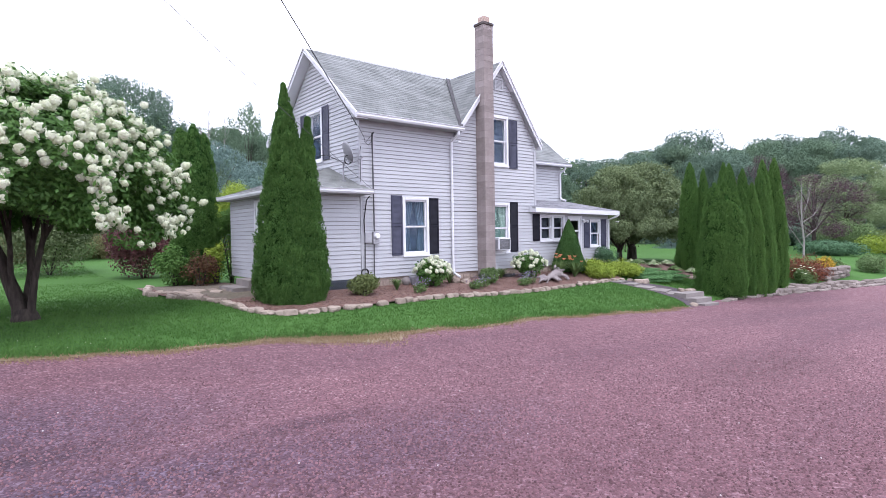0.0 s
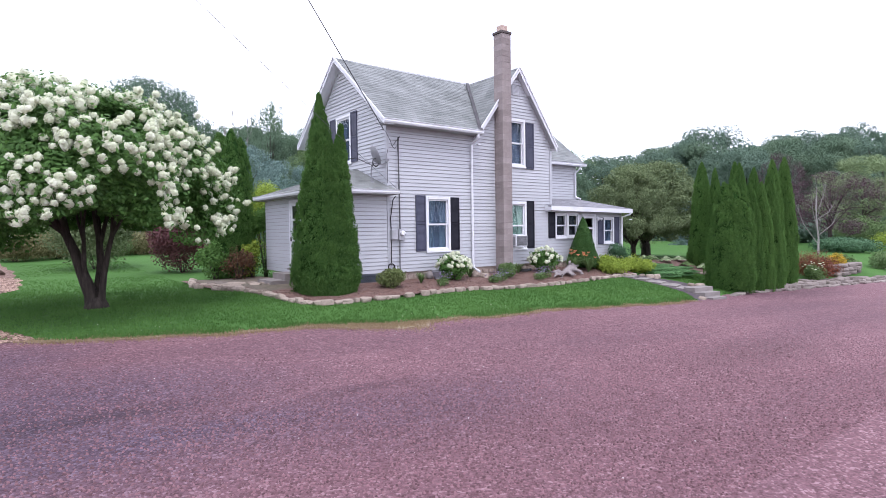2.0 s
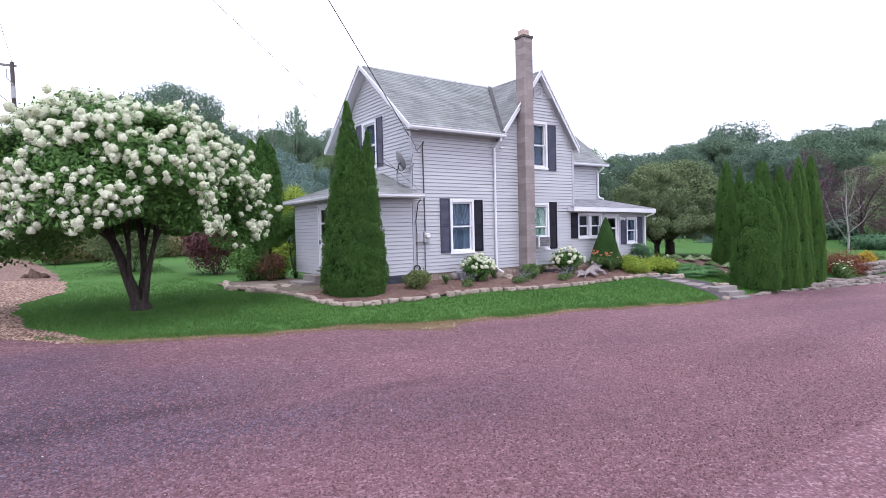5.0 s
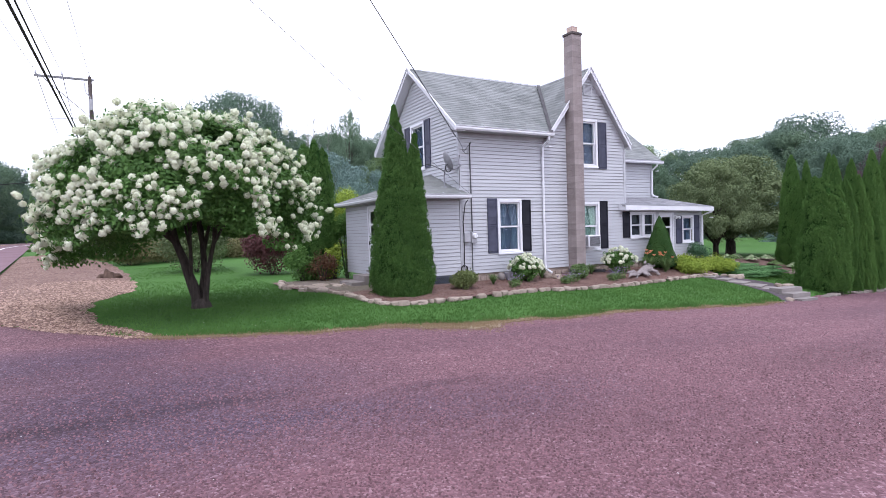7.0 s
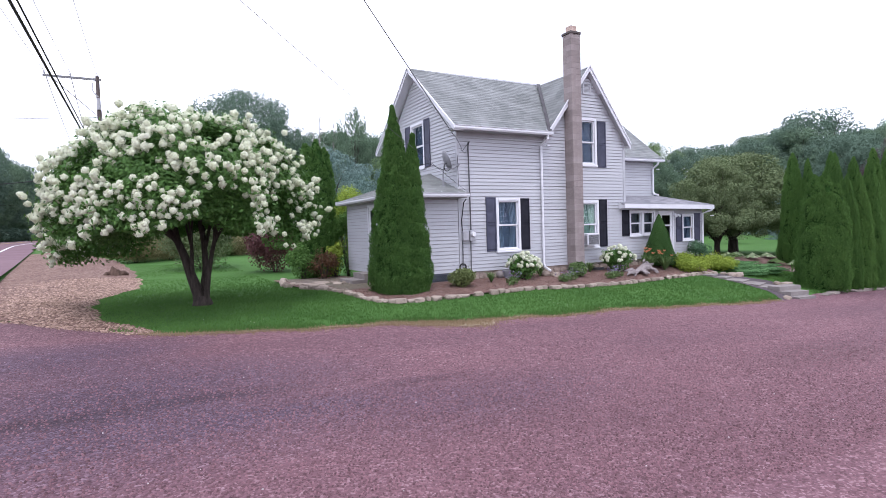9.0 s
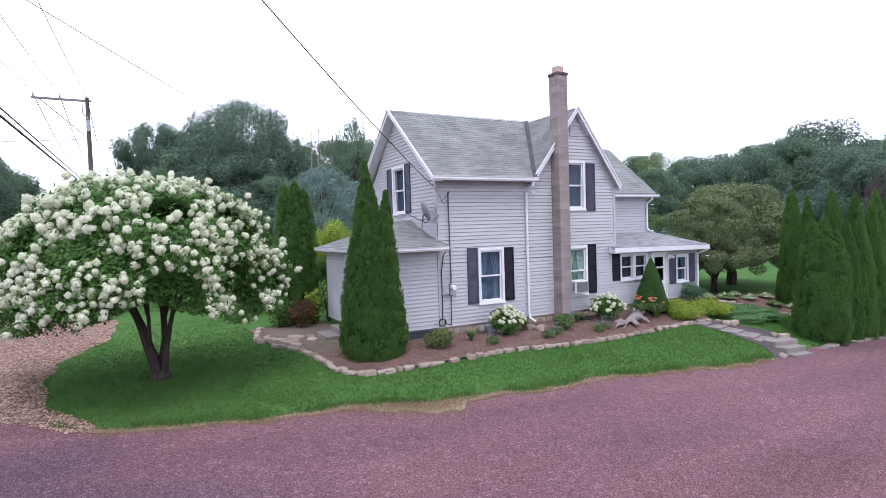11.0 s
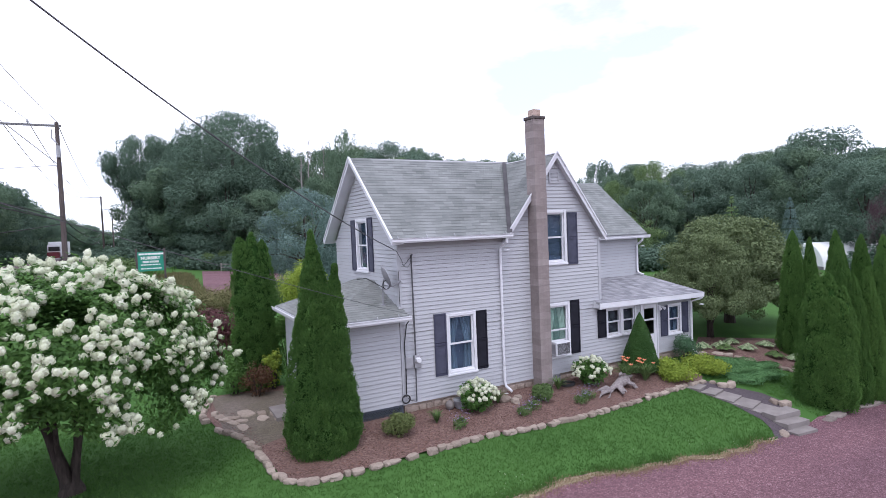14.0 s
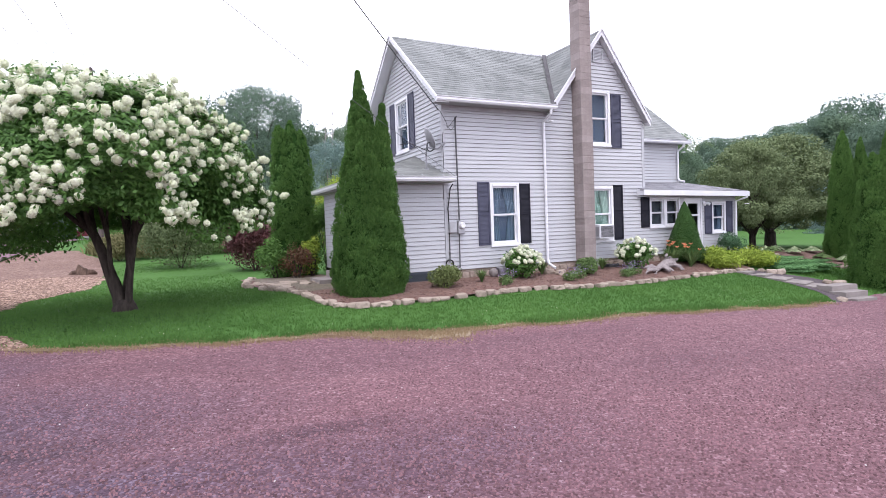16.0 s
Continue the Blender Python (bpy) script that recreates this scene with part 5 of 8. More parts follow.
WOOD = [(-27, 62, 16.2, 6, "a"), (-27, 78, 17.2, 6, "o"), (-27, 92, 17.7, 6.5, "a"), (-27, 104, 17.2, 6, "o"), (-26.5, 117, 17.2, 6, "a"), (-26, 130, 16.8, 6, "o"), (-26, 143, 16.2, 6, "a"), (-26, 157, 15.2, 6, "o"),
        (-26, 172, 14.2, 6, "a"), (-26, 190, 13.7, 6, "o"), (-25, 212, 13.2, 6.5, "a"), (-24, 240, 12.7, 7, "o"), (-22, 275, 12.2, 8, "a"), (-16, 310, 10, 9, "o"), (-6, 320, 10, 10, "a"), (4, 300, 11, 9, "o"),
        (3, 135, 10, 4, "a"), (3, 160, 10, 5, "o"), (4, 190, 11, 6, "a"), (5, 230, 10, 7, "o"), (1.7, 100.1, 21.9, 3.9, "t"), (4.9, 104.1, 21.1, 4.8, "a"), (14.2, 91.3, 24, 7.3, "b"), (9.8, 98.8, 21.7, 5.6, "b"),
        (2.2, 92.1, 15.7, 4.8, "c"), (7, 90, 16.4, 5.1, "a"), (1.2, 97, 13, 3.2, "c"), (12, 83.5, 14.9, 5.2, "o"), (19.3, 94.6, 20.4, 4.5, "a"), (23.1, 89.6, 18.5, 3.3, "w"), (16.8, 78.7, 11.3, 4.1, "a"), (26.6, 74.1, 19.1, 2.8, "w"),
        (21.9, 72.4, 12.3, 3.1, "a"), (29.7, 75.1, 15, 3.6, "a"), (33, 70, 15, 4.5, "l"), (60.7, 138.1, 29.3, 7, "b"), (57.8, 150, 29.6, 6.6, "a"), (63.2, 126, 26, 4.3, "a"), (65.9, 119, 23.8, 3.1, "r"), (68.2, 112, 21.5, 4, "l"),
        (78.7, 117.2, 22.3, 4.3, "a"), (75.9, 100.8, 21.8, 3.2, "o"), (88.5, 110.1, 22.8, 2.9, "a"), (82.6, 82, 17.6, 3.6, "o"), (62.9, 59.3, 11.3, 2.6, "l"), (75.9, 67.3, 15, 4.1, "a"), (72.2, 59.4, 14.4, 4.5, "l"), (81.9, 60.2, 14.4, 5, "o"),
        (88.3, 58, 14.9, 4.7, "o"), (87.3, 52.1, 15.3, 4.5, "a"), (85.9, 46.6, 15.6, 4.3, "a"), (84.1, 41.5, 17, 5.6, "o"), (77.7, 40.7, 13.8, 4.3, "a"), (73.1, 44.7, 12.6, 3.8, "o"), (69.2, 50.4, 12.2, 3.8, "o"), (61, 51, 10.6, 3.1, "a"),
        (78, 35.6, 13, 3.7, "o"), (65.9, 28.4, 10.6, 3.5, "o"), (90.4, 37.3, 13.8, 5.2, "a"), (88.3, 31.6, 15.1, 5.0, "o"), (71.1, 26.3, 12, 3.7, "a"), (92.5, 28.7, 14.6, 3.8, "a"), (90.6, 24.6, 15.6, 3.4, "o"), (76.5, 22.8, 12, 4, "a"),
        (94.1, 22.8, 13.8, 6, "a"), (74.8, 17.7, 11, 4, "o"), (53.2, 47.8, 6, 2.9, "l"), (95, 12, 14, 7, "o"), (90, 4, 13, 7, "a"), (41, 62, 13, 5, "a"), (49, 70, 15, 5, "o"), (52, 60, 11, 4.5, "a"),
        (40, 85, 18, 6, "o"), (30, 98, 20, 6, "a"), (22, 105, 21, 6, "o"), (38, 110, 22, 7, "a"), (50, 95, 20, 6, "o"), (62, 84, 17, 6, "a"), (3, 114, 15, 4.5, "a"), (10, 115, 20, 7, "o"),
        (80, 73, 14, 6, "o")]
KINDS = {"o": (oak, oak_b), "a": (ash, ash_b), "l": (lime, lime), "r": (red, red), "c": (darkfir, darkfir), "s": (spruce, spruce), "w": (airy, airy), "t": (tall, tall), "b": (big_oak, big_oak)}
WORD = {"b": "great dark oak standing above the wood", "t": "tall high-crowned tree at the road end of the wood", "o": "dark green broadleaf tree at the wood's edge", "a": "leafy green tree at the wood's edge", "l": "pale green young tree at the wood's edge", "r": "bronze-leaved tree in the wood",
        "c": "dark fir standing in the wood", "s": "blue-green conifer before the wood", "w": "thin half-bare tree at the wood's edge"}
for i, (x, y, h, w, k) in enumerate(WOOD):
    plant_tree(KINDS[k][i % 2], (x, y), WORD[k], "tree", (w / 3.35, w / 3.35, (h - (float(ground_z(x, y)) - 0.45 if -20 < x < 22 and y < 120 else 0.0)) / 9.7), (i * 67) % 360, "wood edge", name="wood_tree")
for k, (x, y, high) in enumerate([(20.4, 73.0, 17.5), (21.8, 74.5, 19.0), (24.3, 76.0, 18.0)]):
    bare = thing("bare_tree", "bare grey dying tree at the wood's edge", "tree", (x, y, float(ground_z(x, y))), group="bare trees")
    br = random.Random(90 + k)
    bm = bmesh.new()
    tube(bm, [(0, 0, -0.2), (0.2, 0, high * 0.35), (-0.1, 0.1, high * 0.7), (0.1, 0, high)], [0.16, 0.12, 0.08, 0.015], 7, caps=False)
    for q in range(22):
        z0 = high * br.uniform(0.35, 0.95)
        a, ln = br.uniform(0, 6.283), br.uniform(0.8, 2.4) * (1.2 - z0 / high)
        tip = Vector((math.cos(a) * ln, math.sin(a) * ln, z0 + br.uniform(0.3, 1.6)))
        root = Vector((0.05, 0.03, z0))
        tube(bm, [root, root.lerp(tip, 0.5) + Vector((0, 0, -0.1)), tip], [0.045, 0.03, 0.008], 5, caps=False)
    part("stem", bm, BIRCH, bare)
# low undergrowth that closes the foot of the wood
under = crown_mesh("undergrowth", [(rng.uniform(-0.5, 0.5), rng.uniform(-0.5, 0.5), rng.uniform(0.1, 0.6), 0.4, 0.35) for _ in range(14)], 5600, 0.08, OAK_LEAF_HAZED, 41)
brush = [(x, y) for x, y, h, w, k in WOOD]
for i, (x, y) in enumerate(brush):
    for dx_, dy_ in ((-3.2, -3), (2.5, -3.6)):
        b = new("brush", under)
        b.matrix_basis = Matrix.LocRotScale((x + dx_, y + dy_, float(ground_z(x, y)) - 0.2), Euler((0, 0, i * 1.3 + dx_)), (5.0, 5.0, 3.4))
        tagged(b, "dark low brush under the trees", "undergrowth", "undergrowth", "stuff")

pine = tree_kind(29, 10, 4.0, 0.4, 110, 30000, 0.15, SPRUCE_LEAF, 0.2)
plant_tree(pine, (13.0, 43.5), "soft rounded blue-green pine behind the house", "conifer", (0.78, 0.78, 0.84), 20, name="pine_tree")
plant_tree(pine, (17.6, 47.0), "soft rounded blue-green pine behind the house", "conifer", (0.74, 0.74, 0.78), 120, name="pine_tree")
plant_tree(spruce, (54.4, 29.2), "thin grey-blue spruce in the field", "conifer", (0.5, 0.5, 0.74), 70, name="spruce_tree")
plant_tree((conifer_mesh("larch_boughs", 10, 3.0, 20, LIME_LEAF, 33, 160, 0.3, -0.4), trunk_mesh("larch_trunk", 9, 0.12)), (43.6, 27.7), "loose pale green conifer in the field", "conifer", (0.6, 0.6, 0.74), 0, name="conifer")

# the two lawn trees beside the porch
drng = random.Random(53)
low_lobes = []
for k in range(96):
    sp, a = math.sqrt(drng.random()), drng.uniform(0, 6.283)
    shell = drng.choice((1.0, 1.0, 0.75, 0.5))
    low_lobes.append((3.1 * sp * math.cos(a), 3.1 * sp * math.sin(a), 1.15 + (3.75 * (1 - sp * sp * 0.85) - 0.2) * shell, drng.uniform(0.45, 0.8), drng.uniform(0.26, 0.42)))
for k in range(52):
    sp, a = drng.uniform(0.35, 1.0), drng.uniform(0, 6.283)
    low_lobes.append((2.9 * sp * math.cos(a), 2.9 * sp * math.sin(a), drng.uniform(1.2, 2.1), drng.uniform(0.35, 0.62), drng.uniform(0.22, 0.36)))
low_lobes.append((0, 0, 2.7, 1.9, 1.3))
dogwood = (crown_mesh("dogwood_crown", low_lobes, 66000, 0.11, DOG_LEAF, 51, 0.55), limb_mesh("dogwood_trunk", 3.2, 0.2, low_lobes, BARK, 5, 0.22))
plant_tree(dogwood, (27.0, 16.8), "low spreading dogwood with a dense rounded crown", "tree", (1.15, 1.15, 1.12), 10, name="dogwood_tree")
plant_tree(dogwood, (22.9, 14.9), "small dogwood on a single slim trunk", "tree", (0.62, 0.62, 0.95), 130, name="dogwood_tree")


def shrub(at, rad, high, mat, n, leaf, label, category="shrub", seed=1, name="shrub", lobes=9, flat=0.55, stems=True, lift=0.02):
    """A mound of leaves on a few stems."""
    r = random.Random(seed)
    lb = []
    for k in range(lobes):
        a, d = r.uniform(0, 6.28), math.sqrt(r.random()) * rad * 0.62
        top = high * (1 - 0.55 * (d / rad) ** 2) * r.uniform(0.8, 1.0)
        s = rad * r.uniform(0.34, 0.5)
        lb.append((d * math.cos(a), d * math.sin(a), max(top - s * 0.7, s * 0.5), s, min(s, top * 0.55)))
    lb.append((0, 0, high * 0.42, rad * 0.72, high * 0.42))
    t = thing(name, label, category, (at[0], at[1], float(ground_z(at[0], at[1])) + lift))
    if stems:
        bm = bmesh.new()
        for k in range(6):
            a = k * 1.05
            tube(bm, [(0.04 * math.cos(a), 0.04 * math.sin(a), -0.06), (rad * 0.3 * math.cos(a), rad * 0.3 * math.sin(a), high * 0.45), (rad * 0.5 * math.cos(a), rad * 0.5 * math.sin(a), high * 0.75)],
                 [0.02, 0.014, 0.006], 5, caps=False)
        part("stems", bm, BARK, t)
    shared("leaves", crown_mesh("leaves", lb, n, leaf, mat, seed, flat), t, Matrix.Identity(4))
    return t


shrub((4.25, 23.3), 1.55, 2.35, RED_LEAF, 14000, 0.10, "dark purple-red smoke bush on the lawn", "bush", 61, "smoke_bush", 14)
shrub((1.6, 27.2), 2.1, 3.2, DOG_LEAF, 26000, 0.10, "loose grey-green bush on the lawn", "bush", 62, "bush", 16)
shrub((-0.9, 61.0), 3.2, 2.4, SHRUB_LEAF, 8000, 0.2, "rough green thicket beside the road", "bush", 63, "bush", 16)
for k, (x, y, rad, high) in enumerate([(-1.2, 33.6, 1.5, 1.45), (0.6, 34.8, 1.7, 1.55), (2.6, 35.8, 1.9, 1.5), (4.9, 37.0, 2.0, 1.6), (7.2, 38.2, 2.1, 1.7), (9.6, 40.0, 2.3, 1.8)]):
    shrub((x, y), rad, high, WEED if k % 3 != 2 else SHRUB_LEAF, 9000, 0.10, "rough olive-tan weeds at the lawn's end" if k % 3 != 2 else "rough green weeds at the lawn's end", "thicket", 640 + k, "thicket", 16)
shrub((7.9, 24.0), 1.4, 4.2, GOLD_LEAF, 16000, 0.08, "golden false cypress behind the lean-to", "bush", 66, "golden_cypress", 18)
shrub((4.75, 17.6), 0.6, 1.05, RUST_LEAF, 1500, 0.07, "rusty brown half-dry shrub in the bed", "shrub", 67, "shrub", 9)
shrub((5.35, 18.1), 0.4, 1.4, GOLD_LEAF, 900, 0.09, "small yellow-green shrub by the lean-to corner", "shrub", 68, "shrub", 7)
# added evergreen: fills the shaded gap past the lean-to's end with dark green
shrub((6.05, 18.75), 0.7, 2.7, THUJA, 12000, 0.06, "tall dark green shrub added to fill the dark gap at the lean-to corner", "shrub", 691, "gap_shrub", 12)
shrub((4.2, 18.3), 0.65, 1.3, THUJA, 4000, 0.08, "low dark green juniper at the arborvitae's foot", "shrub", 69, "juniper", 8)

for k, (x, y, rad, high) in enumerate([(8.6, 77.5, 1.3, 2.4), (11.2, 78.5, 1.5, 2.9), (13.6, 79.0, 1.6, 2.6), (6.8, 79.0, 1.0, 1.8)]):
    shrub((x, y), rad, high, LIME_LEAF, 5000, 0.16, "young green sapling bush behind the rail fence", "bush", 660 + k, "bush", 10)

# trees beyond the drive's far garden
plum = tree_kind(30, 10, 4.0, 1.6, 60, 15000, 0.12, PLUM_LEAF, 0.16)
willow = tree_kind(34, 10, 4.0, 0.5, 90, 46000, 0.12, WILLOW_LEAF, 0.18)
plant_tree(plum, (47.9, 14.4), "purple-leaved plum in the far garden", "tree", (0.80, 0.80, 0.60), 15, name="plum_tree")
plant_tree(plum, (54.0, 20.5), "purple-leaved tree in the far garden", "tree", (0.5, 0.5, 0.86), 95, name="plum_tree")
plant_tree(willow, (58.6, 15.1), "pale weeping willow in the far garden", "tree", (0.95, 0.95, 0.80), 45, name="willow_tree")
plant_tree(willow, (64.0, 10.0), "pale weeping willow in the far garden", "tree", (1.0, 1.0, 0.74), 145, name="willow_tree")
bt = thing("birch_tree", "bare white-barked birch with several stems", "tree", (40.0, 12.6, float(ground_z(40, 12.6))))
bm = bmesh.new()
tube(bm, [(0, 0, -0.1), (0.05, 0.0, 1.0), (-0.05, 0.1, 2.4), (0.1, 0.15, 3.9), (0.05, 0.2, 5.3)], [0.075, 0.055, 0.04, 0.024, 0.006], 7, caps=False)
for k, (z0, ex, ey, ez) in enumerate([(0.7, -1.7, 0.9, 3.9), (1.2, 1.3, -0.9, 3.0), (1.6, -0.9, 0.2, 4.4), (1.9, 0.8, 0.5, 4.3), (2.3, 1.6, -0.5, 3.5), (2.5, -0.6, -0.5, 4.7), (1.0, -1.4, -0.6, 2.6), (2.9, 0.5, -0.3, 4.9)]):
    tip = Vector((ex, ey, ez))
    foot = Vector((0.0, 0.03, z0))
    knee = foot.lerp(tip, 0.45) + Vector((ex * 0.12, ey * 0.12, -0.12))
    tube(bm, [foot, knee, tip], [0.028 - 0.002 * k, 0.015, 0.003], 6, caps=False)
    for j in range(6):
        q0 = knee.lerp(tip, 0.15 * j)
        dv = Vector((rng.uniform(-1, 1), rng.uniform(-1, 1), rng.uniform(0.0, 0.8))) * 0.7
        tube(bm, [q0, q0 + dv * 0.5 + Vector((0, 0, 0.05)), q0 + dv], [0.008, 0.005, 0.002], 4, caps=False)
part("stems", bm, BIRCH, bt)
shrub((44.3, 12.3), 2.2, 1.2, BLUE_LEAF, 12000, 0.12, "dark rounded low hedge by the drive", "hedge", 71, "hedge", 10)
shrub((53.3, 13.6), 2.6, 2.6, LIME_LEAF, 5000, 0.16, "loose yellow-green shrubbery in the far garden", "shrub", 72, "shrub", 10)
shrub((50.0, 10.5), 2.4, 1.7, GOLD_LEAF, 4000, 0.14, "golden shrubbery before the far garden trees", "shrub", 73, "shrub", 10)
shrub((28.3, 9.0), 1.5, 1.15, MAPLE_LEAF, 6000, 0.07, "rust-red weeping dwarf maple above the stone edge", "shrub", 74, "dwarf_maple", 12)
shrub((30.9, 8.95), 0.6, 0.95, RUDBECKIA, 2500, 0.08, "yellow-flowered perennial clump above the stone border", "perennial", 75, "perennial", 9)
shrub((33.0, 9.2), 0.9, 0.7, SHRUB_LEAF, 2500, 0.09, "low green perennial clump above the stone border", "perennial", 76, "perennial", 9)
shrub((35.5, 8.0), 1.0, 1.0, LIME_LEAF, 3000, 0.1, "tall pale grass clump by the drive", "perennial", 77, "perennial", 9)

# ---------------------------------------------------------------- the flowering tree on the lawn
def bloom_mesh(name, seed, tall=1.0, count=120):
    """A head of small florets round a solid heart."""
    q_ = np.random.default_rng(seed)
    d_ = q_.normal(size=(count, 3))
    d_ /= np.linalg.norm(d_, axis=1, keepdims=True)
    lump = 1 + 0.22 * np.sin(4 * d_[:, 0] + seed) * np.sin(5 * d_[:, 1] + 2 * seed)
    shape = np.array([1, 1, tall])
    c_ = d_ * (0.40 * lump * q_.uniform(0.93, 1.06, count))[:, None] * shape
    n_ = d_ + q_.normal(size=(count, 3)) * 0.3
    n_ /= np.linalg.norm(n_, axis=1, keepdims=True)
    petals = fan_quads(count, c_, n_, 0.19, 0.9, seed + 1)
    ring = []
    for i in range(5):
        for k in range(8):
            corner = []
            for di, dk in ((0, 0), (0, 1), (1, 1), (1, 0)):
                th, ph = (i + di) * math.pi / 5, (k + dk) * math.pi / 4
                corner.append(np.array([math.sin(th) * math.cos(ph), math.sin(th) * math.sin(ph), math.cos(th)]) * 0.36 * shape)
            ring.append(corner)
    return quads_mesh(name, np.concatenate([petals, np.array(ring)]), PETAL)


blooms = [bloom_mesh("flower_head", 3 * k + 1, (0.85, 0.95, 1.1, 1.3)[k]) for k in range(4)]
HX, HY = 0.36, 13.05
hz = float(ground_z(HX, HY))
hyd = thing("hydrangea_tree", "panicle hydrangea tree covered with white flower heads on the lawn", "tree", (HX, HY, hz))
bm = bmesh.new()
LEFTWARD, AHEAD = Vector((-0.869, 0.494, 0)), Vector((0.494, 0.869, 0))


def stem_at(l, f, z):
    return LEFTWARD * l + AHEAD * f + Vector((0, 0, z))


# three leaning stems from one stool, each forking at breast height
tube(bm, [(0, 0, -0.15), (0, 0, 0.10), (0, 0, 0.24)], [0.30, 0.22, 0.15], 12)
FORKS = [([(0.05, 0, -0.1), (0.10, 0.0, 0.3), (0.24, -0.03, 0.75), (0.36, -0.05, 1.2), (0.52, -0.06, 1.6)], (0.17, 0.138, 0.115, 0.098, 0.082), [(1.2, -0.5, 2.6), (1.6, 0.2, 2.5), (0.9, 0.5, 2.9), (0.5, -0.9, 2.8), (1.9, -0.2, 2.3)]),
         ([(-0.02, 0.06, -0.1), (0.02, 0.12, 0.4), (-0.02, 0.22, 0.9), (0.04, 0.30, 1.5)], (0.11, 0.090, 0.078, 0.066), [(0.4, 1.1, 2.8), (-0.4, 0.9, 2.9), (0.1, 0.2, 3.2), (0.8, 1.5, 2.6)]),
         ([(-0.08, -0.02, -0.1), (-0.14, -0.05, 0.35), (-0.20, -0.06, 0.75), (-0.32, -0.10, 1.25), (-0.42, -0.12, 1.6)], (0.085, 0.070, 0.060, 0.052, 0.046), [(-1.0, -0.2, 2.7), (-1.3, 0.5, 2.5), (-0.6, -0.8, 2.8), (-1.6, -0.3, 2.4)]),
         ([(0.20, -0.02, 0.62), (0.16, -0.12, 0.95), (0.10, -0.22, 1.5)], (0.055, 0.048, 0.040), [(0.0, -1.1, 2.7), (-0.3, -0.5, 3.0), (0.4, -0.4, 3.2)])]
for line, radii, ends in FORKS:
    line = [stem_at(*p) for p in line]
    tube(bm, line, list(radii), 9, caps=False)
    for k, e in enumerate(ends):
        top, end = line[-1], stem_at(*e)
        knee = top.lerp(end, 0.42) + Vector((rng.uniform(-0.08, 0.08), rng.uniform(-0.08, 0.08), 0.26))
        tube(bm, [line[-2].lerp(top, 0.6 + 0.1 * k), top.lerp(knee, 0.45) + Vector((rng.uniform(-0.05, 0.05), rng.uniform(-0.05, 0.05), 0)), knee, end], [radii[-1] * 0.8, radii[-1] * 0.62, radii[-1] * 0.45, 0.012], 7, caps=False)
        for q in range(4):
            p0 = knee.lerp(end, 0.2 * q)
            a = rng.uniform(0, 6.28)
            tip = p0 + Vector((math.cos(a) * 0.7, math.sin(a) * 0.7, rng.uniform(0.0, 0.8)))
            tube(bm, [p0, p0.lerp(tip, 0.5) + Vector((0, 0, 0.06)), tip], [0.018, 0.012, 0.005], 5, caps=False)
part("trunk", bm, BARK, hyd, "dark leaning stems from one stool", smooth=True)


def dome(d, jitter):
    """A point on the crown's skin in the direction d: an umbrella whose rim hangs, lowest to the road side."""
    ang = np.arctan2(d[:, 1], d[:, 0])
    lump = 1 + 0.05 * np.sin(3 * ang + 0.6) + 0.05 * np.sin(5 * ang + 2) + 0.05 * np.sin(9 * ang + 4 * d[:, 2]) * np.sin(6 * d[:, 2] + 1)
    up = np.clip(d[:, 2], 0, 1)
    down = np.clip(-d[:, 2], 0, 0.72) / 0.72
    flat = np.sqrt(1 - up**2) * (1 + 0.03 * down)
    side = np.cos(ang) * LEFTWARD.x + np.sin(ang) * LEFTWARD.y
    rim = 1.90 - 0.62 * np.clip(side, 0, 1) ** 1.4 - 0.35 * np.clip(-side, 0, 1) ** 2 + 0.16 * np.sin(4 * ang + 1) + 0.10 * np.sin(11 * ang)
    x = 2.82 * flat * np.cos(ang) * lump * jitter + 0.26 * LEFTWARD.x
    y = 2.82 * flat * np.sin(ang) * lump * jitter + 0.26 * LEFTWARD.y
    z = 2.6 + 1.94 * up * (1 + 0.06 * np.sin(4 * ang + 5 * up)) * jitter - (2.6 - rim) * down
    return np.stack([x, y, z], 1)


r = np.random.default_rng(5)
n = 135000
d = r.normal(size=(n, 3))
d /= np.linalg.norm(d, axis=1, keepdims=True)
d[:, 2] = np.where(d[:, 2] < -0.72, -d[:, 2], d[:, 2])
d /= np.linalg.norm(d, axis=1, keepdims=True)
c = dome(d, np.where(r.random(n) < 0.24, 0.45 + 0.3 * r.random(n), 0.74 + 0.26 * r.random(n) ** 0.45 + 0.12 * (r.random(n) < 0.06)))
hollow = np.sin(2.3 * c[:, 0] + 1) * np.sin(2.1 * c[:, 2] + 0.4) * np.sin(2.7 * c[:, 1]) > 0.30
low = (c[:, 2] < 2.15 - 0.14 * np.hypot(c[:, 0], c[:, 1])) & (np.hypot(c[:, 0], c[:, 1]) < 1.7)
keep = ~(hollow | low)
c, dd = c[keep], d[keep]
nn = dd + r.normal(size=dd.shape) * 0.55 + np.array([0, 0, 0.5])
nn /= np.linalg.norm(nn, axis=1, keepdims=True)
leaves_me = quads_mesh("hydrangea_leaves", fan_quads(len(c), c, nn, 0.108, 0.42, 6), HYD_LEAF)
shared("leaves", leaves_me, hyd, Matrix.Identity(4))
# flower heads, never too close together, thicker in patches
spots = []
tries = 0
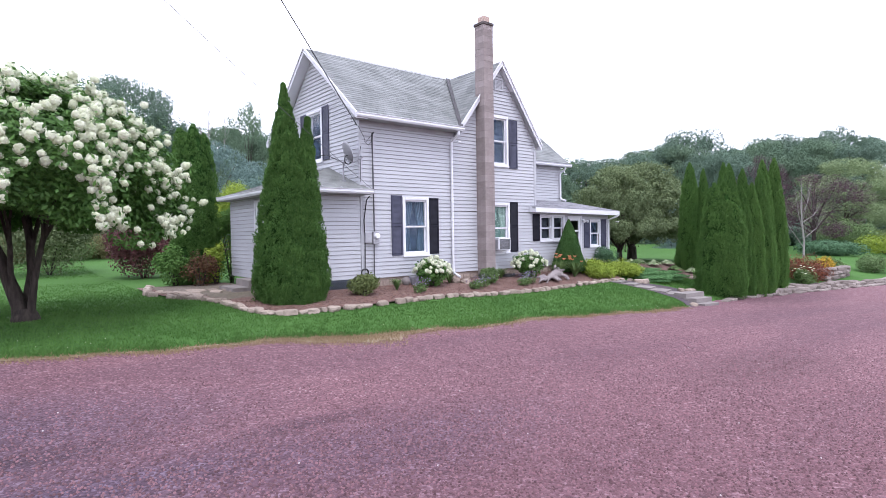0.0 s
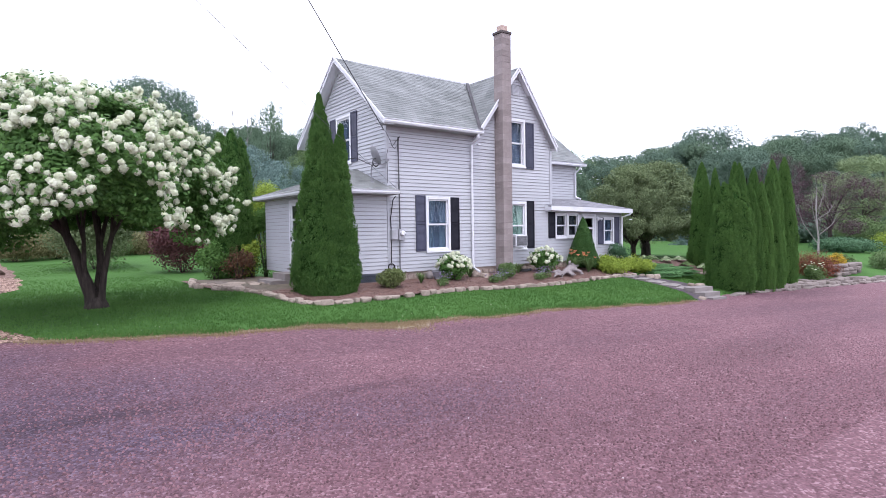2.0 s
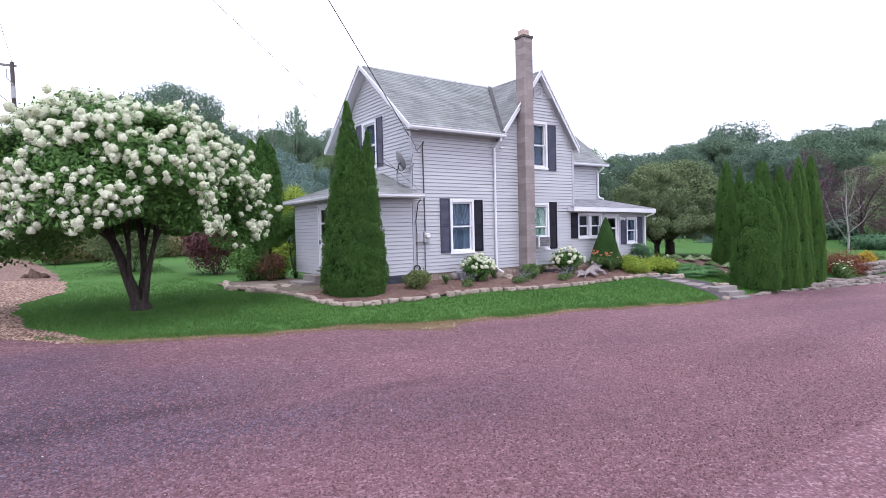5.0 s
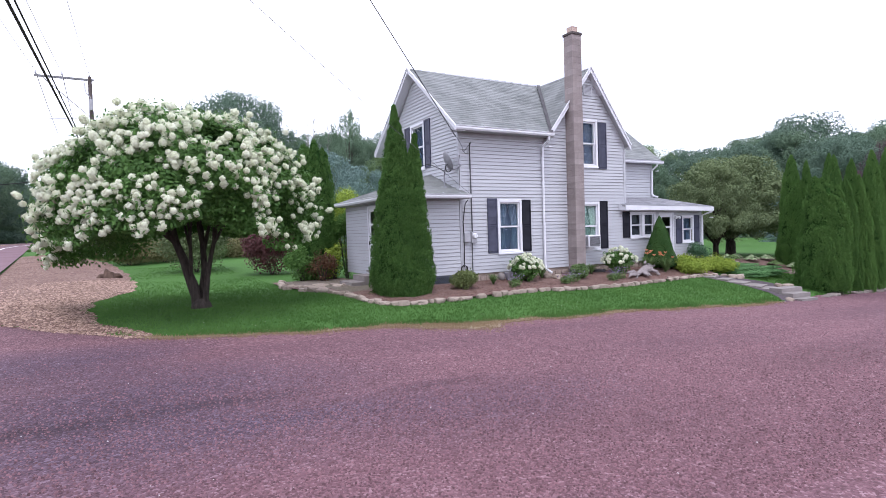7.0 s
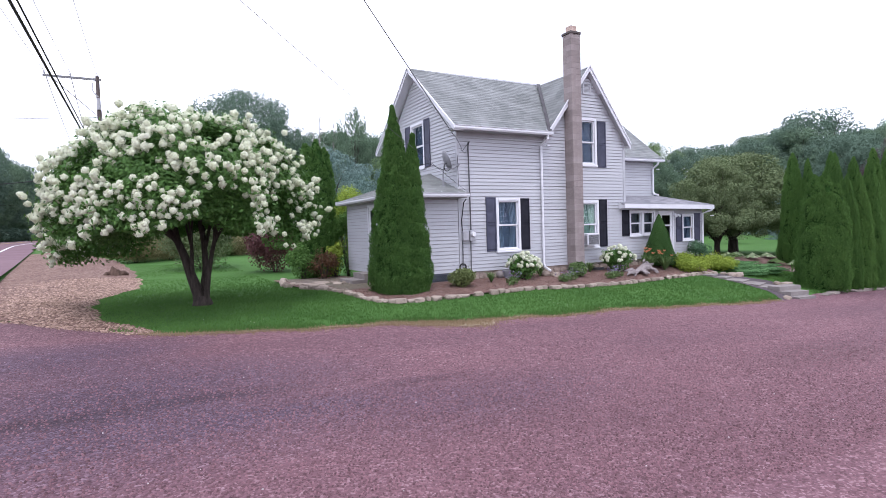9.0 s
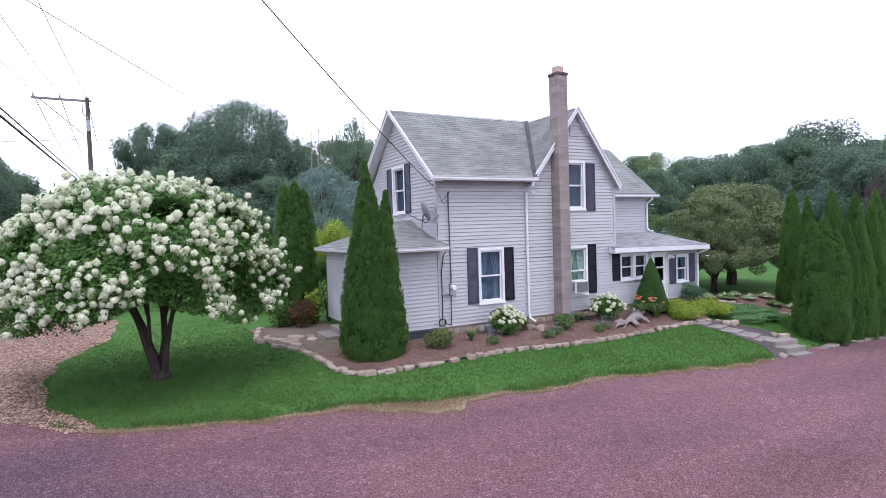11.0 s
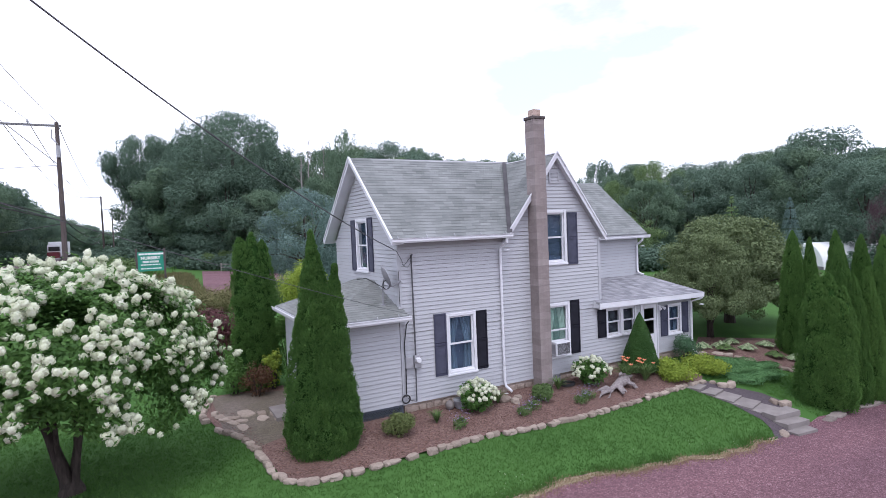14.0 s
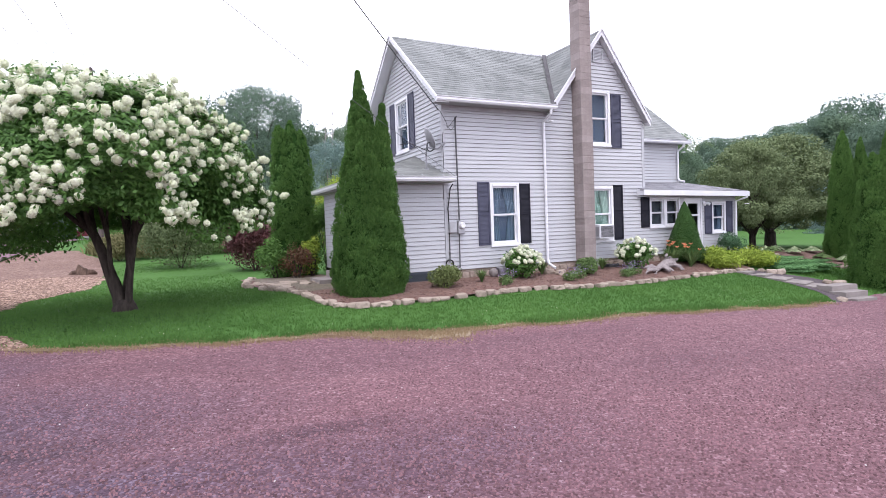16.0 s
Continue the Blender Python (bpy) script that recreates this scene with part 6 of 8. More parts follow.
while len(spots) < 1700 and tries < 50000:
    tries += 1
    v = r.normal(size=3)
    v /= np.linalg.norm(v)
    if v[2] < -0.72:
        continue
    p = dome(v[None], np.array([r.uniform(0.95, 1.08) + 0.08 * (r.random() < 0.06)]))[0]
    if math.sin(2.3 * p[0] + 1) * math.sin(2.1 * p[2] + 0.4) * math.sin(2.7 * p[1]) > 0.30:
        continue
    if 0.5 + 0.5 * math.sin(3.1 * p[0] + 2 * p[2]) * math.sin(2.9 * p[1] + 1.7 * p[2]) < r.random() * 0.78:
        continue
    if all((p[0] - q[0]) ** 2 + (p[1] - q[1]) ** 2 + (p[2] - q[2]) ** 2 > 0.092**2 for q, _ in spots):
        spots.append((p, v))
spots.sort(key=lambda s: s[0][1] - 0.6 * s[0][0])
rest_v, rest_f = [], []
for i, (p, v) in enumerate(spots):
    s = r.uniform(0.12, 0.19) * (1 + 0.3 * max(0.0, v[2]))
    tip = Vector((v[0] * 0.9, v[1] * 0.9, 0.5 + max(0, v[2])))
    kind = blooms[int(r.integers(0, 4))]
    m = Matrix.LocRotScale(Vector(p), tip.to_track_quat("Z", "Y"), (s, s, s * r.uniform(0.8, 1.1)))
    if i < 300:
        shared("flower_head", kind, hyd, m)
    else:
        k = len(rest_v)
        rest_v += [tuple(m @ q.co) for q in kind.vertices]
        rest_f += [tuple(k + a for a in f.vertices) for f in kind.polygons]
rest = link_mesh("blossom", rest_v, rest_f, PETAL, hyd)
rest["kind"] = "stuff"

# ---------------------------------------------------------------- beds, stones, steps, small plants
def zed(x, y):
    return float(ground_z(x, y))


edging = thing("stone_edging", "row of pale rounded fieldstones edging the flower bed", "stone edging", (0, 0, 0))
edge_rocks = [rock_mesh("stone", STONE, 11 + k, (1, 1, 1), 0.34, 2) for k in range(7)]


kerb_rocks = [rock_mesh("stone", KERB_STONE, 31 + k, (1, 1, 1), 0.2, 2, 0.4) for k in range(6)]


def lay(path, parent, size=(0.26, 0.46), high=(0.15, 0.22), deep=(0.2, 0.3), gap=0.93, rocks=None):
    pts = [Vector((p[0], p[1], 0)) for p in path]
    seg = 0
    pos = pts[0].copy()
    while True:
        ln = rng.uniform(*size)
        left = ln * gap
        d = (pts[seg + 1] - pos)
        while d.length < left:
            seg += 1
            if seg >= len(pts) - 1:
                return
            pos = pts[seg].copy()
            d = pts[seg + 1] - pos
        d.normalize()
        mid = pos + d * left * 0.5
        h = rng.uniform(*high)
        shared("stone", rng.choice(rocks or edge_rocks), parent, Matrix.LocRotScale((mid.x + rng.uniform(-0.03, 0.03), mid.y + rng.uniform(-0.04, 0.04), zed(mid.x, mid.y) + h * 0.33),
               Euler((rng.uniform(-0.12, 0.12), rng.uniform(-0.12, 0.12), math.atan2(d.y, d.x) + rng.uniform(-0.15, 0.15))), (ln, rng.uniform(*deep), h)))
        pos = pos + d * left


front_line = [(x, float(np.interp(x, FRONT_X, FRONT_Y)) - 0.05) for x in np.linspace(17.75, 4.4, 30)] + [(4.2, 11.32), (4.08, 11.75), (4.03, 12.4), (3.98, 13.1), (3.8, 14.1), (3.45, 14.8), (3.25, 15.3)]
lay(front_line, edging, (0.16, 0.34), (0.10, 0.16), (0.15, 0.21), 0.74)
lay([(4.0, 14.6), (3.85, 15.1), (3.6, 15.6), (3.4, 16.3), (3.45, 17.0)], edging, (0.22, 0.5), (0.10, 0.16), (0.2, 0.34), 0.9)
lay([(3.15, 15.9), (3.05, 16.4), (3.2, 17.1), (3.35, 17.9), (3.55, 18.5)], edging, (0.17, 0.36), (0.12, 0.19), (0.15, 0.23), 0.9)
stones = thing("stepping_stones", "flat brown stepping stones leading to the side door", "stepping stones", (0, 0, 0))
for x, y, s in [(3.75, 15.75, 0.5), (4.15, 15.95, 0.62), (4.55, 15.7, 0.4), (4.5, 15.25, 0.45), (4.85, 15.45, 0.4), (3.95, 15.35, 0.35), (4.9, 14.9, 0.36)]:
    shared("stone", rng.choice(edge_rocks), stones, Matrix.LocRotScale((x, y, zed(x, y) + 0.055), Euler((0, 0, rng.uniform(0, 3))), (s, s * 0.66, 0.10)))


def slab_mesh(name, mat, lx, ly, lz, seed):
    bm = bmesh.new()
    box(bm, -lx / 2, lx / 2, -ly / 2, ly / 2, -lz, 0)
    bmesh.ops.subdivide_edges(bm, edges=bm.edges, cuts=3, use_grid_fill=True)
    for v in bm.verts:
        q = noise.noise(v.co * 3 + Vector((seed, 0, 0)))
        v.co += Vector((0.02 * q, 0.02 * noise.noise(v.co * 3 + Vector((0, seed, 5))), 0.008 * q))
    me = bpy.data.meshes.new(name)
    bm.to_mesh(me)
    bm.free()
    me.materials.append(mat)
    return me


# stone steps at the side door
door_steps = thing("door_steps", "two grey stone steps under the lean-to door", "steps", (5.35, 15.3, 0.42))
for k, (dx_, w_, top) in enumerate(((-0.18, 0.8, 0.2), (0.1, 0.5, 0.38))):
    shared("step", slab_mesh("step", SLAB, w_, 1.15 - 0.1 * k, 0.19 if k else 0.22, k), door_steps, pose(dx_, 0, top, 0, 0, 0))

# steps from the drive, and the slab path
steps = thing("garden_steps", "three pale stone steps rising from the drive", "steps", (17.5, 8.2, 0))
for k, (fx, fy, top, w_) in enumerate(((-0.12, 0.05, -0.35, 0.84), (0.02, 0.36, -0.215, 0.9), (0.16, 0.72, -0.085, 1.02))):
    shared("step", slab_mesh("step", SLAB, w_, 0.42, 0.15, 10 + k), steps, pose(fx, fy, top, 0, 0, -4 - k))
shared("stone", edge_rocks[1], steps, Matrix.LocRotScale((-0.75, 0.12, -0.36), Euler((0, 0, 0.7)), (0.4, 0.24, 0.12)))
fy_ = list(np.linspace(8.22, 11.5, 26))
fines_v, fines_f = [], []
for y in fy_:
    xl = np.interp(y, (8.2, 8.6, 9, 10, 11.2, 11.5), (16.2, 16.65, 16.9, 17.0, 16.75, 16.8))
    xr = np.interp(y, (8.2, 8.9, 9.5, 10.2, 10.8, 11.5), (17.2, 18.5, 18.9, 18.8, 18.3, 17.9))
    for x in np.linspace(xl, xr, 9):
        fines_v.append((x, y, zed(x, y) + 0.02))
for i in range(len(fy_) - 1):
    for j in range(8):
        a = i * 9 + j
        fines_f.append((a, a + 1, a + 10, a + 9))
tagged(link_mesh("pavement", fines_v, fines_f, ASPHALT, smooth=True), "dark grey stone-dust path by the steps", "path", kind="structure")
walkway = thing("slab_walkway", "pale flat stone slabs laid up the path", "walkway", (0, 0, 0))
for k, (x, y, w_, l_) in enumerate([(17.64, 9.36, 0.86, 0.52), (17.5, 9.86, 0.82, 0.53), (17.36, 10.36, 0.78, 0.54), (17.2, 10.84, 0.7, 0.5), (17.06, 11.24, 0.58, 0.42)]):
    shared("slab", slab_mesh("slab", SLAB, w_, l_ + 0.05, 0.07, 20 + k), walkway, pose(x, y, max(zed(x - 0.3, y), zed(x + 0.3, y)) + 0.035, 5 if y < 10.7 else 0, 0, 16 + rng.uniform(-2, 2)))
for k, (x, y, s) in enumerate([(18.6, 9.35, 0.4), (18.45, 9.6, 0.28), (17.95, 10.95, 0.32), (18.25, 10.85, 0.36), (18.5, 11.0, 0.26), (17.9, 11.25, 0.22)]):
    b = new("boulder", edge_rocks[k % 7])
    b.matrix_basis = Matrix.LocRotScale((x, y, zed(x, y) + s * 0.2), Euler((0, 0, k * 1.1)), (s, s * 0.7, s * 0.55))
    tagged(b, "pale loose stone beside the path", "stone", "path stones")

# low dry-stone edge along the drive under the arborvitae
kerb = thing("stone_border", "low dry-laid border of flat brown stones along the drive", "stone border", (0, 0, 0))
kerb_line = [(18.9, 8.35), (20.5, 8.6), (22.5, 8.45), (25, 8.2), (27, 7.8), (29, 7.35), (32, 6.6), (36, 5.7), (40, 4.8)]
lay(kerb_line, kerb, (0.25, 0.5), (0.07, 0.12), (0.2, 0.35), 0.93, kerb_rocks)
lay([(x, y + 0.22) for x, y in kerb_line[2:]], kerb, (0.3, 0.55), (0.14, 0.24), (0.25, 0.4), 0.93, kerb_rocks)
lay([(x, y + 0.45) for x, y in kerb_line[3:]], kerb, (0.35, 0.7), (0.16, 0.26), (0.3, 0.45), 0.93, kerb_rocks)
pond = thing("stone_planter", "stacked flat red-brown stones forming a raised planter", "planter", (30.6, 8.4, zed(30.6, 8.4)))
for row in range(3):
    for k in range(6):
        s = rng.uniform(0.5, 0.75)
        shared("stone", rng.choice(kerb_rocks), pond, Matrix.LocRotScale((-1.2 + k * 0.56 + 0.2 * (row % 2) + rng.uniform(-0.1, 0.1), 0.05 * row + rng.uniform(-0.08, 0.08), 0.1 + row * 0.17), Euler((0, 0, rng.uniform(-0.2, 0.2))), (s, 0.5, 0.2)))


# ---- plants in the bed
def flowering(at, rad, high, label, seed, count=84, size=(0.10, 0.165)):
    t = shrub(at, rad, high, HYD_LEAF, 2600, 0.09, label, "shrub", seed, "hydrangea_bush", 9)
    q = random.Random(seed)
    for k in range(count):
        a = q.uniform(0, 6.28)
        u = q.random()
        rr_, zz = rad * math.sqrt(u) * 1.0, high * (1.02 - 0.5 * u) + q.uniform(-0.06, 0.06)
        s = q.uniform(*size)
        shared("flower_head", blooms[k % 4], t, Matrix.LocRotScale((rr_ * math.cos(a), rr_ * math.sin(a), zz), Euler((q.uniform(-0.5, 0.5), q.uniform(-0.5, 0.5), a)), (s, s, s)))
    return t


flowering((9.75, 12.55), 0.58, 0.82, "white-flowering hydrangea bush in the mulch bed", 81)
flowering((13.95, 12.6), 0.62, 0.85, "white-flowering hydrangea bush behind the driftwood", 82, 78)
shrub((7.2, 12.2), 0.46, 0.62, OLIVE_LEAF, 3600, 0.06, "olive-green rounded shrub before the lattice", "shrub", 83)
shrub((11.85, 12.4), 0.42, 0.55, SHRUB_LEAF, 2600, 0.07, "fine green shrub at the chimney's foot", "shrub", 84)
shrub((16.95, 12.0), 0.78, 0.66, GOLD_LEAF, 6500, 0.07, "mounded bright yellow-green juniper", "shrub", 85, "golden_juniper", 12)
shrub((18.5, 12.05), 0.85, 0.62, GOLD_LEAF, 6000, 0.07, "mounded yellow-green juniper by the path", "shrub", 86, "golden_juniper", 12)
shrub((18.75, 12.9), 0.6, 0.92, BLUE_LEAF, 4500, 0.05, "clipped round blue-green spruce under the porch window", "shrub", 87, "globe_spruce", 10)
for k, (x, y, rad) in enumerate([(19.5, 11.6, 0.9), (19.25, 10.95, 0.75), (20.2, 11.0, 0.8), (20.1, 12.0, 0.85), (20.85, 11.6, 0.7), (19.3, 12.3, 0.7)]):
    shrub((x, y), rad, 0.11, COVER_LEAF, 6500, 0.045, "flat spreading blue-green creeping juniper", "ground cover", 88 + k, "creeping_juniper", 12, stems=False)
# dwarf cone spruce
cone_q = []
nq = 24000
h = nrng.uniform(0, 1, nq) ** 1.4
a = nrng.uniform(0, 6.283, nq)
rad = 0.66 * (1 - h) ** 0.8 * np.minimum(1, 0.82 + h * 2.5) * (1 - 0.12 * nrng.random(nq)) * (1 + 0.05 * np.sin(5 * a + 9 * h))
cc = np.stack([rad * np.cos(a), rad * np.sin(a), 0.05 + 1.82 * h], 1)
cn = np.stack([np.cos(a), np.sin(a), np.full(nq, 0.5)], 1) + nrng.normal(size=(nq, 3)) * 0.7
cn /= np.linalg.norm(cn, axis=1, keepdims=True)
cone = thing("dwarf_spruce", "dense cone-shaped dwarf spruce beside the porch door", "evergreen shrub", (16.36, 12.8, zed(16.36, 12.8) + 0.03))
cone.scale = (1.03, 1.03, 1.05)
shared("trunk", trunk_mesh("spruce_stem", 0.6, 0.04), cone, Matrix.Identity(4))
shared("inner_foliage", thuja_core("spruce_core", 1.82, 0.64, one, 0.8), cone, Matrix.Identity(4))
shared("foliage", quads_mesh("cone_foliage", fan_quads(nq, cc, cn, 0.04, 0.45, 3), DWARF), cone, Matrix.Identity(4))


def strappy(at, rad, high, n, mat, label, name, seed, category="perennial", width=0.02, blooms_at=0, bloom_mat=None, bsize=0.1):
    """A clump of arching strap leaves, with flowers on stalks."""
    q = np.random.default_rng(seed)
    quads = []
    for k in range(n):
        a = q.uniform(0, 6.283)
        ln, hi = rad * q.uniform(0.5, 1.1), high * q.uniform(0.6, 1.05)
        pts = [np.array([ln * s * math.cos(a), ln * s * math.sin(a), hi * (2.1 * s - 1.25 * s * s)]) for s in (0, 0.35, 0.7, 1.0)]
        w = np.array([-math.sin(a), math.cos(a), 0]) * width
        for i in range(3):
            f0, f1 = 1 - 0.25 * i, 1 - 0.25 * (i + 1)
            quads.append([pts[i] - w * f0, pts[i] + w * f0, pts[i + 1] + w * f1, pts[i + 1] - w * f1])
    t = thing(name, label, category, (at[0], at[1], zed(*at) + 0.05))
    shared("leaves", quads_mesh("strap_leaves", np.array(quads), mat), t, Matrix.Identity(4))
    for k in range(blooms_at):
        a, d_ = q.uniform(0, 6.283), rad * q.uniform(0.1, 0.8)
        zt = high * q.uniform(0.8, 1.25)
        bm = bmesh.new()
        tube(bm, [(d_ * 0.3 * math.cos(a), d_ * 0.3 * math.sin(a), 0), (d_ * math.cos(a), d_ * math.sin(a), zt)], 0.006, 4, caps=False)
        st = part("stalk", bm, SHRUB_LEAF, t)
        bm = bmesh.new()
        for j in range(6):
            b = j * math.pi / 3
            e = Vector((math.cos(b), math.sin(b), 0.75)) * bsize * 0.7
            s_ = Vector((-math.sin(b), math.cos(b), 0)) * bsize * 0.28
            bm.faces.new([bm.verts.new(p) for p in (Vector((0, 0, 0)), e * 0.6 + s_, e, e * 0.6 - s_)])
        fl = part("flower", bm, bloom_mat, st)
        fl.location = (d_ * math.cos(a), d_ * math.sin(a), zt)
    return t


LILY = surf("daylily_orange", (0.62, 0.20, 0.10), (0.80, 0.36, 0.20), scale=9, rough=0.7, bump=0, leafy=0.2)
LAVENDER = surf("lavender_bloom", (0.16, 0.13, 0.24), (0.30, 0.25, 0.38), scale=9, rough=0.8, bump=0, island=0.6)
YELLOW = surf("yellow_bloom", (0.62, 0.40, 0.04), (0.80, 0.58, 0.10), scale=9, rough=0.8, bump=0, leafy=0.2)
HOSTA_W = surf("hosta_variegated", (0.08, 0.17, 0.05), (0.50, 0.55, 0.36), scale=14, rough=0.6, bump=0, island=0.5, leafy=0.2)
strappy((15.15, 12.3), 0.5, 0.62, 120, SHRUB_LEAF, "daylily clump with salmon-orange flowers", "daylily", 1, blooms_at=7, bloom_mat=LILY, bsize=0.11)
strappy((15.85, 12.15), 0.45, 0.58, 100, SHRUB_LEAF, "daylily clump with salmon-orange flowers", "daylily", 2, blooms_at=6, bloom_mat=LILY, bsize=0.11)
strappy((12.75, 12.75), 0.34, 0.4, 60, SHRUB_LEAF, "green iris clump at the foundation", "iris", 3)
strappy((8.35, 12.35), 0.26, 0.36, 40, SHRUB_LEAF, "small green iris clump in the mulch", "iris", 4)
strappy((10.5, 12.7), 0.3, 0.42, 50, SHRUB_LEAF, "green iris clump beside the downspout", "iris", 5)
for k, (x, y) in enumerate([(8.75, 11.85), (10.75, 11.75), (12.75, 11.75), (11.2, 11.95), (13.2, 11.9)]):
    t = shrub((x, y), 0.28, 0.28, SHRUB_LEAF, 500, 0.05, "low lavender with purple flower spikes", "perennial", 100 + k, "lavender", 6, stems=False, lift=0.05)
    q = np.random.default_rng(200 + k)
    m = 70
    cpos = np.stack([q.normal(0, 0.15, m), q.normal(0, 0.15, m), q.uniform(0.2, 0.4, m)], 1)
    sp = q.normal(size=(m, 3))
    sp /= np.linalg.norm(sp, axis=1, keepdims=True)
    shared("blossom", quads_mesh("lavender_spikes", fan_quads(m, cpos, sp, 0.035, 0.7, 4 + k), LAVENDER), t, Matrix.Identity(4))["kind"] = "stuff"
# hosta border past the porch, with its own stones
lay([(19.3, 13.2), (20.3, 12.95), (20.9, 12.1), (21.5, 11.2), (22.0, 10.5)], edging, (0.24, 0.4), (0.12, 0.18))
hb_v, hb_f = [], []
for i, s in enumerate(np.linspace(0, 1, 14)):
    a = Vector((19.6, 13.25, 0)).lerp(Vector((21.9, 10.7, 0)), s)
    b = Vector((22.5, 15.2, 0)).lerp(Vector((25.5, 12.2, 0)), s)
    for u in np.linspace(0, 1, 8):
        p = a.lerp(b, u)
        hb_v.append((p.x, p.y, zed(p.x, p.y) + 0.05))
hb_f = [(i * 8 + j, i * 8 + j + 1, i * 8 + j + 9, i * 8 + j + 8) for i in range(13) for j in range(7)]
tagged(link_mesh("garden_bed", hb_v, hb_f, MULCH, smooth=True), "mulched hosta bed beyond the porch", "flower bed", kind="structure")


def hosta(at, rad, mat, label, seed):
    q = np.random.default_rng(seed)
    quads = []
    for k in range(110):
        a, tilt = q.uniform(0, 6.283), q.uniform(0.15, 1.0)
        d_ = rad * math.sqrt(q.uniform(0.02, 0.9))
        cpt = np.array([d_ * math.cos(a), d_ * math.sin(a), rad * (0.85 - 0.6 * d_ / rad) * q.uniform(0.75, 1.0)])
        sz = rad * q.uniform(0.2, 0.3)
        u = np.array([math.cos(a) * math.cos(tilt * 0.7), math.sin(a) * math.cos(tilt * 0.7), -math.sin(tilt * 0.7)]) * sz
        w = np.array([-math.sin(a), math.cos(a), 0.0]) * sz * 0.55
        quads.append([cpt - u, cpt + w, cpt + u, cpt - w])
    t = thing("hosta", label, "perennial", (at[0], at[1], zed(*at) + 0.05), "hosta border")
    shared("leaves", quads_mesh("hosta_leaves", np.array(quads), mat), t, Matrix.Identity(4))


for k, (x, y) in enumerate([(20.6, 13.6), (21.3, 13.3), (21.0, 12.9), (21.9, 12.6), (22.2, 13.5), (22.4, 11.9), (23.0, 12.6), (22.9, 11.4)]):
    hosta((x, y), 0.34, HOSTA_W if k % 3 != 2 else SHRUB_LEAF, "hosta with white-edged leaves in the mulch" if k % 3 != 2 else "plain green hosta in the mulch", 300 + k)
# daisies above the stone border
dz = shrub((27.05, 8.55), 0.55, 0.7, SHRUB_LEAF, 1800, 0.08, "clump of white daisies above the stone border", "perennial", 120, "daisy_clump", 8)
for k in range(26):
    s = rng.uniform(0.07, 0.11)
    shared("flower_head", blooms[0], dz, Matrix.LocRotScale((rng.uniform(-0.45, 0.45), rng.uniform(-0.4, 0.3), rng.uniform(0.5, 0.85)), Euler((0, 0, k)), (s, s, s * 0.5)))

# driftwood: a bleached root
drift = bmesh.new()
drng = random.Random(19)
tube(drift, [(-0.35, 0.0, 0.06), (0.0, 0.05, 0.14), (0.35, 0.08, 0.2), (0.62, 0.08, 0.22)], [0.06, 0.12, 0.17, 0.12], 10)
for (sx, sy, sz), (ex, ey, ez), rad in (((-0.3, 0, 0.08), (-1.0, -0.12, 0.06), 0.06), ((-0.25, 0.03, 0.12), (-0.85, 0.08, 0.16), 0.045), ((-0.2, 0.0, 0.08), (-0.8, -0.3, 0.02), 0.04),
                                        ((0.1, -0.02, 0.12), (-0.15, -0.42, 0.02), 0.09), ((0.2, -0.03, 0.14), (0.02, -0.36, 0.05), 0.05), ((0.5, 0.0, 0.2), (0.7, -0.28, 0.03), 0.08),
                                        ((0.35, 0.1, 0.25), (0.3, 0.05, 0.52), 0.06), ((0.5, 0.1, 0.25), (0.62, 0.08, 0.5), 0.075), ((0.58, 0.1, 0.22), (0.9, 0.02, 0.34), 0.07), ((0.62, 0.1, 0.2), (0.95, 0.12, 0.16), 0.05),
                                        ((0.45, 0.1, 0.26), (0.44, 0.02, 0.4), 0.05)):
    a_, b_ = Vector((sx, sy, sz)), Vector((ex, ey, ez))
    bend = Vector((drng.uniform(-0.08, 0.08), drng.uniform(-0.08, 0.08), drng.uniform(0.0, 0.07)))
    tube(drift, [a_, a_.lerp(b_, 0.4) + bend, a_.lerp(b_, 0.75) + bend * 0.6, b_], [rad, rad * 0.8, rad * 0.55, rad * 0.15], 8)
for v in drift.verts:
    v.co += Vector((noise.noise(v.co * 9), noise.noise(v.co * 9 + Vector((5, 0, 0))), noise.noise(v.co * 9 + Vector((0, 7, 0))))) * 0.09
DRIFT = surf("bleached_driftwood", (0.12, 0.10, 0.10), (0.36, 0.32, 0.32), scale=9, rough=0.95, bump=0.9, bump_scale=30, stretch=(1, 4, 4))
raw = part("driftwood_raw", drift, DRIFT, None)
skin = raw.modifiers.new("skin", "REMESH")
skin.mode, skin.voxel_size = "VOXEL", 0.022
bpy.context.view_layer.update()
root_me = bpy.data.meshes.new_from_object(raw.evaluated_get(bpy.context.evaluated_depsgraph_get()))
bpy.data.objects.remove(raw)
root_me.materials.clear()
root_me.materials.append(DRIFT)
dw = new("driftwood", root_me)
dw.matrix_basis = Matrix.LocRotScale((14.35, 11.95, zed(14.35, 11.95) + 0.05), Euler((0, 0, 0.12)), (1.0, 1.0, 0.95))
tagged(dw, "bleached grey driftwood root lying on the mulch", "driftwood")

# weathered stump on the chips
bm = bmesh.new()
tube(bm, [(0, 0, -0.05), (0, 0, 0.08), (0.01, 0, 0.2), (0.02, 0, 0.22)], [0.34, 0.27, 0.22, 0.2], 14)
tube(bm, [(0.2, 0, 0.05), (0.45, 0.05, 0.06), (0.62, 0.1, 0.0)], [0.1, 0.07, 0.03], 8)
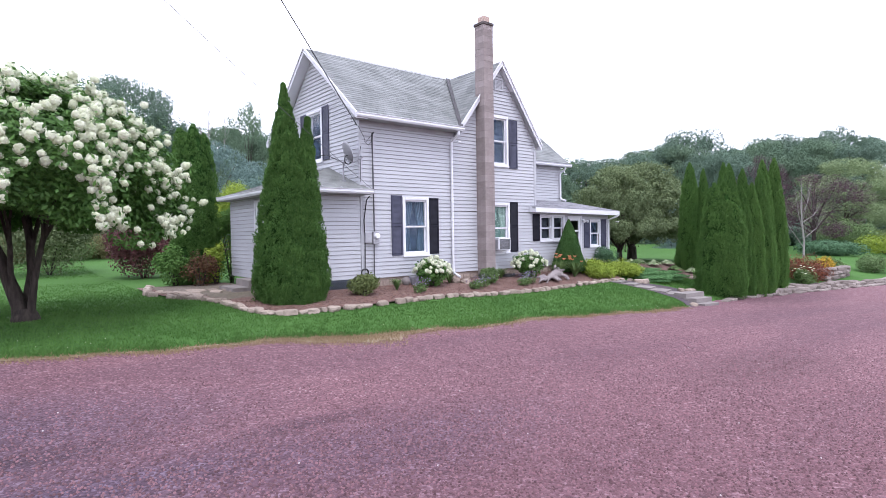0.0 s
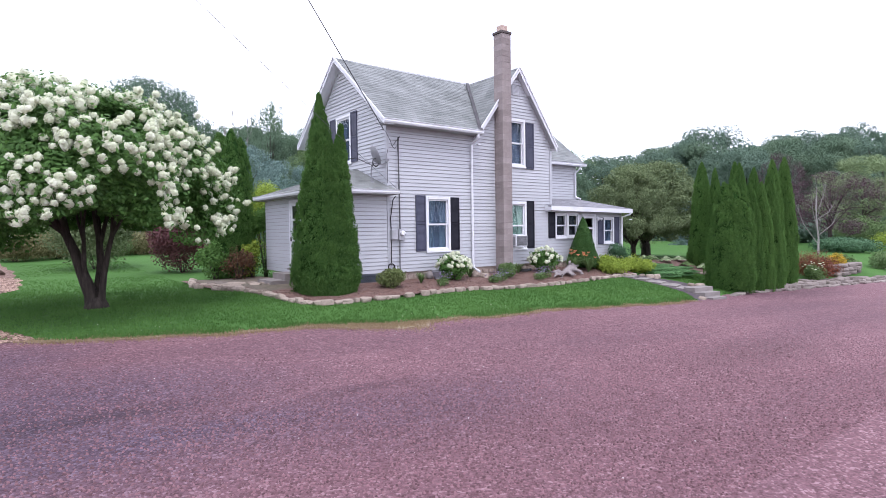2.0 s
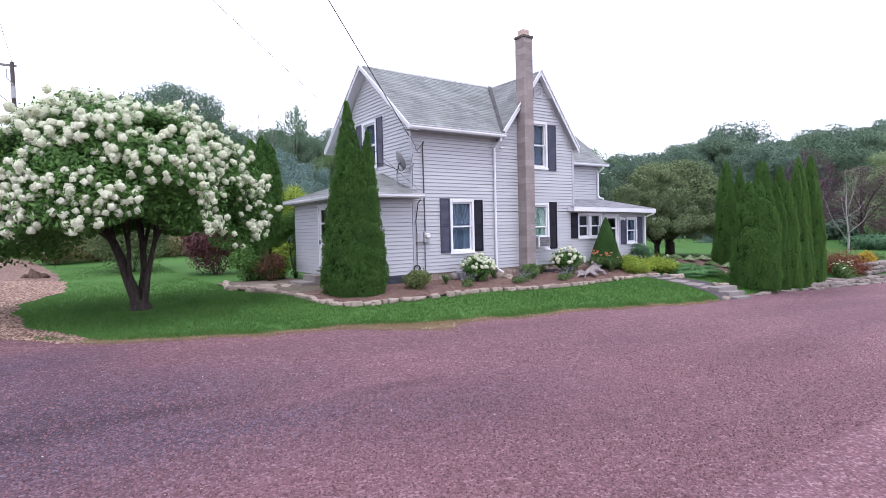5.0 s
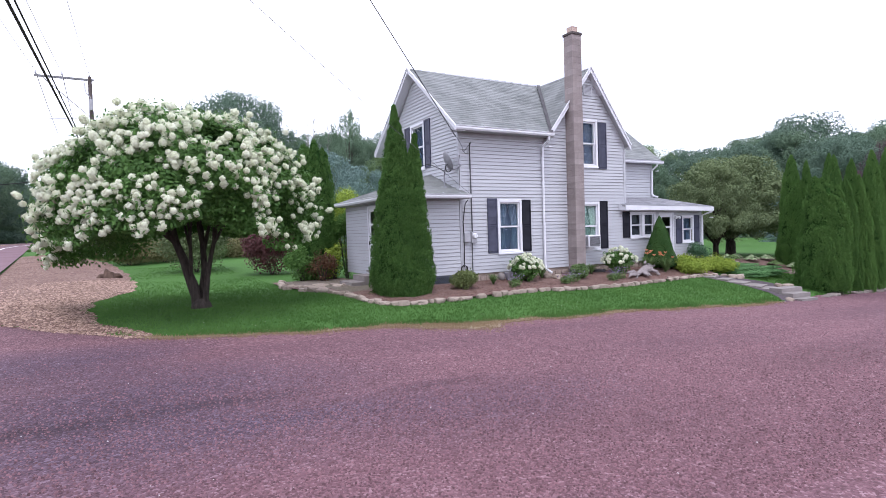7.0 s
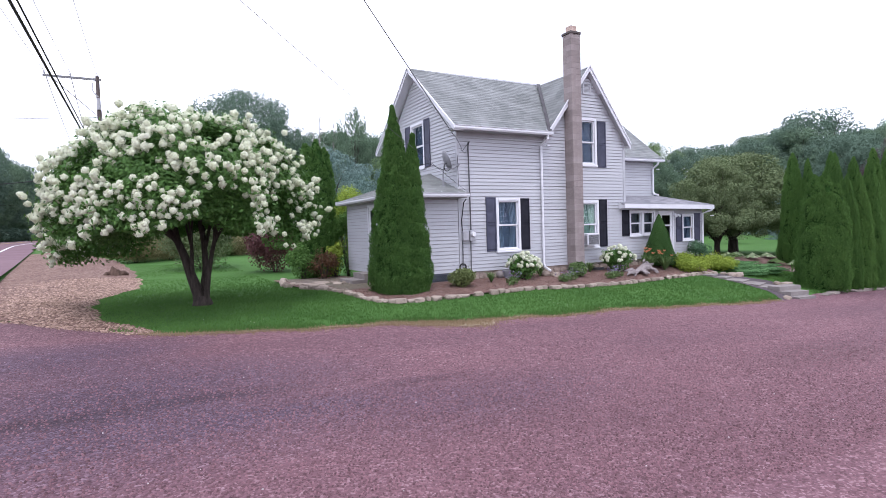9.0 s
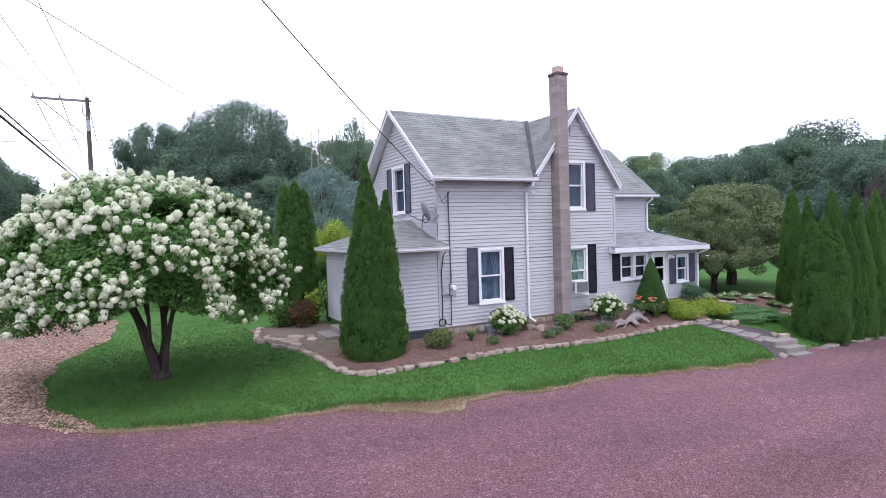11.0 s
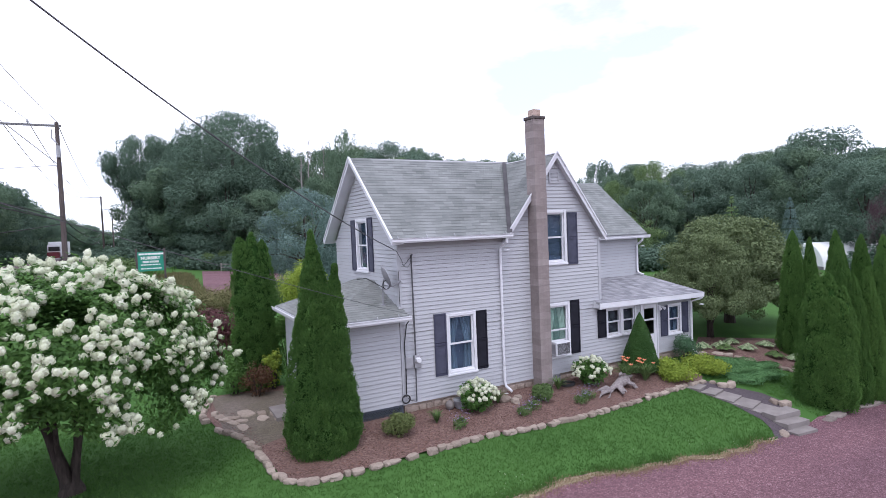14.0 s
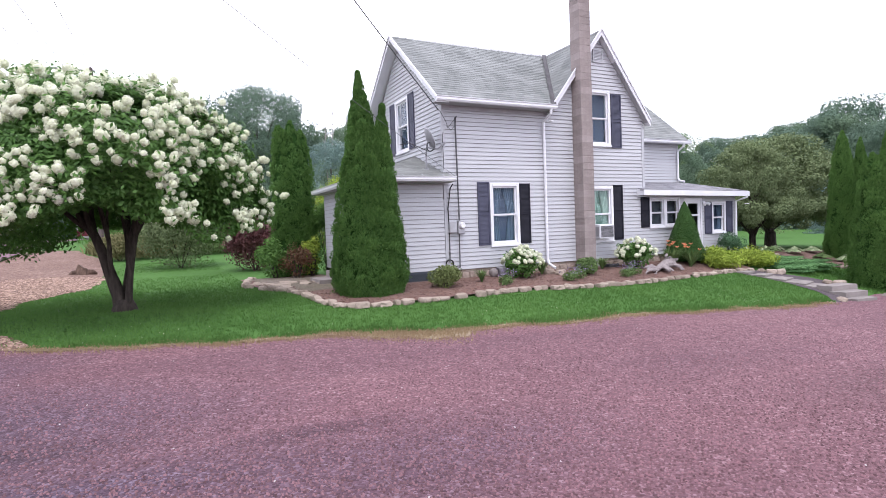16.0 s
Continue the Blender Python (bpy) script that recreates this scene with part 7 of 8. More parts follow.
tube(bm, [(-0.2, 0, 0.05), (-0.4, -0.08, 0.06), (-0.58, -0.1, 0.0)], [0.1, 0.07, 0.03], 8)
for v in bm.verts:
    v.co += Vector((noise.noise(v.co * 7), noise.noise(v.co * 7 + Vector((3, 0, 0))), 0.3 * noise.noise(v.co * 9))) * 0.05
stump = tagged(part("tree_stump", bm, surf("rotten_stump_wood", (0.045, 0.028, 0.022), (0.15, 0.10, 0.078), scale=9, rough=0.95, bump=0.9, bump_scale=30), None), "low dark weathered stump among the wood chips", "stump")
stump.location = (-1.9, 25.6, zed(-1.9, 25.6) + 0.06)
stump.scale = (0.8, 0.8, 1.35)

# pale ball and dark pot by the hydrangea
bm = bmesh.new()
bmesh.ops.create_icosphere(bm, subdivisions=3, radius=0.13)
for v in bm.verts:
    v.co *= 1 + 0.06 * noise.noise(v.co * 9)
ball = tagged(part("garden_ball", bm, SLAB, None, smooth=True), "pale round stone ball by the foundation", "ornament")
ball.location = (9.1, 12.98, zed(9.1, 12.98) + 0.17)
bm = bmesh.new()
tube(bm, [(0, 0, 0), (0, 0, 0.04), (0, 0, 0.22), (0, 0, 0.26)], [0.12, 0.14, 0.19, 0.2], 14)
pot = tagged(part("plant_pot", bm, DISH, None, smooth=True), "dark grey pot beside the hydrangea", "pot")
pot.location = (9.38, 12.9, zed(9.38, 12.9) + 0.05)
for k, (x, y, s) in enumerate([(10.75, 12.75, 0.36), (11.0, 12.55, 0.3), (10.9, 12.85, 0.26), (11.25, 12.75, 0.24)]):
    b = new("boulder", edge_rocks[(k + 2) % 7])
    b.matrix_basis = Matrix.LocRotScale((x, y, zed(x, y) + s * 0.18 + 0.04), Euler((0, 0, k)), (s, s * 0.8, s * 0.5))
    tagged(b, "brown rock heaped under the downspout", "stone", "downspout rocks")
# coiled hose and cellar window
bm = bmesh.new()
tube(bm, [(0.24 * math.cos(a) * (1 + 0.05 * math.sin(a * 0.7)), 0.2 * math.sin(a), 0.012 + 0.022 * (a / 6.283)) for a in np.linspace(0, 4 * 6.283, 90)], 0.014, 6)
hose = tagged(part("garden_hose", bm, CABLE, None, smooth=True), "black garden hose coiled on the mulch", "hose")
hose.location = (13.2, 12.85, zed(13.2, 12.85) + 0.06)
bm = bmesh.new()
box(bm, 12.85, 13.35, -0.01, 0.04, 0.36, SIDE_Z - 0.01)
bars(bm, 12.83, 13.37, 0.34, SIDE_Z, 0.04, -0.03, 0.04)
cw = part("cellar_window", bm, DISH, house, "grey boarded cellar window")
cw.matrix_basis = FRONT
bm = bmesh.new()
tube(bm, [(12.95, 13.25, 0.42), (12.93, 13.25, 0.95)], 0.025, 8)
part("vent_pipe", bm, WHITE, house, "white plastic pipe")

# ---- on the walls: meter, mast, dish, lights, wires
meter = thing("electric_meter", "grey electric meter and box on the siding", "electric meter", (8.2, 13.37, 1.9))
bm = bmesh.new()
box(bm, -0.24, -0.02, -0.10, 0.0, -0.15, 0.15)
soften(bm, 0.01)
part("box", bm, METAL, meter)
bm = bmesh.new()
box(bm, 0.02, 0.22, -0.10, 0.0, -0.18, 0.17)
soften(bm, 0.01)
part("socket", bm, METAL, meter)
bm = bmesh.new()
tube(bm, [(0.12, -0.10, 0.04), (0.12, -0.17, 0.04), (0.12, -0.19, 0.04)], [0.085, 0.08, 0.06], 16)
part("dial", bm, WHITE, meter, "round pale meter dial")
bm = bmesh.new()
tube(bm, [(8.28, 13.32, 2.06), (8.26, 13.32, 4.72), (8.25, 13.30, 4.82), (8.25, 13.22, 4.84)], 0.022, 8)
part("service_mast", bm, CONDUIT, house, "dark grey conduit mast")
bm = bmesh.new()
tube(bm, [(8.27, 13.33, 1.74), (8.26, 13.33, 0.8)], 0.018, 8)
part("conduit", bm, CONDUIT, house, "dark grey conduit")
bm = bmesh.new()
tube(bm, [(8.05, 13.18, 3.05), (8.03, 13.3, 2.95), (7.96, 13.34, 2.4), (7.98, 13.34, 1.8), (7.97, 13.34, 1.2), (7.95, 13.32, 0.98)], 0.016, 6)
tube(bm, [(7.93 + 0.11 * math.cos(a), 13.32 - 0.004 * a, 0.92 + 0.11 * math.sin(a)) for a in np.linspace(0, 15, 50)], 0.014, 6)
tube(bm, [(8.0, 13.32, 0.92), (8.12, 13.3, 0.84), (8.25, 13.32, 0.80)], 0.01, 5)
part("cable", bm, CABLE, house, "black cable with a hanging coil")
bm = bmesh.new()
tube(bm, [(7.8, 13.3, 5.0), (7.95, 13.25, 4.7), (8.02, 13.28, 4.55), (8.25, 13.22, 4.84)], 0.007, 6)
tube(bm, [(7.98, 13.3, 4.6), (8.1, 13.26, 4.48), (8.22, 13.27, 4.62), (8.25, 13.24, 4.82)], 0.006, 6)
tube(bm, [(7.9, 13.34, 4.45), (7.87, 13.34, 4.3), (7.88, 13.34, 3.9), (7.88, 13.34, 3.45)], 0.008, 6)
part("service_cable", bm, CABLE, house, "looped black service cable")
dish = thing("satellite_dish", "grey satellite dish on the lean-to roof", "satellite dish", (7.55, 13.72, 3.48))
bm = bmesh.new()
tube(bm, [(0, 0, -0.02), (0, 0, 0.03)], 0.07, 12)
tube(bm, [(0, 0, 0.0), (0.0, 0.0, 0.38), (-0.02, -0.12, 0.60), (-0.02, -0.16, 0.72)], 0.022, 8)
part("mast", bm, DISH, dish)
bm = bmesh.new()
verts_d = []
for i in range(7):
    for k in range(20):
        a = k * math.pi / 10
        q = i / 6
        verts_d.append(bm.verts.new((0.27 * q * math.cos(a), 0.32 * q * math.sin(a), 0.07 * q * q)))
for i in range(6):
    for k in range(20):
        a, b = i * 20 + k, i * 20 + (k + 1) % 20
        if i == 0:
            bm.faces.new((verts_d[a], verts_d[b + 20], verts_d[a + 20])) if verts_d[a] is not verts_d[b] else None
        else:
            bm.faces.new((verts_d[a], verts_d[b], verts_d[b + 20], verts_d[a + 20]))
bmesh.ops.remove_doubles(bm, verts=bm.verts, dist=1e-5)
bmesh.ops.solidify(bm, geom=list(bm.faces), thickness=0.012)
refl = part("reflector", bm, DISH, dish, smooth=True)
refl.matrix_basis = pose(-0.02, -0.17, 0.78, 68, 0, 82)
bm = bmesh.new()
tube(bm, [(-0.02, -0.17, 0.56), (0.2, -0.30, 0.52), (0.32, -0.36, 0.62)], 0.014, 6)
tube(bm, [(0.30, -0.35, 0.60), (0.38, -0.38, 0.68)], 0.04, 8)
part("feed_arm", bm, DISH, dish)
bm = bmesh.new()
tube(bm, [(0.02 + 0.10 * math.cos(a), -0.22 - 0.002 * a, 0.58 + 0.12 * math.sin(a)) for a in np.linspace(0, 14, 44)], 0.012, 6)
part("cable_coil", bm, CABLE, dish, "black coiled cable")
bm = bmesh.new()
tube(bm, [(-0.02, -0.1, 0.5), (-0.35, 0.3, 0.75), (-0.55, 0.5, 0.72)], 0.011, 6)
part("cable", bm, CABLE, dish)
# gutter straps on the eaves
for x in np.arange(7.75, 11.2, 0.86):
    bm = bmesh.new()
    tube(bm, [(x, 12.92, EAVE_Z + 0.08), (x, 12.97, EAVE_Z + 0.12), (x, 13.03, EAVE_Z + 0.17)], 0.009, 6)
    part("gutter_strap", bm, METAL, house)
for x in (6.55, 7.1, 7.7):
    bm = bmesh.new()
    tube(bm, [(x, 12.93, 3.21), (x, 12.98, 3.24), (x, 13.06, 3.285)], 0.009, 6)
    part("gutter_strap", bm, METAL, house)
for x in (16.4, 17.6, 18.8):
    bm = bmesh.new()
    tube(bm, [(x, 15.38, 4.94), (x, 15.44, 4.98), (x, 15.5, 5.03)], 0.009, 6)
    part("gutter_strap", bm, METAL, house)
# twin flood lamp by the porch door
fl = thing("flood_light", "white twin flood lamp under the porch eave", "outdoor light", (17.98, 13.36, 2.42))
bm = bmesh.new()
tube(bm, [(0, 0.02, 0.0), (0, -0.05, 0.0)], 0.05, 12)
part("base", bm, WHITE, fl)
for sx in (-0.09, 0.09):
    bm = bmesh.new()
    tube(bm, [(sx * 0.4, -0.04, 0.0), (sx, -0.08, -0.02), (sx * 1.3, -0.17, -0.07)], [0.02, 0.035, 0.055], 10)
    part("lamp_head", bm, WHITE, fl)

# ---------------------------------------------------------------- roadside: road, poles, wires, sign, truck
ROADM = surf("worn_road_asphalt", (0.125, 0.072, 0.088), (0.175, 0.108, 0.126), scale=0.6, rough=0.9, bump=0.3, bump_scale=60)
LINE = surf("road_line_paint", (0.55, 0.55, 0.56), (0.72, 0.72, 0.73), scale=3, rough=0.7, bump=0)
LINE_Y = surf("road_line_yellow", (0.50, 0.36, 0.10), (0.62, 0.46, 0.16), scale=3, rough=0.7, bump=0)


RIGHT_Y = (-200, 11, 13.5, 15, 20, 27, 37, 48, 63, 150, 190, 230, 262)
RIGHT_X = (-6.0, -6.0, -3.95, -4.3, -5.25, -5.9, -6.85, -7.85, -9.3, -9.3, -8, -4, 2)


def road_z(x, y):
    """The road's crown: level with the drive near by, then climbing with the verge."""
    return float(np.interp(y, (-200, 10, 15, 20, 34, 57, 70, 90, 120, 177, 262), (0.42, 0.42, 0.53, 0.66, 0.95, 1.62, 1.86, 2.04, 2.2, 1.55, 0.75))) + 0.05


def ribbon(name, off, half, ys, mat, lift, label, category):
    """A strip that runs off metres left of the road's right edge."""
    v, f = [], []
    for y in ys:
        xm = float(np.interp(y, RIGHT_Y, RIGHT_X)) - off
        for x in np.linspace(xm - half, xm + half, 7):
            v.append((x, y, road_z(x, y) + lift))
    for i in range(len(ys) - 1):
        for j in range(6):
            a = i * 7 + j
            f.append((a, a + 1, a + 8, a + 7))
    return tagged(link_mesh(name, v, f, mat), label, category, kind="structure")


ry = list(np.arange(-180, 10, 10.0)) + list(np.arange(10, 24, 0.5)) + list(np.arange(24, 262, 3.0))
lined = [y for y in ry if y >= 24]
ribbon("road", 5.0, 5.0, ry, ROADM, 0.0, "reddish two-lane country road", "road")
ribbon("road_marking", 2.0, 0.09, lined, LINE, 0.012, "white edge line", "road line")
ribbon("road_marking", 5.2, 0.12, lined, LINE_Y, 0.012, "yellow centre line", "road line")
ribbon("road_marking", 8.5, 0.09, lined, LINE, 0.012, "white edge line", "road line")
lot_v, lot_f = [], []
for i, y in enumerate(np.linspace(44, 73, 16)):
    for x in np.linspace(5.4 + (y - 44) * 0.075, 20, 10):
        lot_v.append((x, y, zed(x, y) + 0.07))
lot_f = [(i * 10 + j, i * 10 + j + 1, i * 10 + j + 11, i * 10 + j + 10) for i in range(15) for j in range(9)]
tagged(link_mesh("pavement", lot_v, lot_f, GRAVEL, smooth=True), "red gravel parking lot beyond the thicket", "parking lot", kind="structure")


def wire(pts, r, mat, label, sag=0.0):
    a, b = Vector(pts[0]), Vector(pts[-1])
    out = []
    for i in range(25):
        s = i / 24
        if len(pts) == 3:
            m = Vector(pts[1])
            p = a * (1 - s) ** 2 + m * 2 * s * (1 - s) + b * s * s
        else:
            p = a.lerp(b, s) - Vector((0, 0, sag * 4 * s * (1 - s)))
        out.append(p)
    bm = bmesh.new()
    tube(bm, out, r, 5)
    return tagged(part("overhead_wire", bm, mat, None), label, "wire", "overhead wires")


def pole(x, y, top, label, arm=3.2):
    t = thing("utility_pole", label, "utility pole", (x, y, zed(x, y)), "utility poles")
    h_ = top - zed(x, y)
    bm = bmesh.new()
    tube(bm, [(0, 0, -0.3), (0.02, 0, h_ * 0.5), (0, 0, h_)], [0.19, 0.16, 0.12], 12)
    part("pole", bm, POLEWOOD, t)
    bm = bmesh.new()
    box(bm, -arm, 0.25, -0.06, 0.06, h_ - 0.30, h_ - 0.16)
    part("crossarm", bm, WIRE_PALE, t, "grey wooden crossarm to the road side")
    bm = bmesh.new()
    tube(bm, [(-arm * 0.85, 0.05, h_ - 0.3), (0, 0.05, h_ - 2.9)], 0.03, 5)
    part("brace", bm, WIRE_PALE, t)
    for ax in (-arm + 0.1, -arm * 0.5, 0.0):
        bm = bmesh.new()
        tube(bm, [(ax, 0, h_ - 0.16), (ax, 0, h_ - 0.02), (ax, 0, h_ + 0.1)], [0.03, 0.06, 0.04], 8)
        part("insulator", bm, METAL, t)
    bm = bmesh.new()
    tube(bm, [(0.02, -0.2, h_ - 2.4), (0.02, -0.2, h_ - 1.6)], 0.12, 10)
    tube(bm, [(0.02, -0.12, h_ - 1.5), (-0.3, -0.1, h_ - 1.1), (-0.3, -0.1, h_ - 0.5)], 0.04, 8)
    part("transformer", bm, METAL, t, "pale grey pole hardware")
    return t


pole(-3.1, 45.0, 13.8, "tall dark timber utility pole by the road")
pole(-5.1, 114.5, 13.8, "timber utility pole far along the road")
pole(-5.3, 150, 13.5, "timber utility pole far along the road", 2.4)
pole(-3.3, 4.6, 12.6, "timber utility pole close beside the drive")
for ax in (-3.1, -4.7, -6.2):
    wire([(ax, 4.6, 13.2), (ax, 45, 13.9)], 0.015, WIRE_PALE, "thin grey overhead power wire", 0.5)
    wire([(ax, 45, 13.9), (ax - 2.0, 114.5, 13.9)], 0.026, WIRE_PALE, "thin grey overhead power wire", 1.6)
wire([(-2.95, -40, 7.1), (-3.0, 45, 7.1)], 0.035, CABLE, "thick black telephone cable between poles", 0.1)
wire([(-2.72, -40, 7.0), (-3.0, 45, 7.35)], 0.022, CABLE, "black telephone cable between poles", 0.1)
wire([(-3.1, 45, 7.3), (-5.1, 114.5, 7.6)], 0.04, CABLE, "thick black telephone cable between poles", 1.2)
wire([(-3.1, 45, 6.6), (-5.1, 114.5, 7.0)], 0.04, CABLE, "black telephone cable between poles", 1.4)
wire([(-3.2, 45, 6.9), (-32, 52, 7.2)], 0.03, CABLE, "black cable crossing the road", 1.2)
wire([(-3.2, 45, 10.9), (-32, 48, 10.2)], 0.02, WIRE_PALE, "grey wire strung across the road", 0.4)
wire([(-3.1, 5.0, 11.3), (1.9, 7.4, 6.95), (7.75, 13.28, 5.0)], 0.0125, CONDUIT, "black service wire running to the house corner")

wire([(-3.2, 5.2, 7.5), (8.05, 13.05, 3.25)], 0.0055, CONDUIT, "thin grey telephone drop to the lean-to", 0.12)

# nursery sign
sign = thing("nursery_sign", "green roadside board sign with white lettering on two posts", "sign", (2.1, 54.9, 0.45), turn=0)
SIGN_G = surf("sign_green_paint", (0.02, 0.22, 0.15), (0.04, 0.30, 0.21), scale=4, rough=0.6, bump=0)
SIGN_W = surf("sign_white_paint", (0.70, 0.74, 0.72), (0.80, 0.83, 0.81), scale=4, rough=0.6, bump=0)
for sx in (-1.45, 1.35):
    bm = bmesh.new()
    box(bm, sx - 0.1, sx + 0.1, 0.0, 0.2, 0.6, 4.95)
    part("post", bm, POLEWOOD, sign, "weathered timber post")
bm = bmesh.new()
box(bm, -1.33, 1.23, 0.02, 0.08, 2.4, 4.55)
board = part("board", bm, SIGN_G, sign)
for text, size, z in (("NURSERY", 0.46, 3.72), ("FEED STORE", 0.29, 3.34)):
    cu = bpy.data.curves.new("lettering", "FONT")
    cu.body, cu.size, cu.align_x, cu.extrude = text, size, "CENTER", 0.006
    cu.offset = 0.02
    tmp = new("lettering", cu)
    bpy.context.view_layer.update()
    me = bpy.data.meshes.new_from_object(tmp.evaluated_get(bpy.context.evaluated_depsgraph_get()))
    bpy.data.objects.remove(tmp)
    me.materials.clear()
    me.materials.append(SIGN_W)
    shared("lettering", me, board, pose(-0.05, 0.01, z, 90, 0, 0), "white painted words")
bm = bmesh.new()
x = -1.2
for k in range(8):
    w_ = (0.22, 0.3, 0.26, 0.34)[k % 4]
    box(bm, x, x + w_, 0.0, 0.018, 4.22, 4.42)
    x += w_ + 0.035
for row, z in ((0, 3.05), (1, 2.62)):
    x = -1.05
    for k in range(7):
        w_ = (0.2, 0.28, 0.16, 0.3)[(k + row) % 4]
        box(bm, x, x + w_, 0.0, 0.018, z, z + 0.13)
        x += w_ + 0.06
part("text_bars", bm, SIGN_W, board, "rows of white painted lettering")

sign.scale = (0.79, 0.79, 0.79)
sign.location.z = 0.95

# lorry on the road
truck = thing("truck", "white and dark red articulated lorry on the road", "truck", (-15.2, 136, road_z(-15, 136)))
CAB = surf("truck_red_paint", (0.10, 0.02, 0.03), (0.16, 0.035, 0.045), scale=3, rough=0.4, bump=0)
bm = bmesh.new()
box(bm, -1.25, 1.25, 3.0, 15.0, 1.1, 4.1)
soften(bm, 0.06)
part("trailer", bm, WHITE, truck, "white box trailer")
bm = bmesh.new()
box(bm, -1.15, 1.15, 0.6, 2.8, 1.0, 3.6)
soften(bm, 0.15, 2)
cabp = part("cab", bm, WHITE, truck)
bm = bmesh.new()
box(bm, -0.95, 0.95, 0.56, 0.62, 2.2, 3.1)
part("windscreen", bm, CABLE, cabp, "dark windscreen")
bm = bmesh.new()
box(bm, -1.05, 1.05, -1.0, 0.6, 0.6, 2.0)
soften(bm, 0.12, 2)
part("bonnet", bm, CAB, truck, "dark red bonnet")
bm = bmesh.new()
box(bm, -1.2, 1.2, -1.15, -0.95, 0.45, 0.8)
part("bumper", bm, METAL, truck, "bright bumper")
for wy in (-0.3, 2.4, 12.5, 13.7):
    for wx in (-1.1, 1.1):
        bm = bmesh.new()
        tube(bm, [(wx - 0.15, wy, 0.5), (wx + 0.15, wy, 0.5)], 0.5, 16)
        part("wheel", bm, CABLE, truck)

FILM = surf("greenhouse_film", (0.68, 0.69, 0.70), (0.80, 0.81, 0.82), scale=2, rough=0.5, bump=0.05)
# white covered growing house at the far side of the field
for k, (x, y) in enumerate(((64.5, 29.4),)):
    t = thing("hoop_house", "white plastic-covered hoop house beyond the arborvitae", "greenhouse", (x, y, zed(x, y)), "hoop houses", turn=-29)
    bm = bmesh.new()
    tube(bm, [(-4, 0, 0), (-3.95, 0, 0), (6.95, 0, 0), (7, 0, 0)], [2.5, 2.6, 2.6, 2.5], 24)
    geom = [v for v in bm.verts if v.co.z < -0.3]
    bmesh.ops.delete(bm, geom=geom, context="VERTS")
    part("cover", bm, FILM, t, smooth=True)
    bm = bmesh.new()
    for sx in (-4, 7):
        box(bm, sx - 0.05, sx + 0.05, -2.5, 2.5, -0.2, 0.3)
    part("base_rail", bm, WIRE_PALE, t)
    for sx in (-4, 7):
        bm = bmesh.new()
        prism(bm, [(sx, 2.48 * math.cos(b), 2.48 * math.sin(b)) for b in np.linspace(-0.1, math.pi + 0.1, 16)], (0.04, 0, 0))
        part("end_wall", bm, FILM, t, "white film end wall")

# post-and-rail fence at the far side of the parking lot
fence = thing("rail_fence", "low weathered timber fence along the parking lot", "fence", (0, 0, 0))
FENCE_WOOD = surf("weathered_fence_wood", (0.16, 0.15, 0.14), (0.30, 0.28, 0.26), scale=6, rough=0.9, bump=0.3, stretch=(1, 6, 6))
posts = [(9.9 + 2.4 * k, 74.0 + 0.25 * k) for k in range(5)]
for x, y in posts:
    bm = bmesh.new()
    box(bm, x - 0.08, x + 0.08, y - 0.08, y + 0.08, zed(x, y) - 0.2, zed(x, y) + 1.05)
    soften(bm, 0.015)
    part("post", bm, FENCE_WOOD, fence)
for (xa, ya), (xb, yb) in zip(posts, posts[1:]):
    for hgt in (0.5, 0.9):
        bm = bmesh.new()
        tube(bm, [(xa, ya - 0.1, zed(xa, ya) + hgt), (xb, yb - 0.1, zed(xb, yb) + hgt)], 0.065, 6)
        part("rail", bm, FENCE_WOOD, fence)

# ---------------------------------------------------------------- loose stuff: grass, gravel, chips
q = np.random.default_rng(77)


def blades(n, xy, tall, mat, name, label, spread=0.03, lift=0.0, per=3):
    base = np.repeat(xy, per, axis=0)
    m = len(base)
    base = base + q.normal(0, spread, base.shape)
    z = ground_z(base[:, 0], base[:, 1]) + lift
    a = q.uniform(0, 6.283, m)
    h_ = tall * q.uniform(0.5, 1.3, m)
    lean = q.uniform(0.1, 0.7, m) * h_
    b = q.uniform(0, 6.283, m)
    w_ = 0.006 + 0.05 * h_
    c = np.stack([base[:, 0], base[:, 1], z], 1)
    u = np.stack([np.cos(a), np.sin(a), np.zeros(m)], 1) * w_[:, None]
    top = c + np.stack([np.cos(b) * lean, np.sin(b) * lean, h_], 1)
    midp = c + np.stack([np.cos(b) * lean * 0.35, np.sin(b) * lean * 0.35, h_ * 0.6], 1)
    quads = np.stack([c - u, c + u, top, midp - u * 0.9], 1)
    ob = new(name, quads_mesh(name, quads, mat))
    return tagged(ob, label, "grass", kind="stuff")


def on_lawn(x, y):
    bedf = np.interp(x, FRONT_X, FRONT_Y)
    in_bed = (x > 3.15) & (x < 18.1) & (y > bedf - 0.08)
    in_path = (y > 8.2) & (y < 11.5) & (x > np.interp(y, (8.2, 8.6, 9, 10, 11.2, 11.5), (16.2, 16.65, 16.9, 17.0, 16.75, 16.8))) & (x < 19)
    in_chip = (x < chip_edge(y) + 0.03)
    return (y > edge(x) + 0.03) & ~in_bed & ~in_path & ~in_chip & (x < 22.5) & ~((x > 19.2) & (y > 25.2 - 0.62 * x))


px_, py_ = q.uniform(-3, 22.5, 240000), q.uniform(8.2, 31, 240000)
near = q.random(240000) < np.clip(1.5 - (py_ - 8.2) / 9.0, 0.2, 1)
ok = on_lawn(px_, py_) & near & ((px_ < 6.5) | (py_ < 14.5))
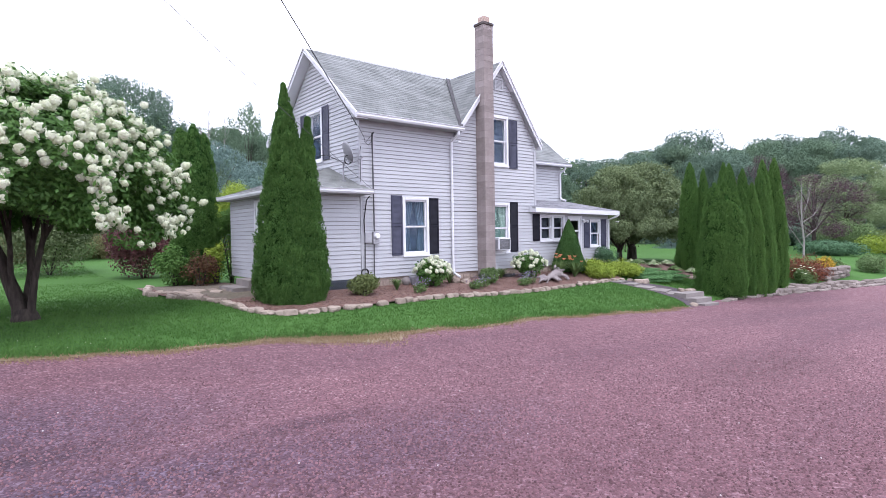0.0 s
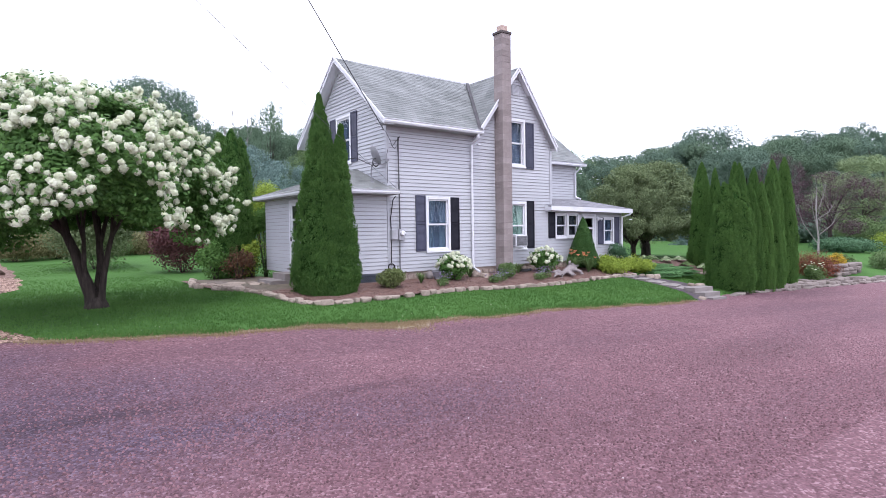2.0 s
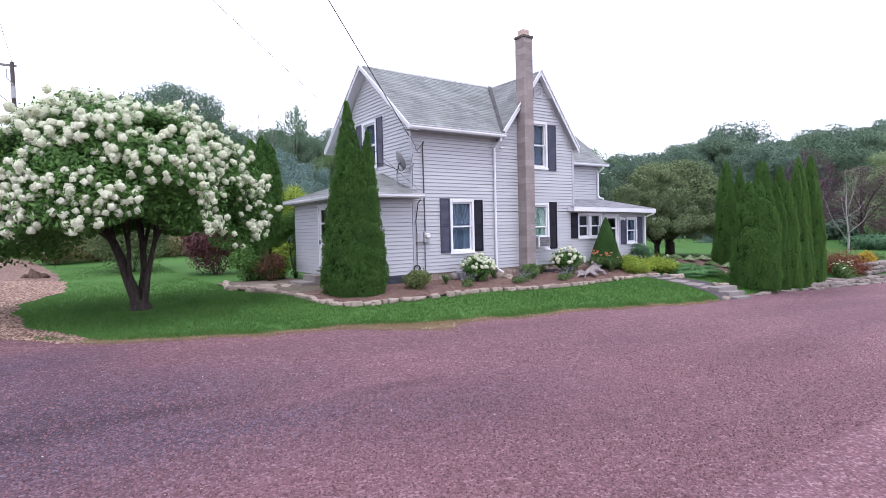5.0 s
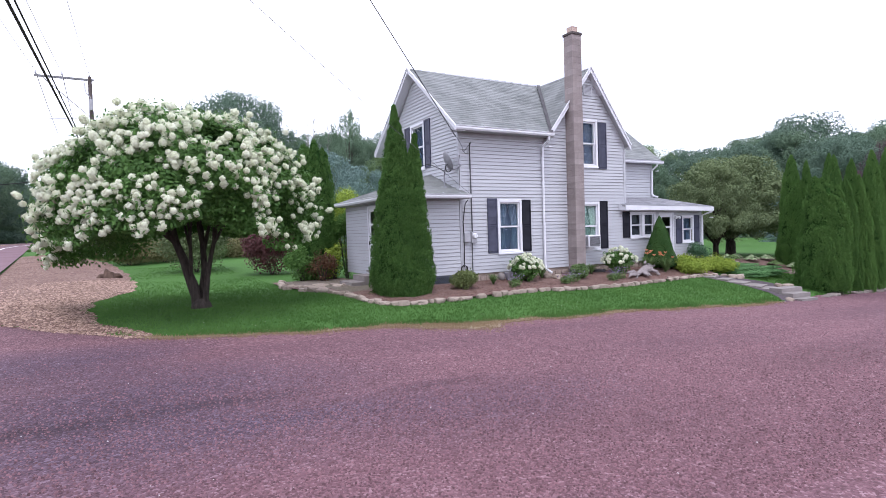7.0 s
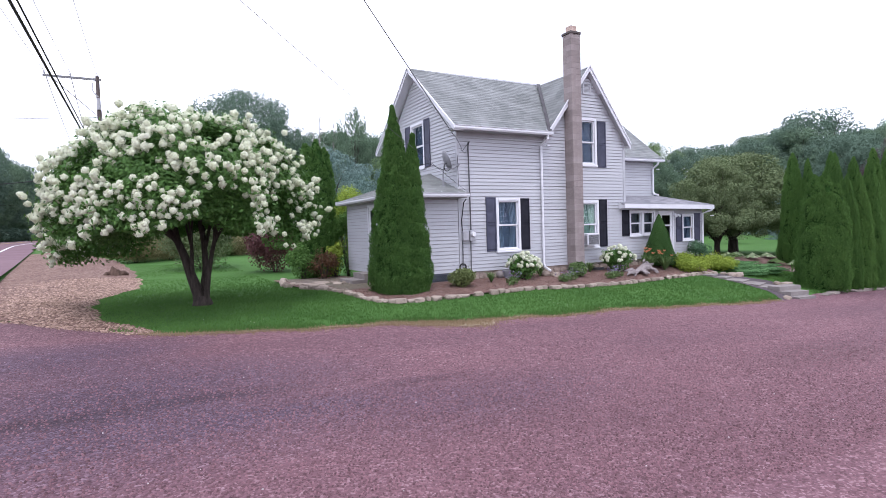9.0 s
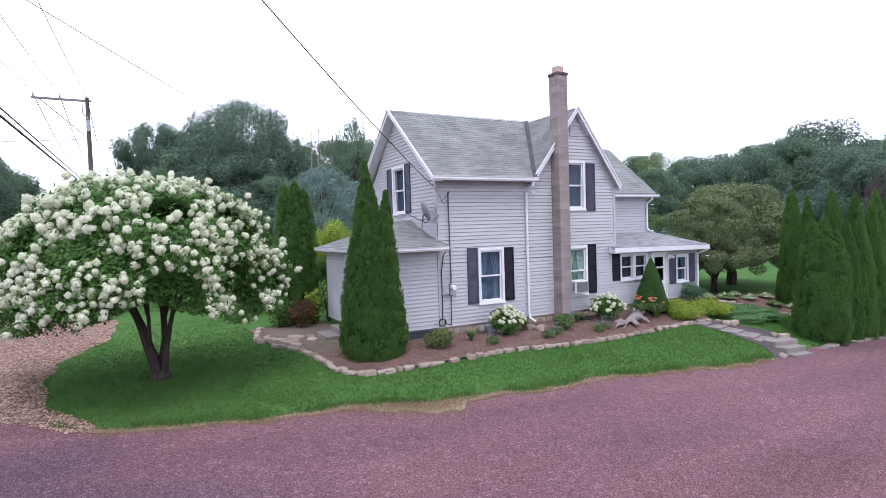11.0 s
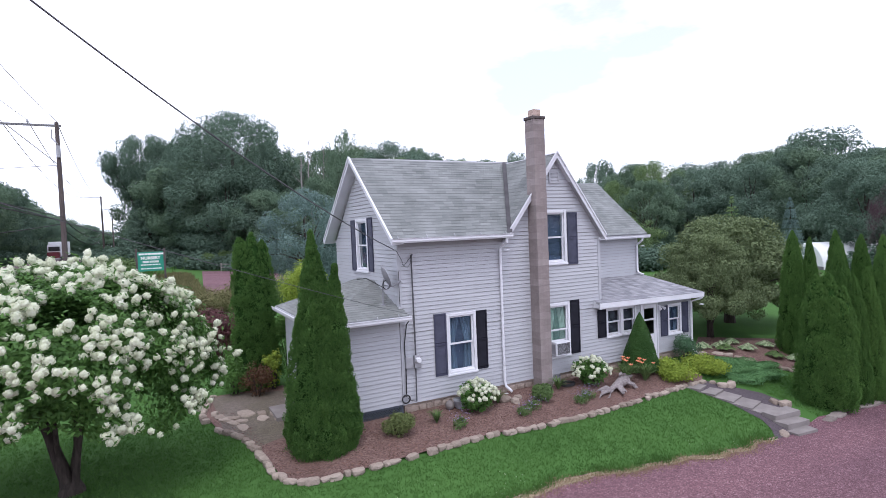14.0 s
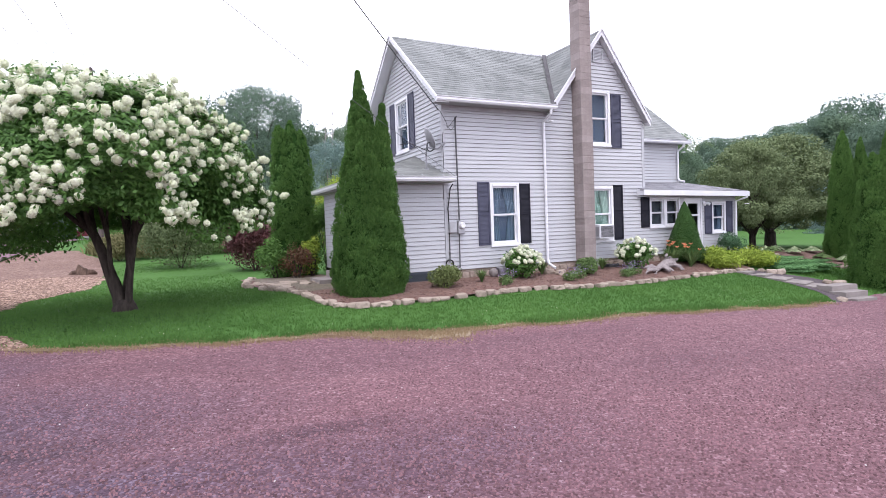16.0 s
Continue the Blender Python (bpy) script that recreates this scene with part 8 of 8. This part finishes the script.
blades(0, np.stack([px_[ok], py_[ok]], 1), 0.036, BLADE, "grass", "mown green grass blades of the lawn")
# ragged longer tufts along the drive, and clover
ex_ = q.uniform(-1.5, 16.3, 4200)
ey_ = edge(ex_) + np.abs(q.normal(0, 0.16, 4200)) - 0.03
okk = (np.sin(1.7 * ex_) + np.sin(4.1 * ex_ + 1) + q.normal(0, 0.5, 4200) > -0.4)
blades(0, np.stack([ex_[okk], ey_[okk]], 1), 0.06, BLADE, "grass", "longer weedy grass along the drive's edge", 0.05)
sx_ = np.concatenate([q.normal(5.0, 0.7, 2600), q.uniform(-1, 16, 5000)])
sy_ = edge(sx_) - np.abs(q.normal(0, 0.14, len(sx_))) * (1 + 1.6 * np.exp(-(((sx_ - 5.0) / 1.1) ** 2))) + 0.03
blades(0, np.stack([sx_, sy_], 1), 0.03, STRAW, "dry_grass", "thin dry straw-coloured grass where lawn meets gravel", 0.06, 0.012, 3)


mx_, my_ = q.uniform(-3.4, 5.4, 15000), 38 + 24 * q.random(15000) ** 1.4
okm = (mx_ > chip_edge(my_) + 0.4) & (mx_ < 5.2 + 0.07 * (my_ - 44))
blades(0, np.stack([mx_[okm], my_[okm]], 1), 0.62, WEED, "tall_grass", "tall tangled olive weeds before the sign", 0.16)
mx_, my_ = q.normal(-1.6, 1.3, 5200), q.normal(61.5, 2.6, 5200)
blades(0, np.stack([mx_, my_], 1), 1.15, BLADE, "tall_grass", "rank green grass bank beside the road", 0.18)


def flakes(n, xs, ys, zs, size, mat, name, label, category, thick=0.35, aspect=0.7):
    """Loose little wedges."""
    a = q.uniform(0, 6.283, n)
    s = size * q.uniform(0.5, 1.5, n)
    ca, sa = np.cos(a), np.sin(a)
    c = np.stack([xs, ys, zs], 1)
    u = np.stack([ca, sa, q.uniform(-0.25, 0.25, n)], 1) * s[:, None] * 0.5
    w_ = np.stack([-sa, ca, q.uniform(-0.25, 0.25, n)], 1) * s[:, None] * 0.5 * aspect
    up = np.zeros((n, 3))
    up[:, 2] = s * thick
    apex = c + up
    quads = np.concatenate([np.stack([c - u - w_ * 0.3, c + w_, apex + w_ * 0.4, apex - u * 0.5], 1), np.stack([c + w_, c + u * 0.9, apex + u * 0.45, apex + w_ * 0.4], 1),
                            np.stack([c + u * 0.9, c - w_, apex - w_ * 0.4, apex + u * 0.45], 1), np.stack([c - w_, c - u - w_ * 0.3, apex - u * 0.5, apex - w_ * 0.4], 1),
                            np.stack([apex - u * 0.5, apex + w_ * 0.4, apex + u * 0.45, apex - w_ * 0.4], 1)])
    quads = quads.reshape(5, n, 4, 3).transpose(1, 0, 2, 3).reshape(-1, 4, 3)
    # weld each flake so that it is one island
    v = quads.reshape(n, 20, 3)
    pts = np.stack([v[:, 0], v[:, 1], v[:, 5], v[:, 9], v[:, 3], v[:, 2], v[:, 6], v[:, 10]], 1).reshape(-1, 3)
    me = bpy.data.meshes.new(name)
    f = np.array([(0, 1, 5, 4), (1, 2, 6, 5), (2, 3, 7, 6), (3, 0, 4, 7), (4, 5, 6, 7)], np.int32)
    fi = (np.arange(n, dtype=np.int32)[:, None, None] * 8 + f[None]).reshape(-1)
    me.vertices.add(len(pts))
    me.vertices.foreach_set("co", pts.astype(np.float32).ravel())
    me.loops.add(len(fi))
    me.loops.foreach_set("vertex_index", fi)
    me.polygons.add(len(fi) // 4)
    me.polygons.foreach_set("loop_start", np.arange(0, len(fi), 4, dtype=np.int32))
    me.materials.append(mat)
    me.update(calc_edges=True)
    return tagged(new(name, me), label, category, kind="stuff")


n = 42000
gx_ = q.uniform(-6, 20, n)
gy_ = edge(gx_) - 0.02 - 0.55 * np.exp(-(((gx_ - 5.2) / 1.0) ** 2)) - np.abs(q.normal(0, 4.5, n))
flakes(n, gx_, gy_, ground_z(gx_, gy_) + 0.004, 0.023, PEBBLE, "loose_gravel", "loose red shale chips lying on the drive", "gravel")
n = 120000
gx_ = np.clip(q.normal(3.5, 5.0, n), -9, 20)
gy_ = 1.2 + np.abs(q.normal(0, 3.6, n))
inside = gy_ < edge(gx_) - 0.3 - 0.6 * np.exp(-(((gx_ - 5.2) / 1.0) ** 2))
flakes(int(inside.sum()), gx_[inside], gy_[inside], ground_z(gx_, gy_)[inside] + 0.0, 0.027, SHARD, "packed_gravel", "packed red shale pieces of the drive", "gravel", 0.62, 0.85)
n = 260
kx_ = q.uniform(-1.0, 16.0, n)
ky_ = edge(kx_) + 0.1 + np.abs(q.normal(0, 0.7, n))
okl = on_lawn(kx_, ky_) & (np.sin(2.3 * kx_) + np.sin(0.9 * kx_ + 1) + q.normal(0, 0.6, n) > 0.2)
kx_, ky_ = kx_[okl], ky_[okl]
flakes(len(kx_), kx_, ky_, ground_z(kx_, ky_) + 0.03, 0.015, surf("clover_bloom", (0.24, 0.32, 0.17), (0.46, 0.50, 0.38), scale=5, rough=0.9, bump=0, island=0.6), "clover", "small pale clover heads in the lawn", "clover", 0.6, 0.9)
n = 240
gx_ = np.clip(q.normal(3.5, 5.0, n), -9, 20)
gy_ = 1.0 + 8.0 * q.random(n)
flakes(n, gx_, gy_, ground_z(gx_, gy_) + 0.008, 0.019, surf("pale_pebble", (0.26, 0.23, 0.235), (0.46, 0.43, 0.43), scale=5, rough=0.9, bump=0.2, island=0.6), "pale_pebbles", "scattered pale pebbles on the red drive", "gravel", 0.5, 0.8)
n = 14000
cy_ = 10.4 + 14 * q.random(n) ** 1.3
cx_ = chip_edge(cy_) + 0.12 - np.abs(q.normal(0, 1.6, n))
lim = np.interp(cy_, (10.2, 10.6, 11.6, 12.5, 13.15, 14.6, 20, 27, 37), (-0.85, -1.05, -2.15, -2.8, -3.4, -4.3, -5.3, -5.9, -6.85)) - 0.25
okc = cx_ > lim
cx_, cy_ = cx_[okc], cy_[okc]
lc = np.interp(cy_, (10.2, 10.6, 11.6, 12.5, 13.15, 14.6, 20, 27, 37), (-0.85, -1.05, -2.15, -2.8, -3.4, -4.3, -5.3, -5.9, -6.85))
fr = np.clip((cx_ - lc) / (chip_edge(cy_) - lc + 1e-6), 0, 1)
hz_ = ground_z(cx_, cy_) + 0.02 + 0.10 * np.sin(fr * math.pi) * np.minimum(1, (cy_ - 10.2) / 2.5)
flakes(len(cx_), cx_, cy_, hz_, 0.075, CHIP, "wood_chips", "loose pale wood chips", "wood chips", 0.16, 0.45)
n = 5000
mx_ = q.uniform(3.5, 17.8, n)
my_ = np.interp(mx_, FRONT_X, FRONT_Y) + 0.1 + q.random(n) * 2.0
flakes(n, mx_, my_, ground_z(mx_, my_) + 0.052, 0.05, surf("bark_chip", (0.05, 0.026, 0.02), (0.22, 0.13, 0.105), scale=5, rough=0.95, bump=0, island=0.9), "bark_chips", "loose brown bark chips on the bed", "bark mulch", 0.2, 0.5)
